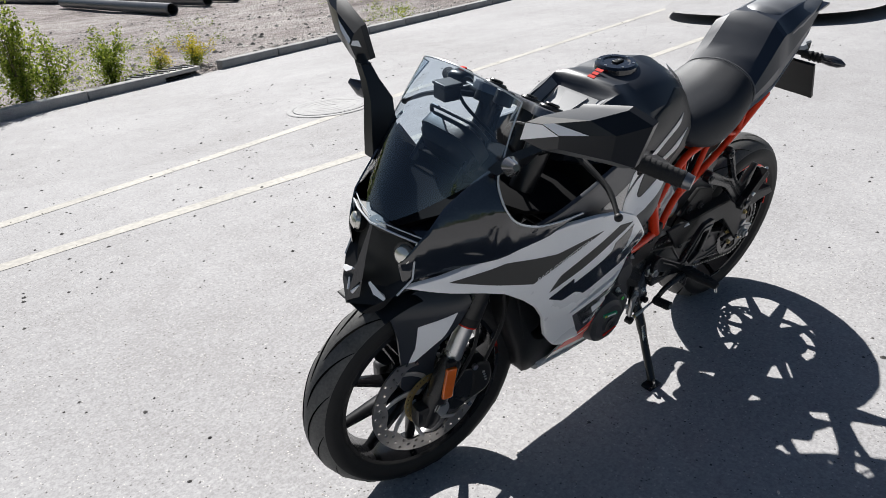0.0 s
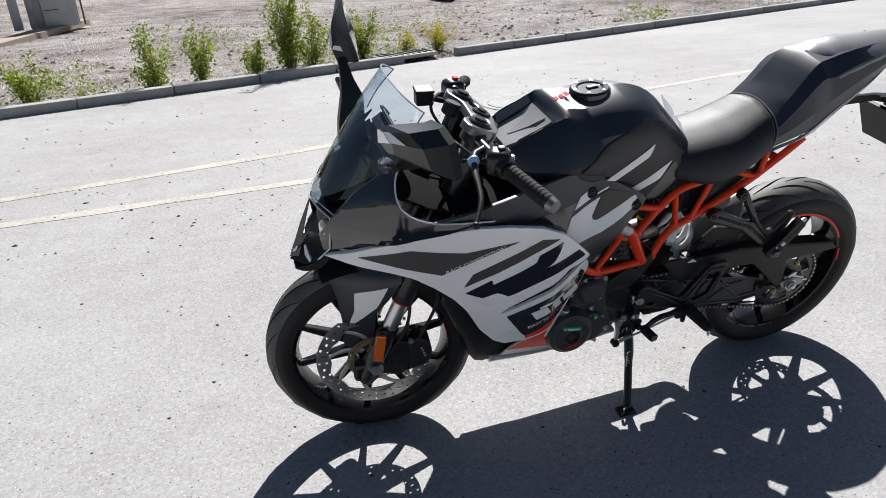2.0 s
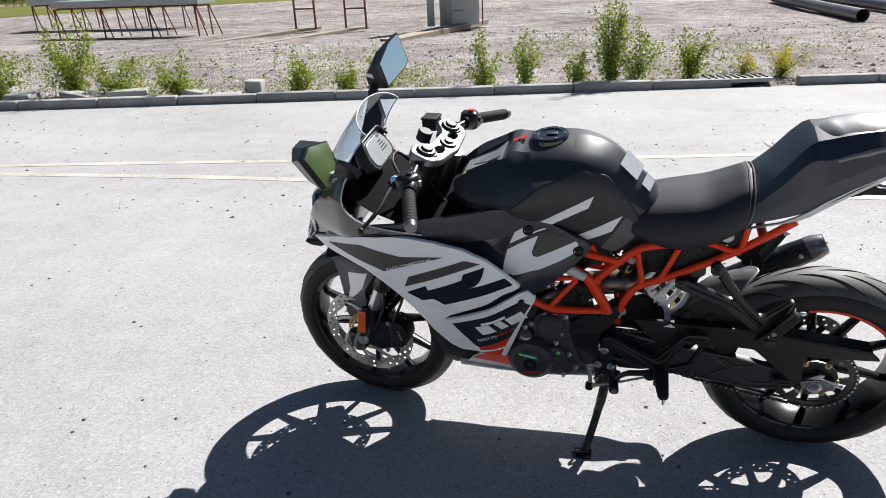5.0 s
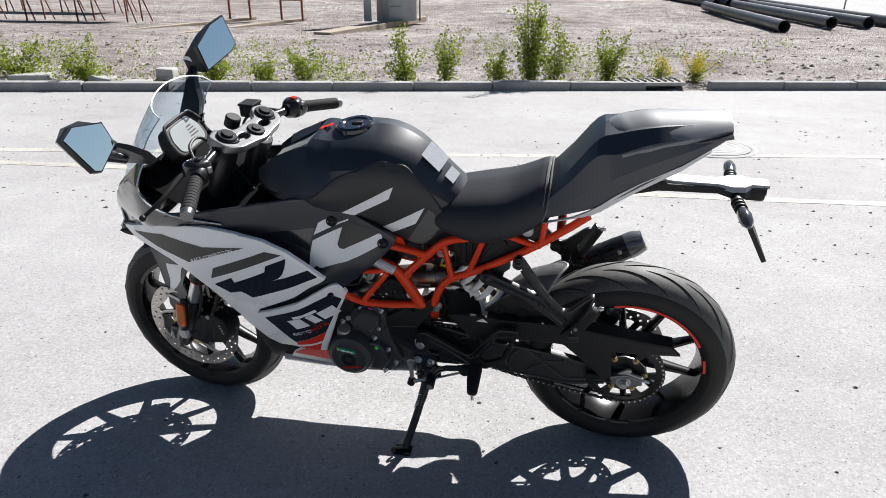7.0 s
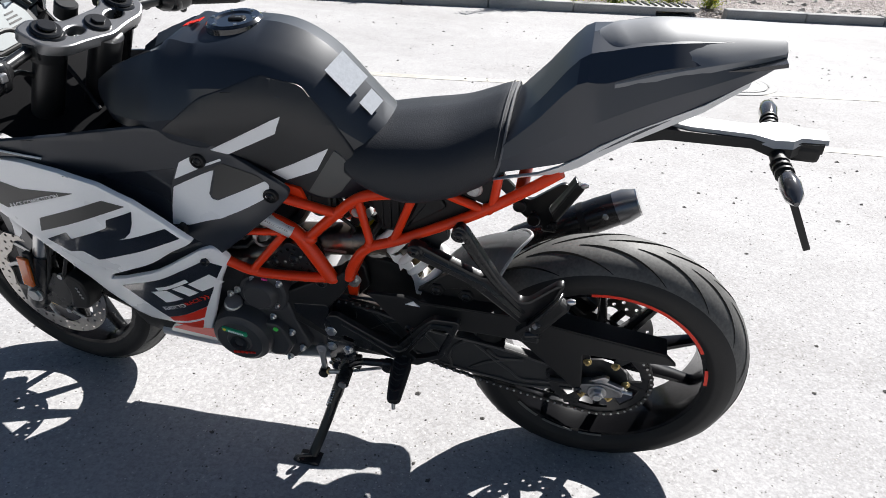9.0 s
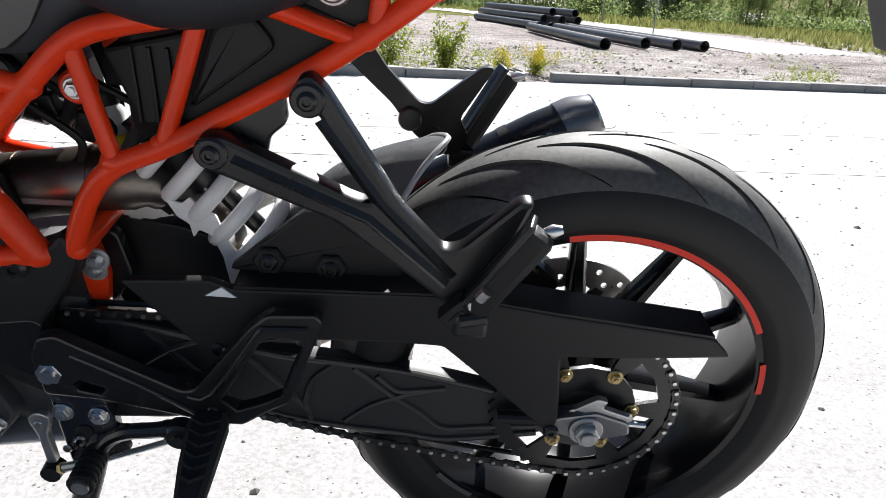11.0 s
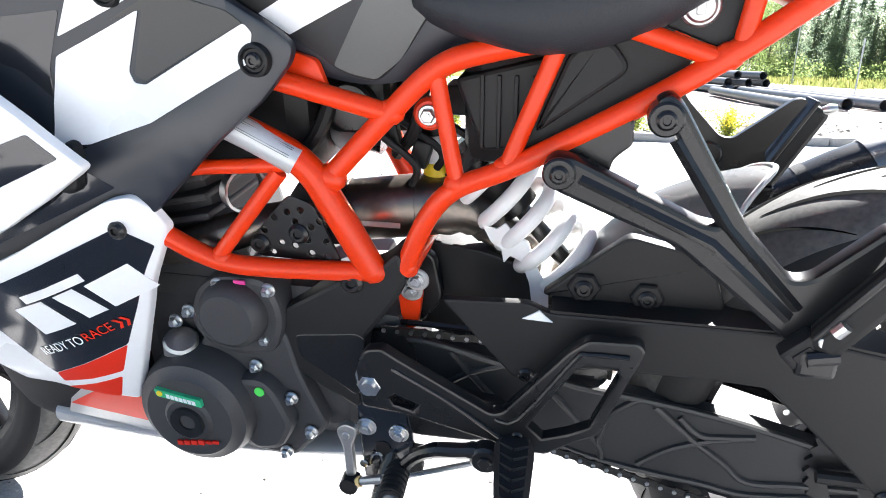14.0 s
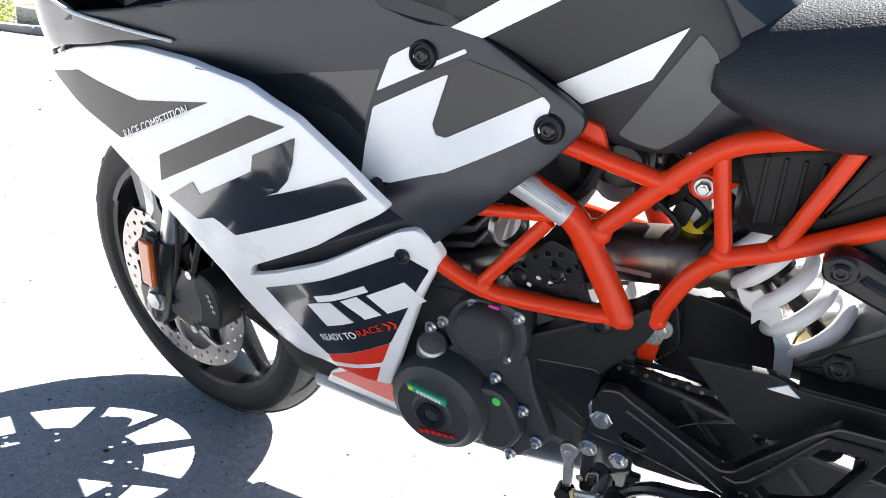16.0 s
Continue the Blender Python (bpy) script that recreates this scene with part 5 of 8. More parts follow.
part("can_rim", tube([(0.716, -0.0195, 0.5300), (0.7185, -0.0194, 0.5304)], 0.0362, 28), MAT["bare"], ex)
part("can_collar", tube([(0.866, -0.005, 0.526), (0.874, -0.0035, 0.518)], 0.0255, 24), MAT["bare"], ex)
part("heat_shield", plate([(0.62, 0.505), (0.735, 0.505), (0.72, 0.56), (0.68, 0.59)], -0.062, -0.056, 0.01, 0.001), MAT["plastic"], ex)
part("can_stamp", box((0.755, -0.0545, 0.530), (0.05, 0.001, 0.006), 0), MAT["alloy"], ex)
mf = part("silencer", tube([(1.08, 0.205, 0.395), (1.12, 0.212, 0.417), (1.30, 0.232, 0.516), (1.335, 0.236, 0.534)], [0.030, 0.040, 0.040, 0.038], 24), MAT["dark_metal"], bike, "dark grey silencer with bare metal end cap")
part("end_cap", tube([(1.330, 0.235, 0.531), (1.350, 0.238, 0.542), (1.374, 0.241, 0.553)], [0.0405, 0.039, 0.031], 24), MAT["clamp"], mf)
part("heat_band", tube([(1.255, 0.2275, 0.491), (1.268, 0.229, 0.498)], 0.0412, 24), MAT["plastic"], mf)
part("band_bolt", disc((1.305, 0.193, 0.535), 0.007, 0, -0.006, 12, 0.001), MAT["steel"], mf)
# Unseen chamber and lower pipe, added to shape the bike's ground shadow.
part("exhaust_chamber", tube([(0.42, 0.04, 0.25), (0.50, 0.045, 0.236), (0.86, 0.075, 0.238), (0.95, 0.10, 0.252)], [0.028, 0.046, 0.046, 0.034], 20, 2), MAT["bare"], mf)
part("lower_pipe", tube([(0.94, 0.10, 0.25), (1.01, 0.13, 0.262), (1.06, 0.17, 0.32), (1.10, 0.195, 0.40)], 0.030, 16, 5), MAT["bare"], mf)
part("end_rim", tube([(1.370, 0.2405, 0.551), (1.376, 0.2412, 0.554)], 0.0315, 24), MAT["steel"], mf)
part("link_pipe", tube([(0.89, 0.06, 0.42), (0.98, 0.14, 0.36), (1.09, 0.195, 0.39)], 0.022, 16, 6), MAT["bare"], mf)
tb = part("throttle_body", tube([(0.660, 0.0, 0.640), (0.705, 0.0, 0.632), (0.712, 0.0, 0.630), (0.755, 0.0, 0.618)], [0.034, 0.034, 0.028, 0.026], 20), MAT["dark_metal"], bike, "black throttle body")
part("throttle_pulley", disc((0.725, -0.036, 0.628), 0.022, 0, -0.008, 20, 0.002), MAT["clamp"], tb)
part("injector", box((0.742, -0.012, 0.655), (0.022, 0.022, 0.034), 0.005), MAT["plastic"], tb)
for k, (x0, z0, x1, z1) in enumerate(((0.735, 0.665, 0.792, 0.575), (0.752, 0.672, 0.815, 0.588), (0.770, 0.675, 0.845, 0.600), (0.700, 0.66, 0.760, 0.585))):
    y = -0.045 + 0.02 * k
    part("wiring", tube([(x0, y, z0), (x0 + 0.022, y - 0.012, (z0 + z1) / 2 + 0.018), (x1 + 0.006, y - 0.006, (z0 + z1) / 2 - 0.02), (x1, y, z1)], 0.0042, 8, 5), MAT["plastic"], bike)
part("connector", box((0.800, -0.030, 0.606), (0.020, 0.018, 0.030), 0.003, rot=Matrix.Rotation(0.3, 3, "Y")), MAT["plastic"], bike)
part("connector", box((0.772, -0.040, 0.628), (0.016, 0.016, 0.024), 0.003, rot=Matrix.Rotation(-0.2, 3, "Y")), MAT["plastic"], bike)
part("starter_relay", box((0.765, 0.03, 0.640), (0.05, 0.04, 0.05), 0.008), MAT["plastic"], bike)
part("airbox", box((0.60, 0, 0.66), (0.20, 0.15, 0.16), 0.03), MAT["plastic"], bike)
part("battery_box", box((0.90, 0, 0.665), (0.10, 0.13, 0.12), 0.02), MAT["plastic"], bike)
bt = part("battery_cover", plate([(0.845, 0.695), (0.945, 0.72), (0.945, 0.70), (0.905, 0.63), (0.873, 0.625), (0.858, 0.66)], -0.075, 0.06, 0.006, 0.004), MAT["plastic"], bike)
for k in range(4):
    part("cover_rib", box((0.872 + 0.016 * k, -0.077, 0.665), (0.004, 0.004, 0.07), 0.001), MAT["plastic"], bt)
for flip in (1, -1):
    ip = part("seat_side_panel", plate([(0.950, 0.735), (1.0, 0.755), (1.055, 0.728), (1.050, 0.709), (1.020, 0.690), (0.915, 0.628), (0.898, 0.622)], -flip * 0.092, -flip * 0.08, 0.004, 0.002), MAT["plastic"], bike)
    part("panel_bulge", plate([(0.952, 0.728), (0.985, 0.738), (1.005, 0.712), (0.922, 0.650)], -flip * 0.099, -flip * 0.09, 0.012, 0.004), MAT["plastic"], ip)
    part("tail_side_panel", plate([(0.985, 0.765), (1.10, 0.80), (1.088, 0.735), (1.075, 0.73)], -flip * 0.100, -flip * 0.08, 0.004, 0.002), MAT["plastic"], bike)
part("seat_lock", join(disc((1.052, -0.1, 0.765), 0.0165, 0, -0.006, 28, 0.002), disc((1.052, -0.106, 0.765), 0.0125, 0, -0.004, 24, 0.002)), MAT["alloy"], bike, "round bright metal seat lock")
part("lock_core", box((1.052, -0.1105, 0.765), (0.007, 0.002, 0.012), 0.001), MAT["alloy"], bike)
for pts, r in ((((0.77, -0.02, 0.60), (0.80, -0.05, 0.64), (0.81, -0.04, 0.70)), 0.007), (((0.80, 0.02, 0.56), (0.82, 0.0, 0.62), (0.80, 0.01, 0.69)), 0.006), (((0.66, -0.07, 0.60), (0.70, -0.075, 0.63), (0.72, -0.06, 0.68)), 0.008), (((0.83, -0.05, 0.57), (0.86, -0.05, 0.62), (0.885, -0.06, 0.66)), 0.006)):
    part("inner_hose", tube(pts, r, 8, 6), MAT["plastic"], bike)
part("throttle_body", join(box((0.735, 0, 0.66), (0.07, 0.10, 0.07), 0.015), disc((0.735, -0.045, 0.66), 0.026, 0, -0.02, 20, 0.003)), MAT["dark_metal"], bike)
part("radiator_hose_clip", moved(revolve([(0.022, -0.006), (0.025, -0.006), (0.025, 0.006), (0.022, 0.006)], 20), Matrix.Translation((0.62, -0.09, 0.575)) @ Matrix.Rotation(1.0, 4, "Z")), MAT["steel"], bike)
rsv = part("fluid_reservoir", tube([(0.812, -0.005, 0.590), (0.811, -0.005, 0.612), (0.809, -0.005, 0.622)], [0.0165, 0.0165, 0.013], 18), MAT["spring"], bike, "small white fluid bottle with a yellow band")
part("bottle_band", tube([(0.8125, -0.005, 0.576), (0.812, -0.005, 0.591)], 0.0172, 18), MAT["yellow"], rsv, "yellow band")
part("bottle_base", tube([(0.813, -0.005, 0.560), (0.8125, -0.005, 0.577)], 0.0165, 18), MAT["plastic"], rsv)
part("bottle_cap", tube([(0.809, -0.005, 0.621), (0.808, -0.005, 0.634)], 0.0150, 18), MAT["plastic"], rsv)
part("fuse_box", box((0.845, -0.02, 0.665), (0.035, 0.04, 0.03), 0.004), MAT["plastic"], bike)

for x, y, z in ((0.803, -0.075, 0.478), (0.793, -0.064, 0.458)):
    part("washer", disc((x, y, z), 0.0135, 0, -0.003, 24, 0.001), MAT["alloy"], bike)
    bolt("link_bolt", x, y - 0.003, z, 0.0065, 0.006, MAT["steel"], bike)
part("shock_mount", plate([(0.79, 0.50), (0.815, 0.495), (0.825, 0.44), (0.80, 0.405), (0.775, 0.41), (0.78, 0.46)], -0.048, -0.035, 0.01, 0.003), MAT["dark_metal"], bike)
bolt("frame_bolt", 0.822, -0.085, 0.662, 0.0075, 0.008, MAT["steel"], bike)
part("bolt_boss", disc((0.822, -0.07, 0.662), 0.016, 0, -0.015, 20, 0.003), MAT["orange"], bike)

# shock absorber
top, low = Vector((0.838, 0.0, 0.614)), Vector((0.985, 0.0, 0.447))
coil = []
n = 150
way = (low - top)
sidev = Vector((0, 1, 0))
upv = way.normalized().cross(sidev)
for k in range(n + 1):
    u = k / n
    a = u * 2 * math.pi * 5.3
    coil.append(top + way * (0.12 + 0.80 * u) + 0.042 * (math.cos(a) * sidev + math.sin(a) * upv))
sh = part("shock_absorber", tube([top, top + way * 0.45, top + way * 0.46, low], [0.023, 0.023, 0.010, 0.010], 18), MAT["dark_metal"], bike, "rear shock absorber with white coil spring")
part("coil_spring", tube(coil, 0.0090, 12), MAT["spring"], sh, "white coil spring")
part("spring_seat", tube([top + way * 0.86, top + way * 0.90, top + way * 0.97], [0.030, 0.037, 0.036], 24), MAT["gold"], sh)
part("upper_seat", tube([top + way * 0.07, top + way * 0.11], 0.040, 24), MAT["plastic"], sh)
part("shock_label", tube([top + way * 0.24, top + way * 0.36], 0.0236, 18), MAT["plastic"], sh)

# swingarm, chain and guard
ARM = [(0.755, 0.395), (0.80, 0.405), (0.90, 0.385), (0.983, 0.367), (1.049, 0.360), (1.12, 0.350), (1.182, 0.337), (1.265, 0.316), (1.33, 0.325), (1.40, 0.322), (1.40, 0.288), (1.287, 0.257), (1.181, 0.240), (1.126, 0.248), (1.057, 0.256), (0.988, 0.269), (0.90, 0.30), (0.80, 0.33), (0.755, 0.345)]
sw = part("swingarm", plate(ARM, -0.079, -0.060, 0.012, 0.003), MAT["arm"], bike, "black cast swingarm with raised ribs")
part("arm_right", mirrored(plate([(0.755, 0.395), (0.90, 0.42), (1.10, 0.425), (1.25, 0.39), (1.40, 0.325), (1.40, 0.288), (1.25, 0.345), (1.10, 0.375), (0.90, 0.36), (0.755, 0.345)], -0.082, -0.060, 0.012, 0.004)), MAT["arm"], sw)
part("arm_bridge", box((0.935, 0, 0.350), (0.17, 0.13, 0.08), 0.02), MAT["dark_metal"], sw)
RIBS = [[(0.765, 0.398), (0.81, 0.402), (0.90, 0.382), (0.983, 0.364), (1.049, 0.357), (1.12, 0.347), (1.182, 0.334), (1.265, 0.313)], [(0.80, 0.334), (0.90, 0.303), (0.988, 0.272), (1.057, 0.259), (1.126, 0.251), (1.181, 0.244), (1.287, 0.260)],
        [(1.067, 0.350), (1.092, 0.328), (1.114, 0.308), (1.145, 0.285), (1.173, 0.262), (1.221, 0.266), (1.285, 0.270)], [(1.173, 0.324), (1.14, 0.316), (1.114, 0.307), (1.085, 0.292), (1.056, 0.267)], [(1.093, 0.340), (1.116, 0.319), (1.145, 0.320), (1.173, 0.324)],
        [(0.935, 0.375), (0.97, 0.335), (1.009, 0.29), (1.015, 0.268)], [(1.049, 0.357), (1.02, 0.330), (1.009, 0.29)], [(0.84, 0.392), (0.88, 0.345), (0.935, 0.288)], [(0.82, 0.335), (0.86, 0.365), (0.90, 0.382)]]
for line in RIBS:
    part("arm_rib", tube([(x, -0.0795, z) for x, z in line], 0.0042, 8, 4), MAT["arm"], sw)
part("axle_block", plate([(1.290, 0.292), (1.300, 0.312), (1.345, 0.322), (1.385, 0.308), (1.390, 0.290), (1.340, 0.276)], -0.110, -0.090, 0.006, 0.003), MAT["clamp"], sw, "dark alloy axle block")
part("rear_axle", tube([(1.337, -0.115, 0.300), (1.337, 0.11, 0.306)], 0.010, 16), MAT["steel"], sw)
part("axle_nut", join(disc((1.336, -0.110, 0.297), 0.020, 0, -0.004, 24, 0.001), disc((1.336, -0.114, 0.297), 0.0150, 0, -0.010, 6, 0.002), disc((1.336, -0.124, 0.297), 0.009, 0, -0.005, 16, 0.001)), MAT["alloy"], sw, "dull alloy axle nut")
part("adjuster_bolt", tube([(1.380, -0.100, 0.300), (1.408, -0.100, 0.298)], 0.0045, 10), MAT["steel"], sw)
part("adjuster_rod", tube([(1.235, -0.094, 0.296), (1.300, -0.098, 0.300)], 0.0075, 10), MAT["plastic"], sw)
part("arm_hook", plate([(1.318, 0.322), (1.345, 0.340), (1.358, 0.336), (1.352, 0.326), (1.392, 0.312), (1.385, 0.304)], -0.106, -0.098, 0.004, 0.002), MAT["alloy"], sw, "bare alloy chain adjuster end")
pv = part("pivot_nut", join(disc((0.763, -0.128, 0.378), 0.020, 0.01, -0.003, 28, 0.002), disc((0.763, -0.131, 0.378), 0.0145, 0, -0.012, 6, 0.002), disc((0.763, -0.143, 0.378), 0.008, 0, -0.005, 16)), MAT["steel"], bike, "bright swingarm pivot nut")
teeth = []
for k in range(45 * 2):
    a = 2 * math.pi * k / 90
    r = 0.1115 if k % 2 else 0.105
    teeth.append((r * math.cos(a), r * math.sin(a)))
slots = [[(0.062 * math.cos(2 * math.pi * (k + u) / 6), 0.062 * math.sin(2 * math.pi * (k + u) / 6)) for u in (0.12, 0.5, 0.88)] + [(0.09 * math.cos(2 * math.pi * (k + u) / 6), 0.09 * math.sin(2 * math.pi * (k + u) / 6)) for u in (0.85, 0.5, 0.15)] for k in range(6)]
sp = part("rear_sprocket", moved(plate(teeth, -0.084, -0.079, holes=[circle(0.028, 24)] + slots), Matrix.Translation(REAR)), MAT["dark_metal"], bike, "black steel rear sprocket", sharp=0.4)
for k in range(6):
    a = 2 * math.pi * k / 6
    bolt("sprocket_bolt", REAR.x + 0.058 * math.cos(a), -0.084, REAR.z + 0.058 * math.sin(a), 0.007, 0.008, MAT["gold"], sp)
part("front_sprocket", disc((0.765, -0.079, 0.378), 0.036, 0, -0.007, 30), MAT["dark_metal"], bike)
# chain: links along the two runs and round the sprockets
C1, R1, C2, R2 = Vector((0.765, 0.378)), 0.037, Vector((REAR.x, REAR.z)), 0.109
run = []
for k in range(40):
    u = k / 39
    run.append((C1.x + (C2.x - C1.x) * u, C1.y + R1 + (C2.y + R2 - C1.y - R1) * u))
for k in range(1, 22):
    a = math.pi / 2 - math.pi * k / 22
    run.append((C2.x + R2 * math.cos(a), C2.y + R2 * math.sin(a)))
for k in range(40):
    u = k / 39
    run.append((C2.x + (C1.x - C2.x) * u, C2.y - R2 + (C1.y - R1 - C2.y + R2) * u - 0.018 * math.sin(math.pi * u)))
length, chain_pts = 0.0, [Vector(run[0])]
for a, b in zip(run, run[1:]):
    a, b = Vector(a), Vector(b)
    d = (b - a).length
    while length + d >= 0.0158:
        a = a + (b - a) * ((0.0158 - length) / d)
        chain_pts.append(a.copy())
        d, length = (b - a).length, 0.0
    length += d
ch = part("drive_chain", tube([(p.x, -0.065, p.y) for p in chain_pts], 0.0035, 6), MAT["dark_metal"], bike, "dark steel drive chain")
link_a = None
for i, (a, b) in enumerate(zip(chain_pts, chain_pts[1:])):
    mid, d = (a + b) / 2, b - a
    if link_a is None:
        link_a = plate([(-0.0115, 0.0035), (-0.008, 0.0058), (-0.003, 0.0045), (0.003, 0.0045), (0.008, 0.0058), (0.0115, 0.0035), (0.0115, -0.0035), (0.008, -0.0058), (0.003, -0.0045), (-0.003, -0.0045), (-0.008, -0.0058), (-0.0115, -0.0035)], -0.0865, -0.0845)
        me_link = part("chain_link", link_a, MAT["chain_plate"], ch)
        me_pin = part("chain_pin", disc((0, 0, 0), 0.0026, -0.0882, -0.0860, 8), MAT["steel"], ch)
        ob, pin = me_link, me_pin
    else:
        ob, pin = new("chain_link", me_link.data), new("chain_pin", me_pin.data)
        ob.parent = pin.parent = ch
    ob.matrix_basis = Matrix.Translation((mid.x, 0 if i % 2 else 0.0018, mid.y)) @ Matrix.Rotation(-math.atan2(d.y, d.x), 4, "Y")
    pin.matrix_basis = Matrix.Translation((a.x, 0, a.y))
def guard_line(pts):
    return [(x - 0.013 * min(max((x - 0.85) / 0.4, 0), 1), z + 0.004 + 0.004 * min(max((x - 0.85) / 0.4, 0), 1)) for x, z in pts]


cg = part("chain_guard", plate(guard_line([(0.836, 0.472), (0.928, 0.476), (0.952, 0.466), (1.177, 0.466), (1.288, 0.448), (1.465, 0.426), (1.489, 0.402), (1.372, 0.394), (1.305, 0.393), (1.312, 0.330), (1.318, 0.268), (1.285, 0.300), (1.247, 0.336), (1.228, 0.354), (1.174, 0.402), (1.119, 0.405), (1.000, 0.404), (0.917, 0.382)]), -0.110, -0.101, 0.006, 0.003), MAT["plastic"], bike, "matt black plastic chain guard")
part("guard_top", plate(guard_line([(0.952, 0.469), (1.177, 0.468), (1.288, 0.451), (1.465, 0.429), (1.465, 0.425), (1.288, 0.447), (1.177, 0.464), (0.952, 0.465)]), -0.108, -0.062), MAT["plastic"], cg)
button(0.927, -0.110, 0.394, 0.008, cg)
button(1.296, -0.110, 0.293, 0.009, cg)
gs = part("hugger_stay", plate([(0.936, 0.474), (1.02, 0.548), (1.10, 0.53), (1.12, 0.474), (1.06, 0.462)], -0.078, -0.066, 0.008, 0.003), MAT["plastic"], bike, "matt black hugger mount")
for x, z in ((0.980, 0.489), (1.043, 0.483)):
    part("boss", disc((x, -0.078, z), 0.017, 0.002, -0.006, 6, 0.002), MAT["plastic"], gs)
    button(x, -0.084, z, 0.0095, gs)
part("white_decal", plate([(0.921, 0.463), (0.938, 0.474), (0.952, 0.462)], -0.1115, -0.1095), MAT["white_paint"], cg)
bm = bmesh.new()
rows = []
for k in range(22):
    row = []
    for j in range(17):
        v = -1 + 2 * j / 16
        a = radians(121 + 16 * abs(v) ** 1.7 + (35 - 12 * abs(v)) * k / 21)
        rad = interp(math.degrees(a), [(120, 0.342), (140, 0.392), (160, 0.415)]) - 0.066 * abs(v) ** 2.3
        row.append(bm.verts.new((REAR.x + rad * math.cos(a), v * 0.072, REAR.z + rad * math.sin(a))))
    rows.append(row)
lip = [v.co.copy() for v in rows[0]]
for a, b in zip(rows, rows[1:]):
    for j in range(16):
        bm.faces.new((a[j], a[j + 1], b[j + 1], b[j]))
bmesh.ops.solidify(bm, geom=bm.faces[:], thickness=0.004)
hug = part("rear_hugger", bm, MAT["hugger"], bike, "dark grey moulded rear wheel hugger with a lip coloured pale as if sunlit")
# Pale tube paints the sunlit edge of the hugger.
part("hugger_lip", tube(lip, 0.0032, 8), MAT["holder_cover"], hug)
part("mud_flap", plate([(0.80, 0.50), (0.87, 0.49), (0.93, 0.47), (0.93, 0.37), (0.84, 0.37), (0.79, 0.385)], -0.02, 0.03, 0.01, 0.003), MAT["plastic"], bike)
part("shock_sock", plate([(0.868, 0.532), (0.884, 0.528), (0.893, 0.536), (0.903, 0.522), (0.918, 0.516), (0.926, 0.490), (0.942, 0.462), (0.944, 0.428), (0.926, 0.430), (0.921, 0.466), (0.911, 0.492), (0.899, 0.498), (0.892, 0.488), (0.889, 0.506), (0.878, 0.512)], -0.040, -0.037, 0.003, 0), MAT["spring"], bike, "torn white sticker")

part("rail_bracket", plate([(0.955, 0.648), (1.010, 0.676), (1.012, 0.650), (0.996, 0.636), (0.990, 0.610), (0.972, 0.600), (0.950, 0.625)], -0.112, -0.100, 0.006, 0.003), MAT["dark_metal"], bike, "black bracket under the seat rail")
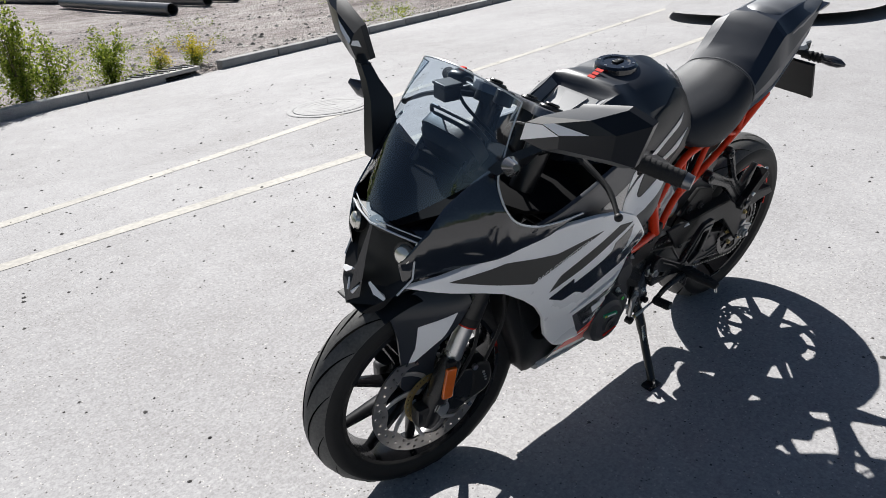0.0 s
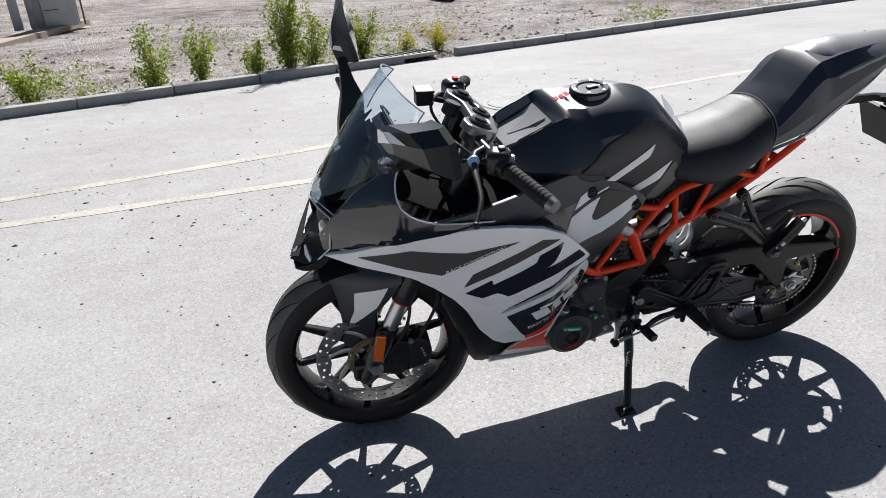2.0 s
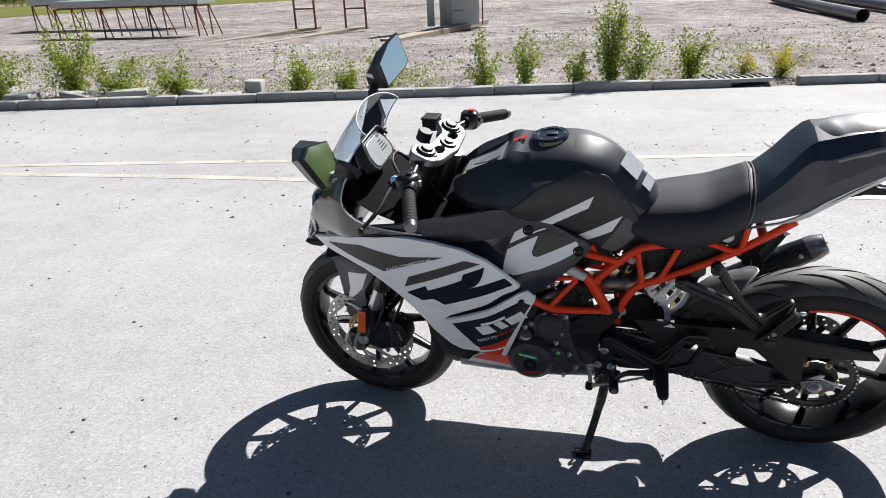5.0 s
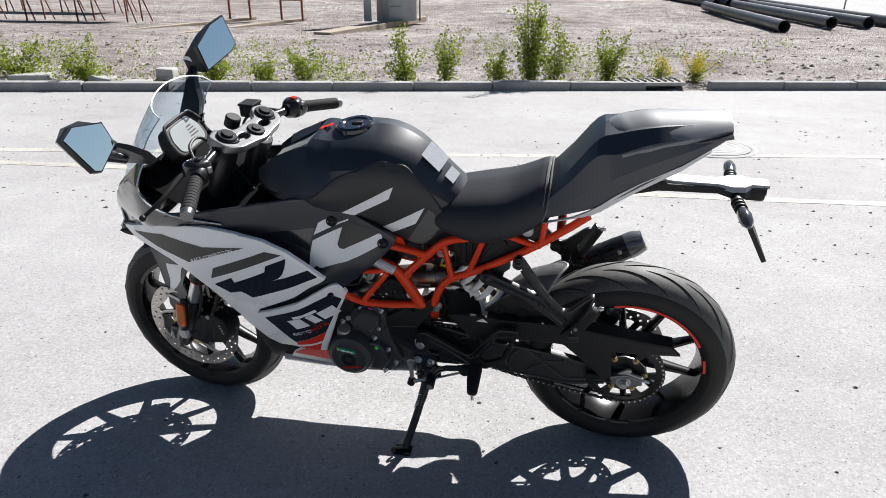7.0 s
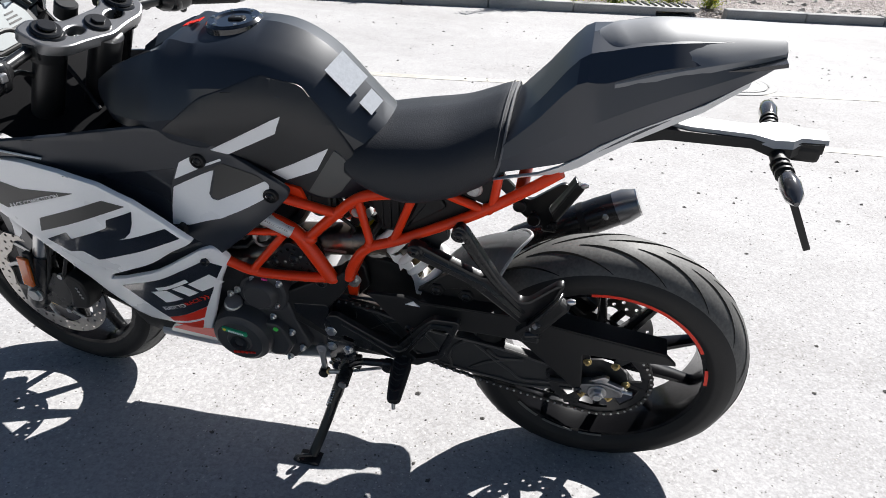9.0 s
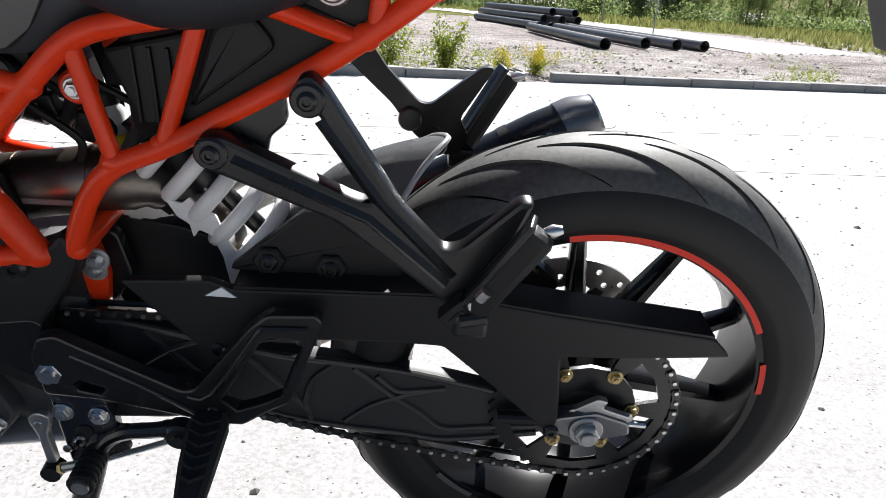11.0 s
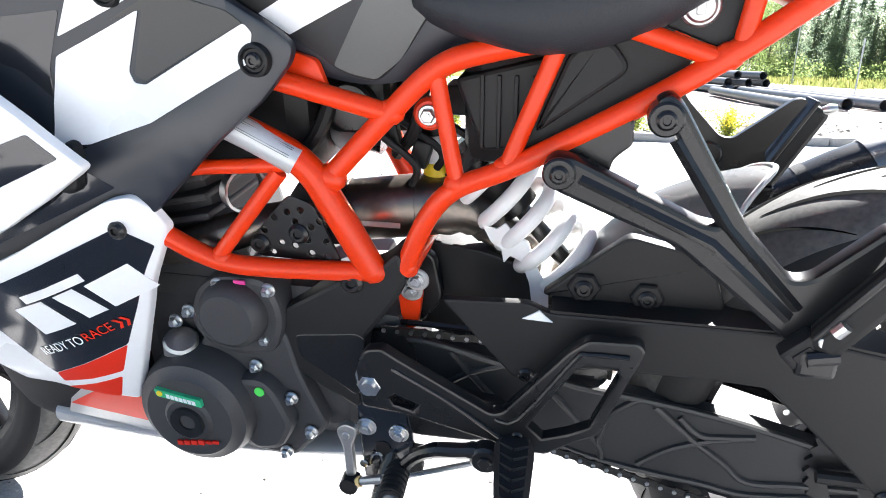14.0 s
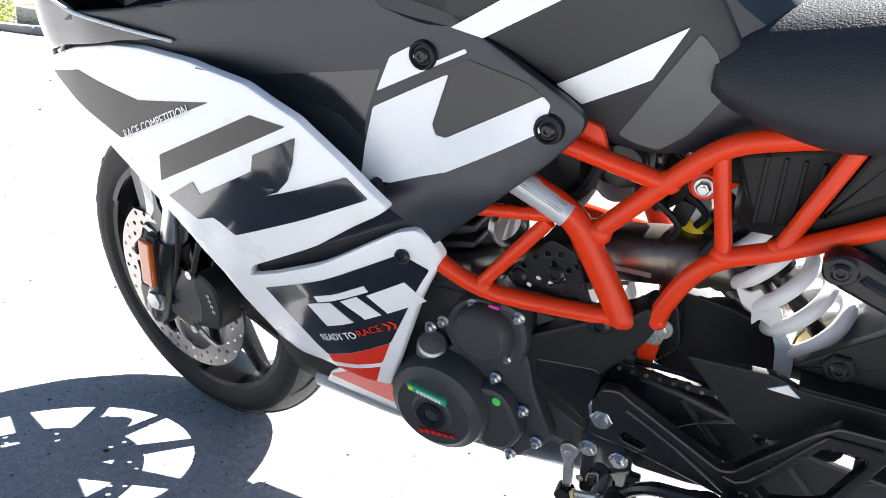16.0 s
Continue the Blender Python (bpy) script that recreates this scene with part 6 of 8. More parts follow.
# passenger foot-rest brackets, one each side
for flip in (1, -1):
    yy = -flip * (0.135 if flip > 0 else 0.155)
    yi = -flip * (0.118 if flip > 0 else 0.142)
    shape = [(0.945, 0.645), (0.962, 0.643), (1.075, 0.590), (1.092, 0.588), (1.023, 0.695), (1.036, 0.702), (1.048, 0.692), (1.115, 0.585), (1.155, 0.542), (1.172, 0.545), (1.222, 0.597), (1.236, 0.596), (1.190, 0.468), (1.178, 0.466), (1.158, 0.484), (1.055, 0.566), (0.948, 0.610), (0.936, 0.620), (0.935, 0.635)] if flip > 0 else [(1.012, 0.690), (1.036, 0.704), (1.085, 0.632), (1.126, 0.590), (1.141, 0.588), (1.202, 0.639), (1.217, 0.638), (1.178, 0.572), (1.192, 0.548), (1.180, 0.523), (1.157, 0.523), (1.122, 0.548), (1.092, 0.588), (1.036, 0.640)]
    lift = 0.0 if flip > 0 else 0.040
    br = part("footrest_bracket", plate(shape, yy, yi, 0.008, 0.005), MAT["dark_metal"], bike, "black cast passenger footrest bracket")
    for x, z in ((0.950, 0.628), (1.034, 0.680)) if flip > 0 else ((1.116, 0.569), (1.150, 0.537)):
        part("bracket_boss", disc((x, yy, z), 0.0150, flip * 0.02, -flip * 0.003, 24, 0.002), MAT["dark_metal"], br)
        button(x, yy - flip * 0.003, z, 0.0085, br) if flip > 0 else None
    if flip > 0:
        part("bracket_rib", loft([[(x + dx * w, yy + (0.002 if dx else -0.004), z + dz * w) for dx, dz in ((-0.5, -0.87), (0, 0), (0.5, 0.87))] for x, z, w in ((0.968, 0.6245, 0.007), (1.085, 0.572, 0.008), (1.160, 0.505, 0.009))]), MAT["dark_metal"], br, sharp=0.2)
        part("bracket_rib", loft([[(x + dx * w, yy + (0.002 if dx else -0.004), z + dz * w) for dx, dz in ((-0.85, -0.5), (0, 0), (0.85, 0.5))] for x, z, w in ((1.044, 0.663, 0.006), (1.096, 0.588, 0.007), (1.165, 0.515, 0.008))]), MAT["dark_metal"], br, sharp=0.2)
        part("peg_clevis", join(box((1.176, yy - 0.010, 0.478), (0.034, 0.020, 0.034), 0.004, rot=Matrix.Rotation(0.75, 3, "Y")), box((1.176, yy - 0.0205, 0.478), (0.018, 0.002, 0.018), 0.001, rot=Matrix.Rotation(0.75, 3, "Y"))), MAT["plastic"], br)
        part("clevis_pin", disc((1.186, yy - 0.020, 0.497), 0.006, 0, -0.004, 12, 0.001), MAT["steel"], br)
    pa, pb = Vector((1.185, yy - flip * 0.012, 0.485 + lift)), Vector((1.240, yy - flip * 0.026, 0.582 + lift))
    peg = part("passenger_peg", box((pa + pb) / 2, (0.024, 0.030, (pb - pa).length), 0.008, 2, rot=(pb - pa).to_track_quat("Z", "Y").to_matrix()), MAT["plastic"], br, "folded rubber passenger footrest")
    turn = (pb - pa).to_track_quat("Z", "Y").to_matrix()
    part("peg_lip", box(pa.lerp(pb, 0.55) + turn @ Vector((0, 0.012, 0)), (0.027, 0.006, (pb - pa).length * 0.96), 0.002, 2, rot=turn), MAT["dark_metal"], peg)
    part("peg_pivot", join(tube([(1.175, yy - flip * 0.02, 0.478 + lift), (1.20, yy - flip * 0.02, 0.484 + lift)], 0.008, 10), box((1.185, yy - flip * 0.01, 0.472 + lift), (0.035, 0.025, 0.028), 0.005)), MAT["dark_metal"], br)
    part("peg_end", tube([(1.242, yy - flip * 0.02, 0.578 + lift), (1.250, yy - flip * 0.02, 0.580 + lift), (1.258, yy - flip * 0.02, 0.582 + lift)], [0.0045, 0.0068, 0.004], 12), MAT["steel"], br)
    part("peg_spring", tube([(1.19, yy - flip * 0.028, 0.510 + lift), (1.196, yy - flip * 0.03, 0.520 + lift)], 0.006, 10), MAT["steel"], br)

part("lower_bracket", plate([(0.79, 0.365), (0.90, 0.355), (0.935, 0.318), (0.87, 0.300), (0.80, 0.298)], -0.118, -0.100, 0.01, 0.003), MAT["dark_metal"], bike)
# rider foot controls, left
hp = part("heel_plate", plate([(0.749, 0.401), (0.760, 0.424), (0.779, 0.428), (0.795, 0.418), (0.895, 0.362), (0.907, 0.365), (0.970, 0.448), (0.988, 0.464), (1.036, 0.466), (1.043, 0.458), (1.006, 0.350), (0.984, 0.338), (0.954, 0.316), (0.917, 0.318), (0.890, 0.326), (0.808, 0.345), (0.753, 0.350)], -0.142, -0.128, 0.006, 0.003,
     holes=[[(0.935, 0.352), (0.980, 0.430), (0.990, 0.436), (1.017, 0.434), (1.020, 0.426), (0.996, 0.360), (0.975, 0.348), (0.950, 0.338)], [(0.785, 0.366), (0.792, 0.371), (0.817, 0.361), (0.811, 0.353), (0.790, 0.358)]]), MAT["dark_metal"], bike, "black cast heel guard and footrest hanger")
part("guard_rib", tube([(0.900, -0.142, 0.356), (0.925, -0.143, 0.360), (0.976, -0.143, 0.440), (0.988, -0.143, 0.449), (1.028, -0.143, 0.450)], 0.0028, 8, 3), MAT["dark_metal"], hp)
part("guard_rib", tube([(0.790, -0.142, 0.405), (0.850, -0.143, 0.372), (0.905, -0.143, 0.334), (0.925, -0.142, 0.322)], 0.0026, 8, 3), MAT["dark_metal"], hp)
button(0.924, -0.142, 0.337, 0.006, hp)
for x, z in ((0.744, 0.292), (0.783, 0.288)):
    bolt("hanger_bolt", x, -0.106, z, 0.0090, 0.008, MAT["steel"], hp)
part("hanger_plate", plate([(0.733, 0.365), (0.745, 0.378), (0.806, 0.370), (0.800, 0.298), (0.800, 0.240), (0.792, 0.222), (0.737, 0.208), (0.733, 0.30)], -0.106, -0.094, 0.008, 0.002), MAT["gloss_black"], hp)
part("plate_screw", disc((0.737, -0.106, 0.234), 0.0055, 0, -0.003, 12, 0.001), MAT["steel"], hp)
part("plate_recess", disc((0.762, -0.106, 0.262), 0.010, 0, -0.002, 16, 0.001), MAT["plastic"], hp)
part("return_spring", tube([(0.747, -0.109, 0.237), (0.749, -0.110, 0.250), (0.755, -0.111, 0.256), (0.761, -0.110, 0.251), (0.762, -0.109, 0.220)], 0.0020, 6, 5), MAT["steel"], hp)
part("side_switch", join(disc((0.803, -0.104, 0.246), 0.010, 0, -0.012, 16, 0.002), box((0.803, -0.102, 0.262), (0.018, 0.012, 0.014), 0.003)), MAT["plastic"], hp)
fp = part("footrest", loft([[(x + w * u, y, z + h * v) for u, v in ((-1, -0.4), (-0.7, -1), (0.7, -1), (1, -0.4), (1, 0.5), (0.7, 1), (-0.7, 1), (-1, 0.5))] for x, y, z, w, h in ((0.922, -0.145, 0.328, 0.018, 0.010), (0.923, -0.160, 0.330, 0.021, 0.012), (0.927, -0.215, 0.329, 0.0175, 0.011), (0.930, -0.250, 0.327, 0.014, 0.009), (0.930, -0.256, 0.327, 0.010, 0.006))]), MAT["grip"], bike, "black ribbed rubber footrest", sharp=0.5)
for k in range(6):
    for side in (-1, 1):
        y = -0.168 - 0.014 * k
        part("rubber_rib", tube([(0.9235 + 0.0009 * k, y, 0.3415 - 0.0005 * k), (0.9235 + 0.0009 * k + side * (0.015 - 0.0009 * k), y + 0.008, 0.3405 - 0.0005 * k)], 0.0026, 6), MAT["grip"], fp)
part("footrest_joint", join(box((0.921, -0.142, 0.322), (0.034, 0.024, 0.030), 0.005), tube([(0.912, -0.158, 0.322), (0.912, -0.160, 0.286)], [0.009, 0.007], 12)), MAT["dark_metal"], fp)
part("feeler", tube([(0.930, -0.252, 0.322), (0.931, -0.256, 0.306)], 0.0042, 8), MAT["steel"], fp)
sl = part("gear_lever", tube([(0.893, -0.156, 0.317), (0.882, -0.156, 0.322), (0.862, -0.157, 0.320), (0.839, -0.156, 0.316), (0.818, -0.152, 0.302), (0.803, -0.149, 0.284), (0.793, -0.147, 0.272)], [0.012, 0.010, 0.0085, 0.0085, 0.008, 0.0075, 0.007], 10, 4), MAT["dark_metal"], bike, "black gear lever with rubber toe piece")
part("lever_boss", join(disc((0.893, -0.150, 0.317), 0.0165, 0.004, -0.016, 24, 0.003), disc((0.893, -0.166, 0.317), 0.0075, 0, -0.003, 6, 0.001)), MAT["dark_metal"], sl)
tp = part("toe_piece", tube([(0.793, -0.143, 0.272), (0.797, -0.196, 0.276)], 0.0118, 14), MAT["grip"], sl)
for k in range(6):
    part("toe_rib", moved(revolve([(0.011, -0.002), (0.0142, -0.002), (0.0142, 0.002), (0.011, 0.002)], 14), Matrix.Translation((0.7935 + 0.0006 * k, -0.152 - 0.0080 * k, 0.2727 + 0.0006 * k))), MAT["grip"], sl)
part("toe_end", disc((0.798, -0.196, 0.276), 0.0088, 0, -0.003, 14), MAT["alloy"], sl)
part("link_rod", tube([(0.722, -0.122, 0.214), (0.800, -0.135, 0.252), (0.885, -0.148, 0.300)], 0.0036, 8), MAT["steel"], sl)
part("rod_sleeve", tube([(0.740, -0.125, 0.223), (0.768, -0.130, 0.2365)], 0.0058, 10), MAT["alloy"], sl)
part("rod_nut", tube([(0.734, -0.124, 0.220), (0.739, -0.125, 0.2225)], 0.0068, 6), MAT["gold"], sl)
part("rod_end", tube([(0.722, -0.110, 0.212), (0.722, -0.128, 0.212)], [0.0125, 0.0115], 14), MAT["plastic"], sl)
part("shift_arm", plate([(0.712, 0.296), (0.722, 0.303), (0.734, 0.299), (0.736, 0.290), (0.729, 0.272), (0.730, 0.225), (0.718, 0.222), (0.717, 0.268), (0.711, 0.288)], -0.121, -0.113, 0.004, 0.002), MAT["alloy"], sl, "bare alloy shift arm")
part("arm_screw", disc((0.723, -0.121, 0.287), 0.005, 0, -0.003, 12, 0.001), MAT["steel"], sl)
ks = part("side_stand", tube([(0.772, -0.078, 0.268), (0.767, -0.122, 0.212), (0.746, -0.182, 0.128), (0.722, -0.240, 0.055)], [0.017, 0.0145, 0.012, 0.012], 12, 5), MAT["dark_metal"], bike, "black steel side stand holding the bike up")
part("stand_foot", plate([(0.690, 0.052), (0.735, 0.055), (0.745, 0.050), (0.735, 0.042), (0.69, 0.040)], -0.262, -0.228, 0.004, 0.001), MAT["dark_metal"], ks)
part("stand_loop", tube([(0.722, -0.245, 0.062), (0.698, -0.262, 0.075), (0.69, -0.268, 0.068), (0.695, -0.262, 0.055)], 0.004, 8, 4), MAT["dark_metal"], ks)
part("stand_spring", tube([(0.756 - 0.0003 * k + 0.006 * math.cos(1.05 * k), -0.150 - 0.0006 * k, 0.190 - 0.0009 * k + 0.006 * math.sin(1.05 * k)) for k in range(36)], 0.0016, 5), MAT["steel"], ks)
part("stand_mount", box((0.768, -0.070, 0.285), (0.05, 0.04, 0.05), 0.008), MAT["dark_metal"], ks)

# belly pan
belly = part("belly_pan", body([(0.318, [(0, 0.226), (0.07, 0.227), (0.108, 0.232), (0.117, 0.250), (0.10, 0.262), (0, 0.263)]), (0.44, [(0, 0.208), (0.06, 0.209), (0.096, 0.217), (0.119, 0.240), (0.10, 0.248), (0, 0.25)]),
     (0.60, [(0, 0.209), (0.06, 0.210), (0.088, 0.216), (0.110, 0.232), (0.095, 0.238), (0, 0.24)]), (0.735, [(0, 0.216), (0.05, 0.217), (0.08, 0.220), (0.085, 0.230), (0.075, 0.235), (0, 0.236)])]), MAT["belly"], bike, "pale silver belly pan fading to red")
part("belly_flash", sheet([(0.345, 0.262), (0.44, 0.247), (0.53, 0.243), (0.490, 0.320), (0.474, 0.322), (0.452, 0.334), (0.41, 0.335), (0.365, 0.295)], lambda x, z: 0.116 + 0.35 * max(z - 0.25, 0), 0.004, 0.004, 0.02), MAT["belly"], belly)
part("belly_stripe", sheet([(0.36, 0.285), (0.50, 0.262), (0.490, 0.318), (0.474, 0.320), (0.452, 0.330), (0.42, 0.325)], lambda x, z: 0.116 + 0.35 * max(z - 0.25, 0), 0.0008, 0.004, 0.02, 0.001), MAT["red_paint"], belly, "red stripe")
part("lower_duct", body([(0.18, [(0, 0.46), (0.08, 0.465), (0.11, 0.49), (0.11, 0.56), (0.09, 0.57), (0, 0.57)]), (0.235, [(0, 0.33), (0.08, 0.335), (0.112, 0.36), (0.12, 0.46), (0.10, 0.47), (0, 0.47)]), (0.275, [(0, 0.240), (0.08, 0.244), (0.108, 0.256), (0.125, 0.36), (0.11, 0.38), (0, 0.38)]), (0.36, [(0, 0.235), (0.08, 0.238), (0.106, 0.25), (0.122, 0.33), (0.10, 0.345), (0, 0.345)]), (0.50, [(0, 0.235), (0.07, 0.238), (0.096, 0.25), (0.11, 0.30), (0.10, 0.31), (0, 0.31)])]), MAT["plastic"], bike)


# ---- bodywork ----
def w_side(x, z):
    return smooth_curve(x, SIDE_X) - interp(z, SIDE_Z)


SIDE_X = [(-0.13, 0.085), (-0.11, 0.104), (-0.05, 0.148), (0.05, 0.188), (0.14, 0.208), (0.25, 0.222), (0.33, 0.231), (0.435, 0.234), (0.53, 0.214), (0.60, 0.185)]
SIDE_Z = [(0.31, 0.080), (0.36, 0.066), (0.46, 0.040), (0.50, 0.026), (0.56, 0.012), (0.64, 0.0)]
UP_X = [(-0.05, 0.17), (0.0, 0.2), (0.1, 0.222), (0.2, 0.218), (0.3, 0.207), (0.45, 0.178), (0.55, 0.152), (0.7, 0.150), (0.75, 0.14)]
UP_Z = [(0.50, 0.014), (0.65, 0.0)]


def smooth_curve(x, table):
    """Through the table with rounded bends."""
    return (interp(x - 0.02, table) + 2 * interp(x, table) + interp(x + 0.02, table)) / 4


def w_up(x, z):
    ridge = 0.515 + 0.5 * (x - 0.324)
    swell = 0.022 * smooth_interp(x, [(0.34, 0.0), (0.50, 1.0)]) * smooth_interp(x, [(0.62, 1.0), (0.70, 0.0)])
    free = smooth_curve(x, UP_X) - interp(z, UP_Z) + swell * (1 if z < ridge else math.exp(-((z - ridge) / 0.05) ** 2))
    tucked = min(free, w_side(x, z) - 0.012)
    k = smooth_interp(z, [(0.762, 1.0), (0.785, 0.0)]) * smooth_interp(x, [(0.40, 1.0), (0.47, 0.0)])
    return free + (tucked - free) * k


def both(name, make, material, parent, label=""):
    """The left panel and its mirror image on the right."""
    a = part(name, make(), material, parent, label)
    part(name, mirrored(make()), material, parent, label)
    return a


WHITE_TOP = [(-0.118, 0.684), (-0.02, 0.724), (0.08, 0.752), (0.167, 0.766), (0.225, 0.770), (0.308, 0.766), (0.386, 0.752), (0.445, 0.724), (0.490, 0.681), (0.535, 0.633), (0.524, 0.624), (0.444, 0.572), (0.325, 0.506),
             (0.312, 0.492), (0.305, 0.480), (0.350, 0.500), (0.437, 0.542), (0.500, 0.577), (0.528, 0.592), (0.546, 0.594), (0.560, 0.578), (0.568, 0.555), (0.535, 0.483), (0.474, 0.318), (0.452, 0.330), (0.380, 0.342), (0.340, 0.342), (0.306, 0.362),
             (0.260, 0.420), (0.215, 0.510), (0.178, 0.560), (0.130, 0.604), (0.075, 0.642), (0.03, 0.656)]


def w_white(x, z):
    return w_side(x, z) - 0.25 * max(x - 0.45, 0) * smooth_interp(z, [(0.592, 1.0), (0.62, 0.0)])


fairing = both("side_fairing", lambda: sheet(WHITE_TOP, w_white, 0.012, 0.006, 0.02, 0, 0.0025), MAT["white_paint"], bike, "white side fairing with black and grey graphics")
DECALS = [
    ("graphic", "grey_paint", [(-0.045, 0.698), (0.070, 0.722), (0.200, 0.706), (0.330, 0.725), (0.143, 0.648)]),
    ("graphic", "grey_paint", [(0.218, 0.642), (0.387, 0.720), (0.433, 0.714), (0.199, 0.601)]),
    ("graphic", "gloss_black", [(0.203, 0.580), (0.267, 0.617), (0.272, 0.600), (0.376, 0.655), (0.382, 0.675), (0.443, 0.704), (0.436, 0.675), (0.426, 0.653), (0.410, 0.637), (0.389, 0.627), (0.494, 0.666), (0.516, 0.643), (0.316, 0.553), (0.300, 0.563), (0.284, 0.570), (0.249, 0.557)]),
    ("graphic", "gloss_black", [(0.325, 0.466), (0.523, 0.560), (0.533, 0.558), (0.553, 0.536), (0.540, 0.512), (0.491, 0.409), (0.394, 0.364), (0.380, 0.380)]),
    ("graphic", "red_paint", [(0.395, 0.3635), (0.490, 0.4075), (0.474, 0.369), (0.398, 0.350)]),
    ("graphic", "red_paint", [(0.400, 0.3405), (0.470, 0.360), (0.459, 0.328), (0.43, 0.337)]),
]
for nm, m, pts in DECALS:
    both(nm, lambda: sheet(pts, w_white, 0.0008, 0.003, 0.02, 0.0009), MAT[m], fairing)


def on_side(bm, x, z, surf, turn, lift):
    """Lays flat letters or bars on the curved side, turned in its plane."""
    moved(bm, Matrix.Rotation(-turn, 4, "Y"))
    for v in bm.verts:
        v.co.x += x
        v.co.z += z
        v.co.y = -(surf(v.co.x, v.co.z) + lift) + v.co.y * 0.3
    return bm


part("lettering", on_side(moved(text_mesh("RACE COMPETITION", 0.0185, 0.25), Matrix.Diagonal((0.88, 1, 0.86, 1))), 0.222, 0.682, w_white, math.atan2(0.065, 0.16), 0.0019), MAT["white_paint"], fairing, "white lettering")
part("lettering", on_side(moved(text_mesh("READY TO", 0.0170, 0.1), Matrix.Diagonal((0.78, 1, 1, 1))), 0.4245, 0.4115, w_white, math.atan2(0.043, 0.1), 0.0019), MAT["white_paint"], fairing, "white lettering")
part("lettering", on_side(moved(text_mesh("RACE", 0.0170, 0.1), Matrix.Diagonal((0.80, 1, 1, 1))), 0.4705, 0.4315, w_white, math.atan2(0.043, 0.1), 0.0019), MAT["red_paint"], fairing, "red lettering")
for k in range(2):
    px, pz = 0.4935 + 0.0075 * k, 0.4410 + 0.003 * k
    part("chevron", on_side(plate([(-0.004, 0.007), (-0.0005, 0.007), (0.004, 0), (-0.0005, -0.007), (-0.004, -0.007), (0.0005, 0)], 0, 0.0006), px, pz, w_white, 0.4, 0.0019), MAT["red_paint"], fairing)
# the emblem: four plain white shapes in a row
E0, EU, EV = Vector((0.3935, 0.4625)), Vector((0.155, 0.066)), Vector((0.012, -0.037))
EMBLEM = [
    [(0.0, 0.0), (0.27, 0.0), (0.33, 1.0), (0.06, 1.0)],
    [(0.15, -0.32), (0.60, -0.32), (0.60, -0.06), (0.15, -0.06)],
    [(0.37, 0.0), (0.50, 0.0), (0.55, 1.0), (0.42, 1.0)],
    [(0.57, 0.06), (0.86, -0.02), (0.90, 0.95), (0.60, 1.0)],
]
for shape in EMBLEM:
    pts = [tuple(E0 + EU * u + EV * v) for u, v in shape]
    part("emblem_block", sheet(pts, w_white, 0.0006, 0.0, 0.02, 0.0018), MAT["white_paint"], fairing, "plain white emblem shape")
for x, z, surf in ((0.530, 0.560, w_white),):
    button(x, -surf(x, z) - 0.001, z, 0.0095, fairing)

UPPER = [(0.08, 0.770), (0.12, 0.800), (0.20, 0.808), (0.294, 0.823), (0.40, 0.838), (0.467, 0.847), (0.52, 0.838), (0.575, 0.821), (0.641, 0.783), (0.700, 0.748), (0.716, 0.733), (0.712, 0.718), (0.683, 0.684), (0.646, 0.652), (0.604, 0.612), (0.572, 0.582), (0.546, 0.560), (0.50, 0.538), (0.42, 0.506), (0.35, 0.490), (0.300, 0.482), (0.24, 0.52), (0.20, 0.60), (0.12, 0.66), (0.06, 0.70)]
upper = both("upper_fairing", lambda: sheet(UPPER, w_up, 0.010, 0.008, 0.022, -0.004, 0.003), MAT["black_paint"], bike, "matt black upper fairing with white and grey graphics")
UP_DECALS = [
    ("white_paint", [(0.499, 0.739), (0.515, 0.775), (0.536, 0.786), (0.541, 0.774), (0.556, 0.770), (0.594, 0.788), (0.596, 0.784)]),
    ("white_paint", [(0.494, 0.722), (0.576, 0.762), (0.566, 0.735), (0.557, 0.708), (0.562, 0.698), (0.574, 0.697), (0.675, 0.752), (0.682, 0.744), (0.676, 0.718), (0.58, 0.665), (0.515, 0.643), (0.478, 0.641), (0.483, 0.680)]),
    ("grey_paint", [(0.596, 0.778), (0.660, 0.762), (0.674, 0.752), (0.574, 0.700), (0.563, 0.705), (0.568, 0.725), (0.580, 0.762), (0.545, 0.752)]),
    ("gloss_black", [(0.36, 0.748), (0.505, 0.762), (0.486, 0.712), (0.480, 0.64), (0.53, 0.60), (0.38, 0.53), (0.34, 0.55), (0.44, 0.60), (0.52, 0.645), (0.46, 0.71)]),
]
for m, pts in UP_DECALS:
    both("graphic", lambda: sheet(pts, w_up, 0.0008, 0.003, 0.022, -0.0028 if m != "gloss_black" else -0.0034), MAT[m], upper)
for x, z in ((0.549, 0.778), (0.682, 0.721)):
    part("fastener_ring", moved(revolve([(0.0001, -0.002), (0.010, -0.002), (0.0115, -0.005), (0.014, -0.004), (0.0155, 0.002), (0.0001, 0.002)], 24, closed=False), Matrix.Translation((x, -w_up(x, z) + 0.003, z))), MAT["plastic"], upper)
    button(x, -w_up(x, z) + 0.0005, z, 0.0075, upper)
part("duct_lip", sheet([(0.482, 0.612), (0.486, 0.634), (0.496, 0.648), (0.506, 0.645), (0.509, 0.630), (0.503, 0.600), (0.49, 0.597)], lambda x, z: w_up(x, z) + 0.008, 0.014, 0.006, 0.022, 0, 0.004), MAT["plastic"], upper)

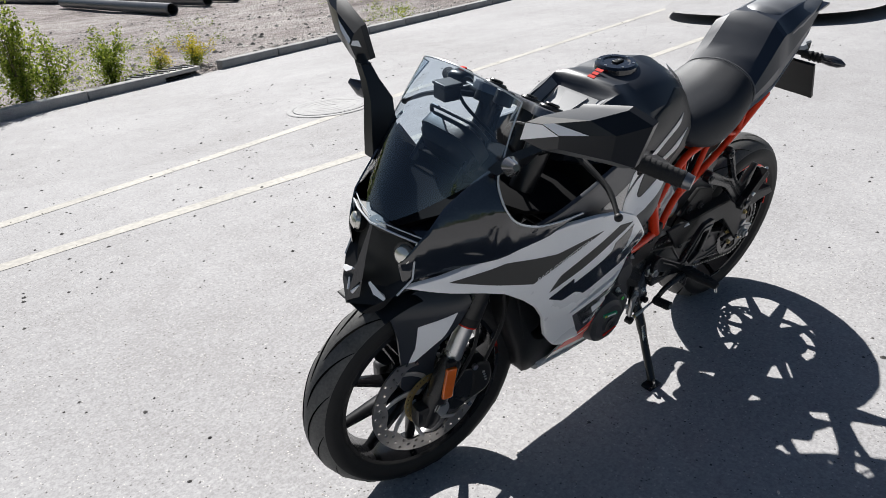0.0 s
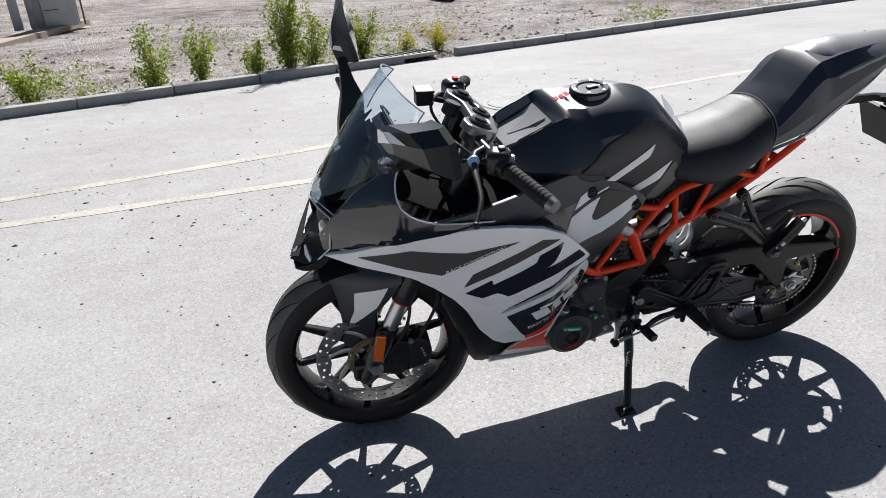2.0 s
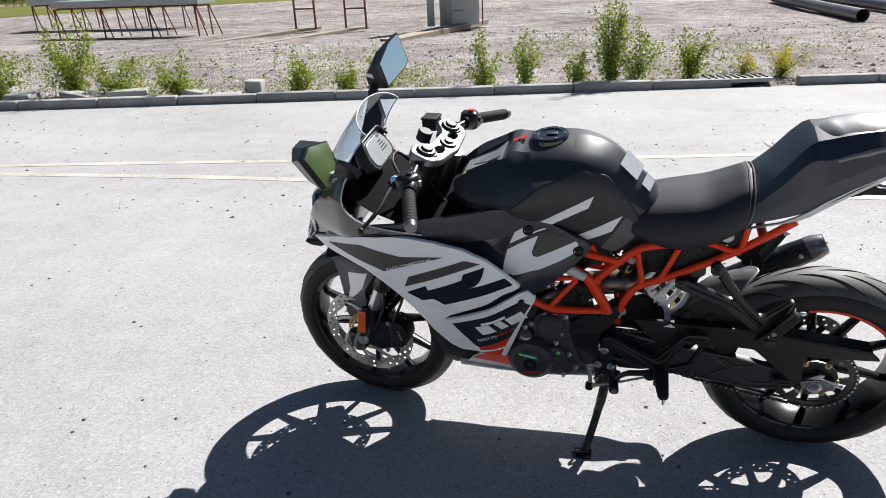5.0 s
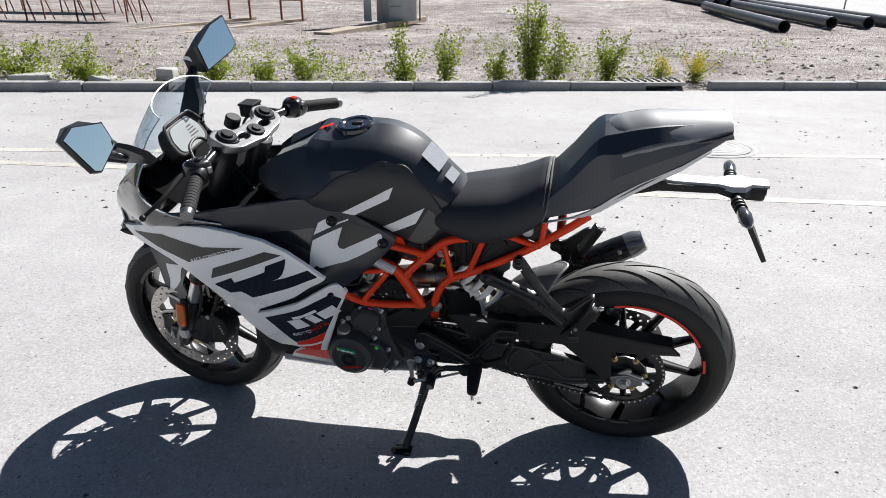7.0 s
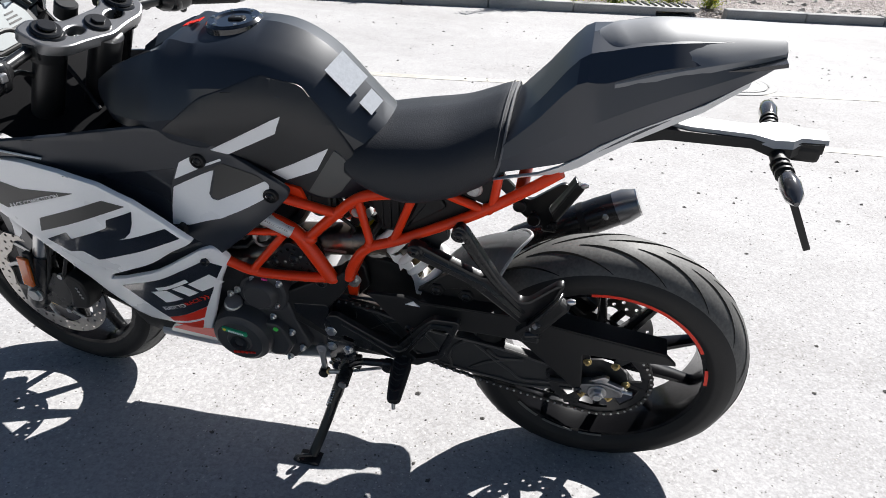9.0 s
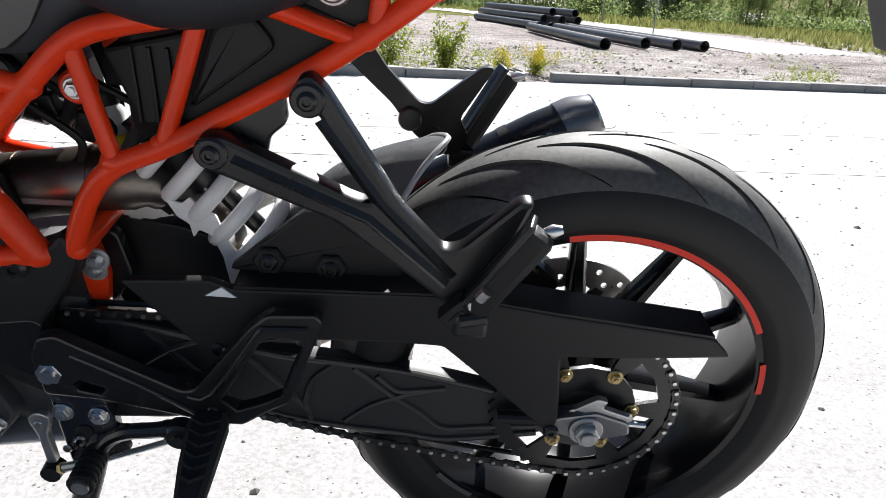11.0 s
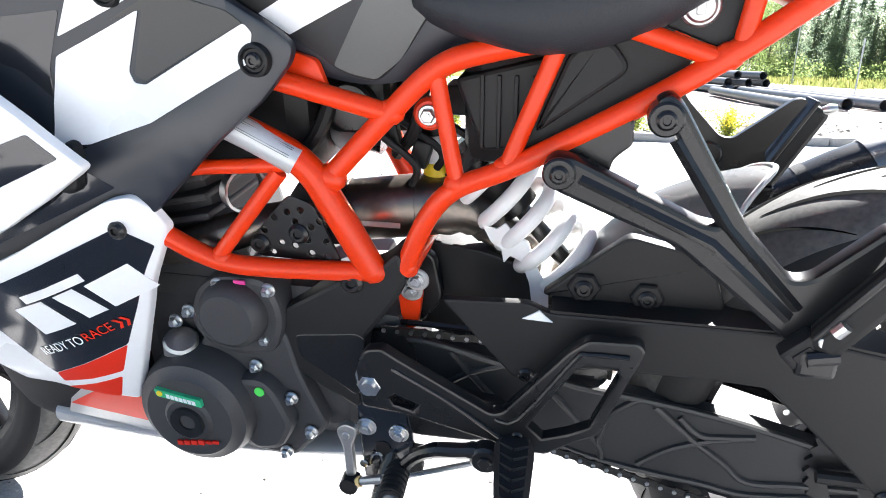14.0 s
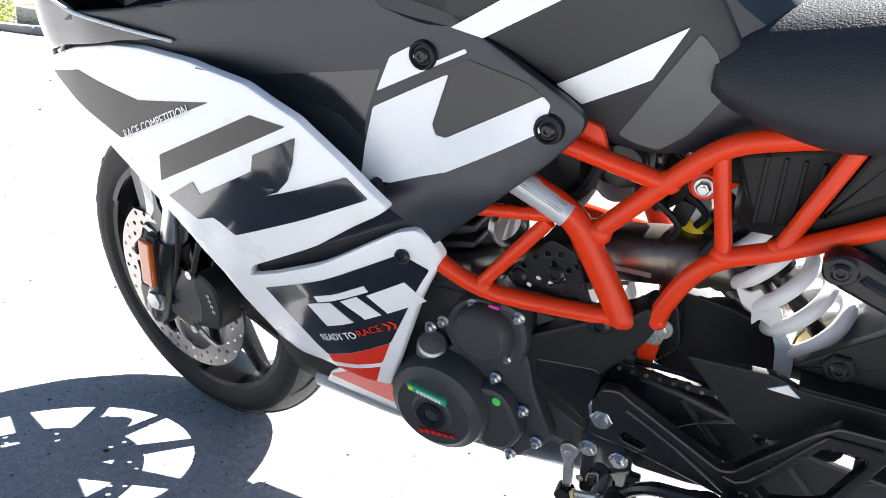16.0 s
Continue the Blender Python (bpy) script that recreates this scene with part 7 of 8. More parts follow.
# tank
TANK_FRONT = [
    (0.335, [(0, 0.82), (0.06, 0.825), (0.085, 0.835), (0.09, 0.85), (0.088, 0.868), (0.080, 0.882), (0.06, 0.862), (0, 0.860)]),
    (0.385, [(0, 0.81), (0.10, 0.815), (0.130, 0.830), (0.135, 0.850), (0.112, 0.895), (0.088, 0.917), (0.066, 0.893), (0, 0.888)]),
    (0.435, [(0, 0.81), (0.12, 0.815), (0.152, 0.832), (0.158, 0.855), (0.122, 0.910), (0.088, 0.940), (0.068, 0.914), (0, 0.908)]),
    (0.468, [(0, 0.80), (0.12, 0.810), (0.160, 0.830), (0.166, 0.858), (0.132, 0.918), (0.092, 0.954), (0.072, 0.940), (0, 0.936)]),
    (0.492, [(0, 0.79), (0.12, 0.800), (0.160, 0.826), (0.167, 0.860), (0.136, 0.922), (0.096, 0.960), (0.070, 0.970), (0, 0.972)]),
]
TANK_REAR = [
    (0.540, [(0, 0.77), (0.12, 0.775), (0.155, 0.815), (0.163, 0.868), (0.140, 0.915), (0.104, 0.948), (0.072, 0.968), (0, 0.977)]),
    (0.610, [(0, 0.74), (0.11, 0.745), (0.140, 0.800), (0.152, 0.872), (0.139, 0.922), (0.110, 0.955), (0.076, 0.976), (0, 0.990)]),
    (0.690, [(0, 0.70), (0.10, 0.71), (0.122, 0.780), (0.136, 0.872), (0.130, 0.918), (0.103, 0.952), (0.068, 0.973), (0, 0.990)]),
    (0.760, [(0, 0.68), (0.09, 0.69), (0.108, 0.760), (0.116, 0.840), (0.110, 0.888), (0.086, 0.922), (0.055, 0.944), (0, 0.961)]),
    (0.830, [(0, 0.69), (0.08, 0.70), (0.092, 0.740), (0.096, 0.790), (0.090, 0.830), (0.070, 0.862), (0.043, 0.880), (0, 0.896)]),
    (0.890, [(0, 0.71), (0.06, 0.715), (0.076, 0.735), (0.080, 0.760), (0.075, 0.788), (0.058, 0.812), (0.035, 0.824), (0, 0.832)]),
]
TANK = TANK_FRONT + TANK_REAR
tank = part("fuel_tank", body(TANK, 5, 1), MAT["black_paint"], bike, "satin black fuel tank with white stripes", sharp=0.42)


def w_tank(x, z):
    """Half width of the tank's flank."""
    for (x0, a), (x1, b) in zip(TANK, TANK[1:]):
        if x0 <= x <= x1:
            u = (x - x0) / (x1 - x0)
            prof = sorted((p[1] + (q[1] - p[1]) * u, p[0] + (q[0] - p[0]) * u) for p, q in zip(a[1:6], b[1:6]))
            return interp(z, prof)
    return 0.1


SKIRT = [(0.50, 0.842), (0.575, 0.905), (0.68, 0.945), (0.745, 0.925), (0.80, 0.86), (0.835, 0.80), (0.835, 0.765), (0.80, 0.715), (0.775, 0.692), (0.745, 0.70), (0.700, 0.738), (0.64, 0.785), (0.575, 0.822)]
skirt = both("tank_side_panel", lambda: sheet(SKIRT, w_tank, 0.010, 0.012, 0.02, 0.006, 0.003), MAT["knee_grey"], tank, "charcoal satin knee panel")
for pts in ([(0.582, 0.808), (0.699, 0.873), (0.717, 0.880), (0.704, 0.847), (0.612, 0.799)], [(0.678, 0.757), (0.791, 0.817), (0.765, 0.769), (0.702, 0.738)]):
    both("stripe", lambda: sheet(pts, w_tank, 0.0008, 0.001, 0.02, 0.0078), MAT["white_paint"], tank, "white stripe")
both("tank_lobe", lambda: sheet([(0.737, 0.709), (0.800, 0.812), (0.815, 0.796), (0.83, 0.76), (0.80, 0.715), (0.775, 0.696), (0.752, 0.702)], w_tank, 0.003, 0.004, 0.02, 0.0072), MAT["mid_grey"], tank)
cap_m = Matrix.Translation((0.590, 0, 0.9795)) @ Matrix.Rotation(-0.08, 4, "Y") @ Matrix.Rotation(math.pi / 2, 4, "X")
cap = part("fuel_cap", moved(revolve([(0.0001, 0.010), (0.030, 0.010), (0.034, 0.013), (0.046, 0.013), (0.051, 0.008), (0.053, -0.004), (0.0001, -0.004)], 48, closed=False), cap_m), MAT["gloss_black"], tank, "round black fuel filler cap")
for k in range(6):
    a = k * math.pi / 3
    part("cap_screw", moved(moved(disc((0, 0, 0), 0.0035, 0.0125, 0.0145, 10), Matrix.Translation((0.040 * math.cos(a), 0, 0.040 * math.sin(a)))), cap_m), MAT["steel"], cap)
part("key_flap", moved(box((0.006, 0.0115, 0), (0.030, 0.006, 0.016), 0.003), cap_m), MAT["plastic"], cap)
part("cap_slot", moved(box((0.010, 0.0145, 0.002), (0.010, 0.002, 0.003), 0.0005), cap_m), MAT["steel"], cap)
for k in range(3):
    part("badge_bar", moved(box((0, 0, 0), (0.010, 0.020 - 0.004 * (k == 1), 0.0015), 0), Matrix.Translation((0.497 + 0.013 * k, -0.004, 0.9735 + 0.0048 * k)) @ Matrix.Rotation(-0.35, 4, "Y")), MAT["red_plastic"], tank, "red tank badge bar")
for px, pz, py, length, wide in ((0.806, 0.918, -0.034, 0.062, 0.056), (0.849, 0.869, -0.034, 0.030, 0.040)):
    part("warning_label", moved(box((0, 0, 0), (length, wide, 0.001), 0), Matrix.Translation((px, py, pz + 0.006)) @ Matrix.Rotation(0.80, 4, "Y") @ Matrix.Rotation(0.42, 4, "X")), MAT["label"], tank, "pale printed warning label")
ins = part("tank_insert", loft([[(x, y, z) for y, z in ((-w, z0), (-w * 0.9, z0 + 0.004), (w * 0.9, z0 + 0.004), (w, z0), (w, z0 - 0.02), (-w, z0 - 0.02))] for x, w, z0 in ((0.352, 0.050, 0.878), (0.385, 0.062, 0.893), (0.435, 0.066, 0.915), (0.464, 0.066, 0.936))]), MAT["insert_grey"], tank, "satin grey insert in the tank's front recess", sharp=0.4)
# Grey triangle laid on the insert in place of a reflection.
part("insert_glint", loft([[(x, y, z) for y, z in ((-w, z0), (w, z0), (w, z0 - 0.01), (-w, z0 - 0.01))] for x, w, z0 in ((0.376, 0.004, 0.8945), (0.420, 0.020, 0.9145), (0.458, 0.034, 0.9385))]), MAT["tail_grey"], ins)
for flip in (1, -1):
    part("recess_panel", loft([[(0.37, -flip * 0.062, 0.892), (0.372, -flip * 0.079, 0.912), (0.37, -flip * 0.064, 0.893)], [(0.462, -flip * 0.066, 0.940), (0.460, -flip * 0.085, 0.953), (0.462, -flip * 0.067, 0.941)]]), MAT["tail_grey"], tank)
part("knee_front_panel", body([(0.40, [(0, 0.70), (0.12, 0.71), (0.15, 0.78), (0.12, 0.84), (0, 0.845)]), (0.52, [(0, 0.70), (0.10, 0.71), (0.13, 0.77), (0.11, 0.82), (0, 0.83)])], 2, 2), MAT["plastic"], bike)

# seat
SEAT_FRONT = [
    (0.815, [(0, 0.745), (0.075, 0.748), (0.105, 0.762), (0.110, 0.778), (0.092, 0.802), (0.056, 0.818), (0, 0.824)]),
    (0.860, [(0, 0.735), (0.080, 0.732), (0.120, 0.745), (0.128, 0.768), (0.108, 0.806), (0.066, 0.828), (0, 0.838)]),
    (0.930, [(0, 0.730), (0.085, 0.722), (0.128, 0.732), (0.139, 0.764), (0.122, 0.812), (0.076, 0.840), (0, 0.852)]),
    (1.000, [(0, 0.740), (0.085, 0.735), (0.126, 0.748), (0.139, 0.780), (0.124, 0.826), (0.078, 0.854), (0, 0.868)]),
]
SEAT_REAR = [
    (1.050, [(0, 0.765), (0.085, 0.76), (0.120, 0.772), (0.132, 0.800), (0.120, 0.844), (0.078, 0.874), (0, 0.888)]),
    (1.085, [(0, 0.79), (0.085, 0.785), (0.114, 0.795), (0.124, 0.820), (0.114, 0.858), (0.076, 0.890), (0, 0.905)]),
    (1.104, [(0, 0.80), (0.08, 0.80), (0.108, 0.808), (0.116, 0.828), (0.106, 0.860), (0.072, 0.890), (0, 0.906)]),
]
seat = part("seat", body(SEAT_FRONT + SEAT_REAR, 4, 3), MAT["seat"], bike, "black textured vinyl rider's seat", sharp=1.2)
piping = [(1.088, -0.119, 0.806), (1.096, -0.1215, 0.830), (1.100, -0.112, 0.861), (1.101, -0.076, 0.8915), (1.102, 0, 0.908), (1.101, 0.076, 0.8915), (1.100, 0.112, 0.861), (1.096, 0.1215, 0.830), (1.088, 0.119, 0.806)]
part("piping", tube(piping, 0.0022, 8, 6), MAT["seam"], seat, "pale seam piping")
part("stitching", tube([Vector(p) + Vector((-0.010, 0, 0.0015)) for p in piping[1:-1]], 0.0008, 6, 6), MAT["seam"], seat)

# tail
TAIL_FRONT = [
    (1.098, [(0, 0.800), (0.095, 0.806), (0.118, 0.815), (0.122, 0.840), (0.113, 0.862), (0.08, 0.875), (0, 0.880)]),
    (1.150, [(0, 0.815), (0.095, 0.822), (0.120, 0.832), (0.124, 0.870), (0.110, 0.916), (0.075, 0.936), (0, 0.942)]),
    (1.205, [(0, 0.835), (0.090, 0.840), (0.118, 0.850), (0.122, 0.905), (0.108, 0.982), (0.070, 1.008), (0, 1.016)]),
    (1.250, [(0, 0.855), (0.085, 0.860), (0.114, 0.872), (0.117, 0.930), (0.101, 0.986), (0.062, 1.022), (0, 1.034)]),
]
TAIL_REAR = [
    (1.320, [(0, 0.890), (0.075, 0.896), (0.104, 0.915), (0.108, 0.965), (0.096, 1.012), (0.060, 1.038), (0, 1.048)]),
    (1.400, [(0, 0.940), (0.060, 0.945), (0.086, 0.962), (0.092, 0.995), (0.082, 1.025), (0.050, 1.045), (0, 1.053)]),
    (1.470, [(0, 0.990), (0.045, 0.993), (0.066, 1.004), (0.072, 1.020), (0.064, 1.036), (0.04, 1.050), (0, 1.055)]),
    (1.500, [(0, 1.020), (0.035, 1.021), (0.054, 1.025), (0.060, 1.033), (0.054, 1.042), (0.035, 1.050), (0, 1.054)]),
]
TAIL = TAIL_FRONT + TAIL_REAR
tail = part("tail_unit", body(TAIL, 3, 1), MAT["tail_black"], bike, "matt black tail unit with pale upper cover", sharp=0.30)
def tail_edge(u, v):
    """A point of the tail's cover: u along it, v from its middle to its side."""
    xc, xs = 1.206 + 0.292 * u, 1.262 + 0.236 * u
    zc = smooth_interp(xc, [(1.20, 1.014), (1.25, 1.040), (1.32, 1.052), (1.50, 1.058)])
    ys, zs = interp(xs, [(1.26, 0.103), (1.32, 0.100), (1.40, 0.086), (1.47, 0.068), (1.50, 0.058)]), interp(xs, [(1.26, 0.986), (1.32, 1.006), (1.40, 1.024), (1.47, 1.036), (1.50, 1.041)])
    a = abs(v)
    return Vector((xc + (xs - xc) * a ** 1.3, ys * v, zc + (zs - zc) * a ** 2.2))


bm = bmesh.new()
rows = [[bm.verts.new(tail_edge(i / 16, -1 + j / 8)) for j in range(17)] for i in range(17)]
for a, b in zip(rows, rows[1:]):
    for j in range(16):
        bm.faces.new((a[j], a[j + 1], b[j + 1], b[j]))
ext = bmesh.ops.extrude_face_region(bm, geom=bm.faces[:])
bmesh.ops.translate(bm, vec=(0, 0, -0.012), verts=[v for v in ext["geom"] if isinstance(v, bmesh.types.BMVert)])
part("tail_cover", bm, MAT["tail_grey"], tail, "satin grey passenger seat cover", sharp=0.7)
part("tail_light", plate([(1.405, 1.012), (1.498, 1.036), (1.500, 1.030), (1.470, 1.022)], -0.082, 0.082, 0.0, 0), MAT["gloss_black"], tail)
for flip in (1, -1):
    part("under_tail_trim", loft([[(x, -flip * (y - 0.006), z0), (x, -flip * (y + 0.003), z1), (x, -flip * (y - 0.004), z1), (x, -flip * (y - 0.022), z0 - 0.002)] for x, y, z0, z1 in ((1.087, 0.119, 0.794, 0.800), (1.162, 0.121, 0.816, 0.825), (1.195, 0.120, 0.824, 0.842), (1.225, 0.117, 0.838, 0.862), (1.255, 0.114, 0.860, 0.886), (1.304, 0.106, 0.892, 0.916), (1.40, 0.086, 0.944, 0.962), (1.46, 0.066, 0.984, 0.998))]), MAT["trim_sunlit"], tail, "trim under the tail, coloured pale as if sunlit", sharp=0.4)

# number plate holder and indicators
ph = part("plate_holder", loft([[(x, y, z) for y, z in ((-w, z0), (w, z0), (w * 0.9, z1), (-w * 0.9, z1))] for x, w, z0, z1 in ((1.26, 0.035, 0.842, 0.862), (1.36, 0.034, 0.866, 0.884), (1.50, 0.026, 0.864, 0.880), (1.530, 0.040, 0.860, 0.880), (1.560, 0.038, 0.860, 0.880), (1.575, 0.024, 0.862, 0.882), (1.61, 0.024, 0.866, 0.884))]), MAT["plastic"], bike, "black plastic number plate holder")
# The cover's paleness is painted sunlight.
part("holder_cover", loft([[(x, y, z) for y, z in ((-w, z0), (w, z0), (w * 0.8, z1), (-w * 0.8, z1))] for x, w, z0, z1 in ((1.345, 0.010, 0.882, 0.888), (1.40, 0.024, 0.880, 0.888), (1.50, 0.022, 0.876, 0.886), (1.530, 0.040, 0.876, 0.887), (1.560, 0.038, 0.877, 0.888), (1.575, 0.022, 0.879, 0.889), (1.615, 0.022, 0.882, 0.889))]), MAT["holder_cover"], ph, "grey cover, coloured pale as if sunlit")
part("plate_light", box((1.585, 0, 0.862), (0.05, 0.05, 0.03), 0.008), MAT["plastic"], ph)
part("number_plate", box((1.595, 0, 0.770), (0.012, 0.15, 0.14), 0.002, rot=Matrix.Rotation(-0.5, 3, "Y")), MAT["plastic"], ph, "back of the number plate")
for flip in (1, -1):
    st = part("rear_indicator", tube([(1.540, -flip * 0.035, 0.862), (1.545, -flip * 0.10, 0.860)], 0.013, 12), MAT["plastic"], ph, "black stalk indicator with smoked lens")
    for k in range(3):
        part("stalk_ring", tube([(1.541 + 0.0015 * k, -flip * (0.060 + 0.014 * k), 0.861), (1.541 + 0.0015 * k, -flip * (0.065 + 0.014 * k), 0.861)], 0.0155, 12), MAT["plastic"], st)
    part("lens", tube([(1.546, -flip * 0.10, 0.860), (1.548, -flip * 0.125, 0.860), (1.550, -flip * 0.150, 0.858), (1.551, -flip * 0.168, 0.857)], [0.013, 0.0165, 0.014, 0.004], 16), MAT["smoked"], st)

# nose, headlight and windscreen
NOSE = [
    (-0.090, [(0, 0.655), (0.06, 0.662), (0.088, 0.695), (0.094, 0.76), (0.06, 0.785), (0, 0.790)]),
    (-0.050, [(0, 0.660), (0.095, 0.675), (0.130, 0.710), (0.128, 0.775), (0.09, 0.800), (0, 0.806)]),
    (0.000, [(0, 0.690), (0.120, 0.700), (0.162, 0.740), (0.160, 0.790), (0.11, 0.810), (0, 0.815)]),
    (0.050, [(0, 0.740), (0.130, 0.745), (0.172, 0.770), (0.165, 0.800), (0.115, 0.815), (0, 0.820)]),
]
nose = part("nose_cowl", body(NOSE, 3, 3), MAT["gloss_black"], bike, "gloss black nose cowl", sharp=1.0)
# the face: a faceted black recess under a visor, coming forward to a beak
FACE = [(-0.126, 0, 0.792), (-0.114, 0.060, 0.793), (-0.094, 0.106, 0.788), (-0.101, 0.104, 0.705), (-0.130, 0.092, 0.672), (-0.160, 0.060, 0.640), (-0.192, 0, 0.624)]
FLOOR = [(-0.112, 0, 0.772), (-0.098, 0.055, 0.776), (-0.084, 0.088, 0.770), (-0.088, 0.088, 0.715), (-0.108, 0.078, 0.692), (-0.128, 0.052, 0.668), (-0.158, 0, 0.664)]
BACK = [(-0.085, 0, 0.794), (-0.08, 0.060, 0.794), (-0.075, 0.100, 0.786), (-0.075, 0.102, 0.705), (-0.085, 0.088, 0.665), (-0.095, 0.050, 0.640), (-0.105, 0, 0.630)]
whole = lambda half: [Vector(p) for p in half] + [Vector((p[0], -p[1], p[2])) for p in half[-2:0:-1]]
inner = lambda u: [a.lerp(b, u) for a, b in zip(whole(FACE), whole(FLOOR))]
face = part("nose_face", loft([whole(BACK), whole(FACE), inner(0.12), inner(1.0)]), MAT["plastic"], nose, "deep black headlight recess", sharp=0.25)
part("beak_ridge", loft([[(-0.126, -0.004, 0.788), (-0.128, 0, 0.790), (-0.126, 0.004, 0.788)], [(-0.146, -0.008, 0.722), (-0.156, 0, 0.726), (-0.146, 0.008, 0.722)], [(-0.170, -0.018, 0.640), (-0.192, 0, 0.630), (-0.170, 0.018, 0.640)]]), MAT["gloss_black"], face, sharp=0.2)


def w_nose(x, z):
    return smooth_curve(x, [(-0.14, 0.085), (-0.09, 0.118), (0.04, 0.205), (0.16, 0.222), (0.30, 0.205)]) - 0.010 * smooth_interp(z, [(0.72, 1.0), (0.77, 0.0)]) - 0.75 * max(z - (0.80 + 0.35 * (x + 0.1)), 0)


NOSE_SIDE = [(-0.116, 0.692), (-0.02, 0.729), (0.08, 0.757), (0.20, 0.775), (0.27, 0.779), (0.19, 0.792), (0.12, 0.803), (0.068, 0.825), (0.044, 0.860), (0.047, 0.900), (0.068, 0.935), (0.02, 0.905), (-0.04, 0.855), (-0.088, 0.800), (-0.122, 0.740)]
ns = both("nose_panel", lambda: sheet(NOSE_SIDE, w_nose, 0.006, 0.008, 0.02, 0, 0.002), MAT["nose_gloss"], nose, "gloss black nose panel")
for flip in (1, -1):
    edge = [(0.27, 0.779), (0.19, 0.792), (0.12, 0.803), (0.068, 0.826), (0.044, 0.860), (0.047, 0.900), (0.066, 0.932)]
    part("panel_edge", tube([(x, -flip * (w_nose(x, z) + 0.001), z) for x, z in edge], 0.0022, 8, 4), MAT["pale_edge"], nose)
    hl = part("headlight", tube([(-0.090, -flip * 0.076, 0.748), (-0.104, -flip * 0.082, 0.752)], [0.022, 0.026], 20), MAT["dark_metal"], nose, "small projector headlight")
    part("projector_lens", tube([(-0.104, -flip * 0.082, 0.752), (-0.113, -flip * 0.085, 0.754), (-0.117, -flip * 0.086, 0.755)], [0.021, 0.018, 0.009], 20), MAT["lens_clear"], hl, "clear warm-white projector lens")
    part("running_light", loft([[(-0.150, -flip * 0.074, 0.654), (-0.146, -flip * 0.076, 0.660), (-0.142, -flip * 0.066, 0.662)], [(-0.158, -flip * 0.050, 0.660), (-0.150, -flip * 0.050, 0.672), (-0.146, -flip * 0.044, 0.664)], [(-0.156, -flip * 0.030, 0.676), (-0.152, -flip * 0.031, 0.680), (-0.150, -flip * 0.028, 0.676)]]), MAT["white_paint"], hl, "white running light")
    part("running_light", tube([(-0.180, -flip * 0.006, 0.650), (-0.170, -flip * 0.018, 0.670)], [0.004, 0.0012], 8), MAT["white_paint"], hl, "white running light")
    part("visor_edge", tube([(-0.128, 0, 0.794), (-0.116, -flip * 0.060, 0.795), (-0.095, -flip * 0.107, 0.789), (-0.102, -flip * 0.105, 0.705), (-0.131, -flip * 0.093, 0.671)], 0.0022, 8), MAT["pale_edge"], nose)
    part("visor_edge", tube([(-0.121, -flip * 0.010, 0.802), (-0.108, -flip * 0.064, 0.803), (-0.083, -flip * 0.116, 0.796)], 0.0014, 8), MAT["pale_edge"], nose)
    ind = part("front_indicator", tube([(0.04, -flip * 0.198, 0.945), (0.012, -flip * 0.230, 0.970), (-0.002, -flip * 0.255, 0.982)], [0.012, 0.018, 0.006], 14), MAT["smoked"], bike, "small clear front indicator")
part("chin", plate([(-0.188, 0.622), (-0.12, 0.632), (-0.09, 0.66), (-0.10, 0.625), (-0.13, 0.605), (-0.165, 0.608)], -0.045, 0.045, 0.008, 0.004), MAT["plastic"], nose)

bm = bmesh.new()
rows = []
for i in range(15):
    v = i / 14
    row = []
    for j in range(21):
        u = -1 + j / 10
        b = Vector((-0.126 + 0.182 * abs(u) ** 1.7, 0.166 * u, 0.795 + 0.137 * abs(u) ** 1.6))
        t = Vector((0.070 + 0.052 * abs(u) ** 1.9, 0.139 * math.sin(1.5708 * u) ** 1 if abs(u) < 1 else 0.139 * u, 1.076 - 0.042 * abs(u) ** 1.7))
        p = b.lerp(t, v)
        p.x -= 0.008 * math.sin(math.pi * v) * (1 - 0.5 * u * u)
        p.z += 0.004 * math.sin(math.pi * v)
        row.append(bm.verts.new(p))
    rows.append(row)
for a, b in zip(rows, rows[1:]):
    for j in range(20):
        bm.faces.new((a[j], a[j + 1], b[j + 1], b[j]))
rim = [rows[0][j].co.copy() for j in range(21)], [rows[-1][j].co.copy() for j in range(21)], [r[0].co.copy() for r in rows], [r[-1].co.copy() for r in rows]
ws = part("windscreen", bm, MAT["screen"], bike, "smoked clear windscreen")
ws.visible_shadow = True
for pts in rim[1:]:
    part("screen_edge", tube(pts, 0.0018, 6), MAT["pale_edge"], ws)

# instruments and their bracket
dash_m = Matrix.Translation((0.090, 0, 0.928)) @ Matrix.Rotation(radians(57), 4, "Y") @ Matrix.Scale(0.88, 4)
FACE_OUT = [(-0.052, -0.045), (-0.046, -0.072), (-0.010, -0.092), (0.036, -0.090), (0.052, -0.070), (0.052, 0.070), (0.036, 0.090), (-0.010, 0.092), (-0.046, 0.072), (-0.052, 0.045)]
lay = dash_m @ Matrix.Rotation(-math.pi / 2, 4, "X")
dash = part("instrument_panel", moved(plate(FACE_OUT, -0.006, 0.030, 0.016, 0.006), lay), MAT["plastic"], bike, "instrument panel with pale display")
shell = lambda k, d: [dash_m @ Vector((x * k + 0.004 * d, y * k, -0.026 * d)) for x, y in outline(FACE_OUT, 0.016)]
part("back_shell", loft([shell(0.98, 0.8), shell(0.94, 1.6), shell(0.72, 2.2)]), MAT["plastic"], dash, sharp=0.8)
part("display", moved(plate([(x * 0.80, y * 0.82) for x, y in FACE_OUT], -0.0085, -0.004, 0.012, 0.001), lay), MAT["lcd"], dash, "pale grey display")
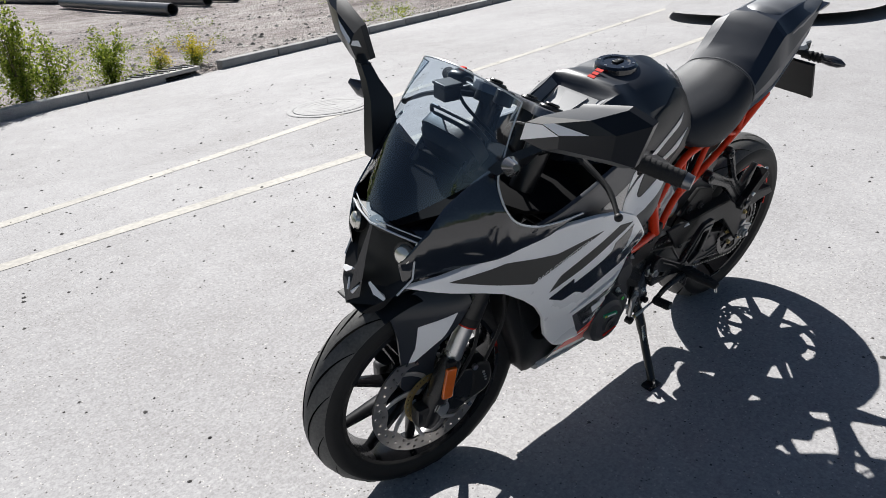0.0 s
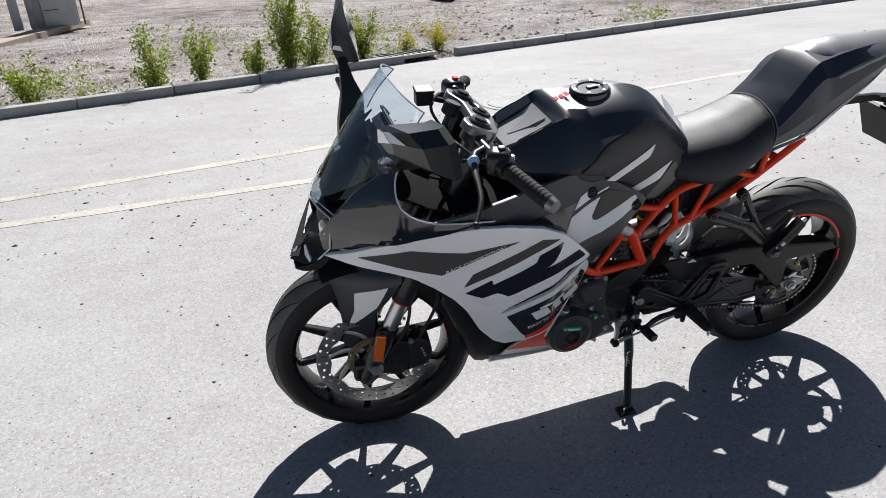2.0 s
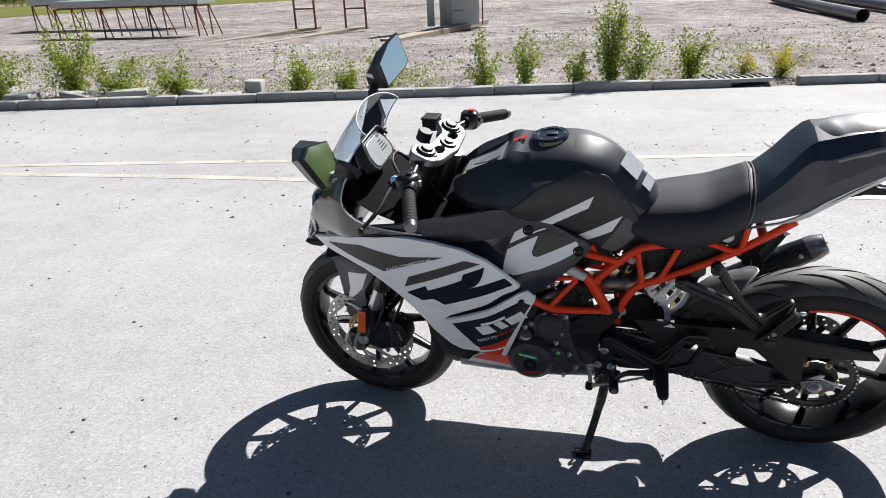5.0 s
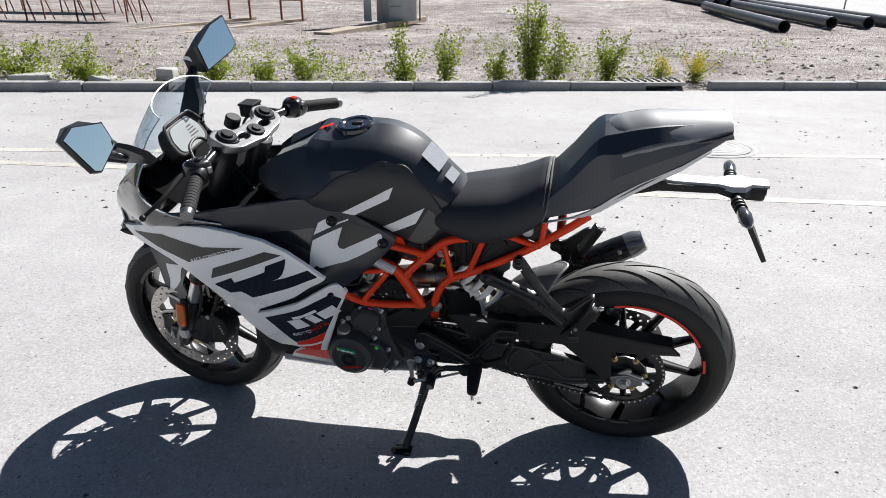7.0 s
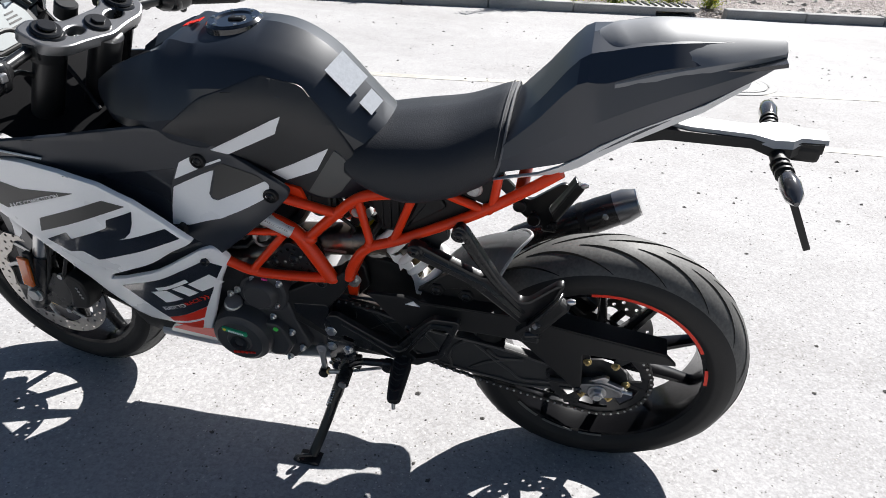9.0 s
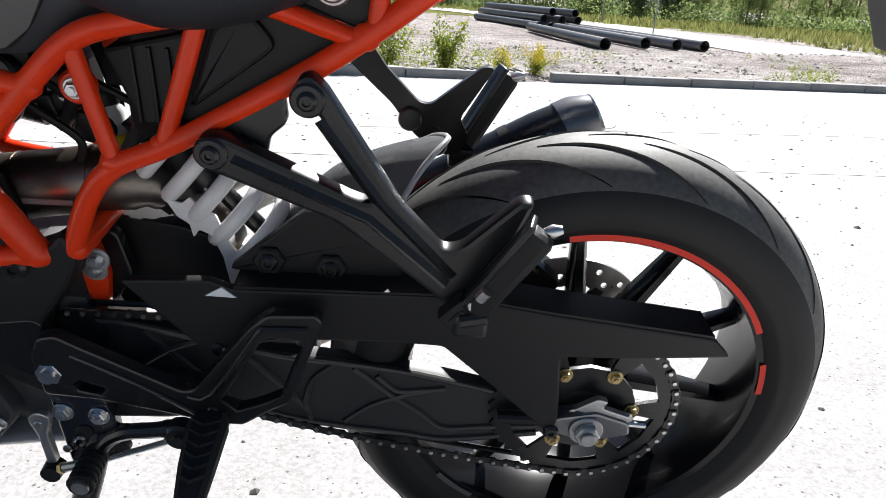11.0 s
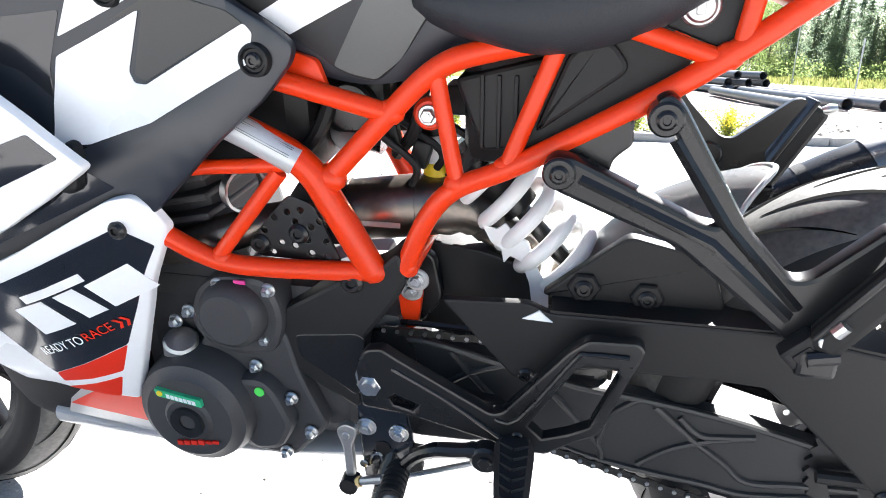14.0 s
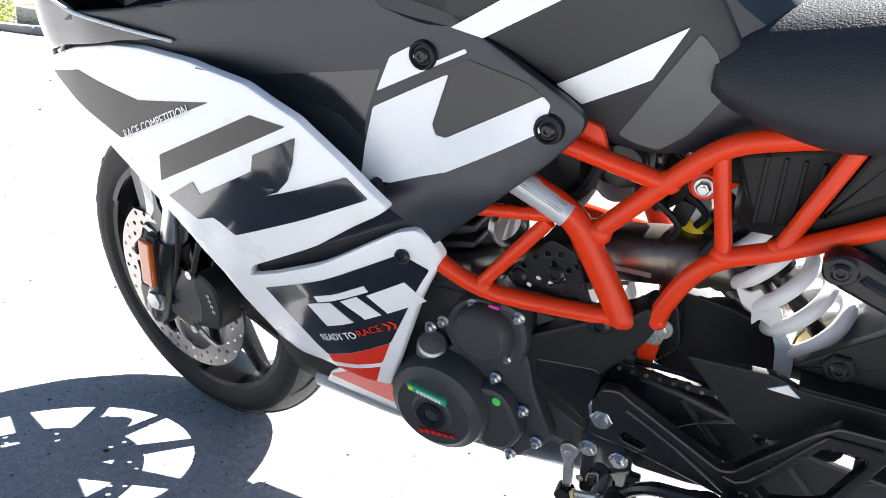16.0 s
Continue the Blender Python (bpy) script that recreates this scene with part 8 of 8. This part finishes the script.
hood = [(x * 1.04 - 0.003, y * 1.04) for x, y in FACE_OUT]
part("hood", moved(tube([(x, -0.012, y) for x, y in hood[-3:] + hood[:3]], 0.005, 8, 3), lay), MAT["plastic"], dash)
for k in range(4):
    part("display_bar", moved(box((0.012 - 0.010 * k, -0.0088, 0.030), (0.004, 0.001, 0.045 - 0.006 * k), 0), lay), MAT["plastic"], dash)
for y in (-0.07, 0.07):
    part("dash_stay", tube([(0.03, y, 0.86), (0.07, y, 0.91)], 0.009, 8), MAT["dark_metal"], dash)
part("inner_cowl", loft([[(x, y, z) for y, z in ((-w, z0), (-w * 0.6, z1), (w * 0.6, z1), (w, z0), (w * 0.5, z0 - 0.05), (-w * 0.5, z0 - 0.05))] for x, w, z0, z1 in ((0.04, 0.165, 0.865, 0.885), (0.12, 0.175, 0.82, 0.835), (0.22, 0.18, 0.785, 0.80), (0.34, 0.165, 0.79, 0.80))]), MAT["tray"], bike)

part("nose_tray", loft([[(x, y, z) for y, z in ((-w, z1), (-w * 0.5, z0), (w * 0.5, z0), (w, z1), (w * 0.5, z0 - 0.03), (-w * 0.5, z0 - 0.03))] for x, w, z0, z1 in ((-0.095, 0.05, 0.797, 0.800), (-0.04, 0.115, 0.826, 0.838), (0.02, 0.150, 0.858, 0.890), (0.060, 0.158, 0.868, 0.905))]), MAT["tray"], bike, "matt black tray behind the windscreen")

# handlebars and top clamp
TC = Matrix.Translation((0.283, 0, 0.952)) @ Matrix.Rotation(RAKE, 4, "Y") @ Matrix.Rotation(-math.pi / 2, 4, "X")
clamp_pts = [(-0.045, -0.135), (0.015, -0.135), (0.04, -0.10), (0.045, -0.05), (0.055, 0.0), (0.045, 0.05), (0.04, 0.10), (0.015, 0.135), (-0.045, 0.135), (-0.055, 0.09), (-0.02, 0.05), (-0.02, -0.05), (-0.055, -0.09)]
oval = lambda cx, cy, rx, ry: [(cx + rx * math.cos(2 * math.pi * k / 14), cy + ry * math.sin(2 * math.pi * k / 14)) for k in range(14)]
tcl = part("top_clamp", steered(moved(plate(clamp_pts, -0.010, 0.010, 0.016, 0.004, holes=[oval(0.012, 0.052, 0.012, 0.022), oval(0.012, -0.052, 0.012, 0.022)]), TC)), MAT["clamp"], bike, "dark cast top fork clamp")
for y in (-0.094, 0.094):
    part("fork_cap", steered(moved(join(disc((-0.012, 0, y), 0.027, -0.006, -0.018, 28, 0.003), disc((-0.012, 0, y), 0.016, -0.018, -0.024, 20, 0.002)), TC)), MAT["dark_metal"], tcl)
part("stem_nut", steered(moved(join(disc((0.018, 0, 0), 0.024, -0.008, -0.016, 28, 0.002), disc((0.018, 0, 0), 0.013, -0.016, -0.021, 6, 0.001)), TC)), MAT["dark_metal"], tcl)
part("ignition_lock", steered(moved(join(disc((-0.055, 0, 0.005), 0.021, 0.02, -0.012, 24, 0.003)), TC)), MAT["plastic"], tcl)
part("stem", steered(tube([PIVOT + HEAD * 0.66, PIVOT + HEAD * 1.02], 0.03, 20)), MAT["dark_metal"], tcl)
part("lower_clamp", steered(moved(plate(clamp_pts, -0.014, 0.014, 0.016, 0.004), Matrix.Translation(HEAD * -0.19) @ TC)), MAT["dark_metal"], tcl)
for s in (-1, 1):
    a, b, c, d = (0.262, s * 0.122, 0.942), (0.278, s * 0.205, 0.937), (0.298, s * 0.275, 0.928), (0.356, s * 0.400, 0.904)
    hb = part("handlebar", steered(tube([a, b, c, d], 0.0112, 16)), MAT["dark_metal"], bike, "black clip-on handlebar")
    part("bar_clamp", steered(join(tube([Vector((0.262, s * 0.1, 0.925)), Vector((0.262, s * 0.1, 0.925)) + HEAD * 0.03], 0.036, 20), box((0.270, s * 0.128, 0.94), (0.03, 0.02, 0.03), 0.005))), MAT["dark_metal"], hb)
    g = part("grip", steered(tube([c, Vector(c).lerp(Vector(d), 0.92)], 0.0165, 18)), MAT["grip"], hb, "black rubber grip")
    for k in range(11):
        u = 0.06 + 0.08 * k
        p, q = Vector(c).lerp(Vector(d), u), Vector(c).lerp(Vector(d), u + 0.035)
        part("grip_rib", steered(tube([p, q], 0.0176, 14)), MAT["grip"], g)
    part("bar_end", steered(tube([Vector(c).lerp(Vector(d), 0.93), Vector(c).lerp(Vector(d), 1.04)], [0.0165, 0.014], 16)), MAT["clamp"], hb)
    sg = part("switch_block", steered(join(box((0.284, s * 0.240, 0.936), (0.056, 0.056, 0.056), 0.016, 3, rot=Matrix.Rotation(s * 0.3, 3, "Z")), tube([Vector(b), Vector(b).lerp(Vector(c), 0.3), Vector(b).lerp(Vector(c), 0.8), Vector(c)], [0.018, 0.026, 0.026, 0.021], 18))), MAT["dark_metal"], hb, "black switch block")
    part("switch", steered(box((0.290, s * 0.240, 0.966), (0.016, 0.018, 0.008), 0.003)), MAT["red_plastic"] if s > 0 else MAT["plastic"], sg)
    part("rocker", steered(box((0.315, s * 0.240, 0.940), (0.010, 0.014, 0.016), 0.003)), MAT["alloy"] if s < 0 else MAT["plastic"], sg)
    part("lever_perch", steered(tube([(0.272, s * 0.175, 0.937), (0.245, s * 0.190, 0.932), (0.238, s * 0.205, 0.928)], 0.012, 12)), MAT["dark_metal"], hb)
    lv = part("lever", steered(tube([(0.238, s * 0.205, 0.928), (0.232, s * 0.250, 0.915), (0.228, s * 0.320, 0.890), (0.205, s * 0.372, 0.862)], [0.008, 0.007, 0.006, 0.005], 10, 4)), MAT["plastic"], hb, "black hand lever")
    bm = bmesh.new()
    bmesh.ops.create_icosphere(bm, subdivisions=2, radius=0.0085, matrix=Matrix.Translation((0.205, s * 0.374, 0.861)))
    part("lever_ball", steered(bm), MAT["plastic"], lv)
part("lever_cap", steered(disc((0.235, -0.212, 0.93), 0.013, 0.0, -0.01, 18, 0.002)), MAT["blue"], bike, "pale blue perch cap")
part("clutch_cable", steered(tube([(0.24, -0.19, 0.93), (0.20, -0.15, 0.955), (0.185, -0.08, 0.95), (0.22, -0.03, 0.88), (0.30, -0.05, 0.80)], 0.0042, 8, 6)), MAT["plastic"], bike)
part("switch_cable", steered(tube([(0.28, -0.21, 0.915), (0.235, -0.14, 0.90), (0.25, -0.07, 0.85)], 0.005, 8, 6)), MAT["plastic"], bike)
res = part("brake_reservoir", steered(box((0.190, 0.160, 0.948), (0.046, 0.050, 0.034), 0.005)), MAT["plastic"], bike, "square black brake fluid reservoir")
part("reservoir_lid", steered(box((0.190, 0.160, 0.968), (0.050, 0.054, 0.008), 0.003)), MAT["plastic"], res)
part("reservoir_stay", steered(tube([(0.205, 0.160, 0.945), (0.262, 0.150, 0.932)], 0.008, 8)), MAT["dark_metal"], res)
part("throttle_cable", steered(tube([(0.285, 0.21, 0.93), (0.23, 0.17, 0.95), (0.20, 0.10, 0.93), (0.25, 0.04, 0.86)], 0.004, 8, 6)), MAT["plastic"], bike)
part("radiator_side", plate([(0.17, 0.66), (0.25, 0.68), (0.30, 0.40), (0.24, 0.38)], -0.12, 0.12, 0.01, 0.004), MAT["plastic"], bike)

# mirrors
def mirror(glass, shoulder, tip, flash, arm, joint):
    """A faceted mirror head: rings of six corners from the glass to the blunt tip, on an arm of four-cornered rings."""
    c, m, t = ([Vector(p) for p in ring] for ring in (glass, shoulder, tip))
    mid = sum(c, Vector()) / 6
    out = (c[1] - c[0]).cross(c[3] - c[0]).normalized()
    if out.x < 0:
        out = -out
    c = [p - out * (p - mid).dot(out) for p in c]
    c = [mid + (p - mid) * 1.11 for p in c]
    rim = [mid + (p - mid) * 1.05 for p in c]
    bm = loft([[p + out * 0.003 for p in rim], [p - out * 0.010 for p in rim], m, t])
    h = part("mirror", bm, MAT["mirror_shell"], bike, "black faceted mirror with white flash", sharp=0.35)
    bm = bmesh.new()
    bm.faces.new([bm.verts.new(mid + (p - mid) * 0.98 + out * 0.0045) for p in c])
    part("mirror_glass", bm, MAT["mirror"], h, "mirror glass")
    part("mirror_arm", loft([[Vector(p) for p in ring] for ring in arm]), MAT["mirror_shell"], h, sharp=0.5)
    part("mirror_joint", tube(joint, 0.013, 12), MAT["plastic"], h)
    heart = sum(m, Vector()) / 6
    bm = bmesh.new()
    for quad in flash:
        q = [t[i].lerp(m[i], u).lerp(t[j].lerp(m[j], v), w) for i, u, j, v, w in quad]
        n = (q[2] - q[0]).cross(q[3] - q[1]).normalized()
        n = n if n.dot(sum(q, Vector()) / 4 - heart) > 0 else -n
        bm.faces.new([bm.verts.new(p + n * 0.003) for p in q])
    part("mirror_flash", bm, MAT["white_paint"], h, "white flash")
    return h


def bar_ring(x, y, z, a, b):
    """Four corners of a flat arm's section: a along x, b along y."""
    return [(x - a, y - b, z), (x + a, y - b, z), (x + a, y + b, z), (x - a, y + b, z)]


MAT["mirror_shell"] = surface("black mirror shell", (0.009, 0.010, 0.012), 0.32, var=0.1, bump=0.05, grain=700, depth=0.0005)
mirror([(0.088, -0.314, 1.087), (0.086, -0.396, 1.111), (0.092, -0.434, 1.101), (0.114, -0.405, 1.023), (0.114, -0.388, 1.015), (0.106, -0.312, 1.041)],
       [(0.010, -0.284, 1.082), (0.030, -0.366, 1.098), (0.044, -0.408, 1.084), (0.066, -0.392, 1.030), (0.060, -0.368, 1.022), (0.030, -0.282, 1.030)],
       [(-0.004, -0.268, 1.070), (0.000, -0.300, 1.076), (0.006, -0.330, 1.066), (0.012, -0.326, 1.040), (0.006, -0.300, 1.030), (-0.002, -0.258, 1.036)],
       [[(0, 0, 0, 0, 0), (1, 0, 1, 0, 0), (2, 0, 2, 0, 0), (5, 0, 5, 0, 0)], [(1, 0, 1, 0, 0), (1, 0.25, 1, 0, 0), (2, 0.55, 2, 0, 0), (2, 0, 2, 0, 0)]],
       [bar_ring(0.064, -0.170, 0.928, 0.036, 0.014), bar_ring(0.072, -0.200, 0.966, 0.026, 0.014), bar_ring(0.084, -0.262, 1.012, 0.018, 0.012), bar_ring(0.092, -0.302, 1.036, 0.013, 0.011)],
       [(0.090, -0.294, 1.030), (0.096, -0.316, 1.044)])
mirror([(0.055, 0.252, 1.036), (0.036, 0.254, 1.099), (0.040, 0.335, 1.134), (0.047, 0.395, 1.142), (0.062, 0.398, 1.064), (0.064, 0.371, 1.052)],
       [(0.030, 0.234, 1.028), (0.002, 0.238, 1.086), (0.004, 0.305, 1.116), (0.016, 0.350, 1.120), (0.024, 0.346, 1.062), (0.028, 0.312, 1.042)],
       [(0.002, 0.226, 1.028), (-0.012, 0.234, 1.066), (-0.008, 0.270, 1.086), (0.000, 0.290, 1.086), (0.004, 0.285, 1.056), (0.006, 0.260, 1.036)],
       [[(1, 0, 1, 0, 0), (1, 1, 0, 1, 0.5), (1, 1, 0, 1, 0.25), (1, 0.4, 1, 0, 0)], [(2, 0.6, 2, 0, 0), (2, 0, 2, 0, 0), (1, 0, 1, 0, 0), (1, 0.4, 1, 0, 0)]],
       [bar_ring(0.008, 0.150, 0.850, 0.034, 0.016), bar_ring(0.012, 0.160, 0.905, 0.033, 0.015), bar_ring(0.022, 0.182, 0.962, 0.028, 0.013), bar_ring(0.016, 0.205, 1.000, 0.016, 0.012), bar_ring(0.012, 0.224, 1.030, 0.012, 0.011)],
       [(0.012, 0.216, 1.020), (0.014, 0.236, 1.036)])
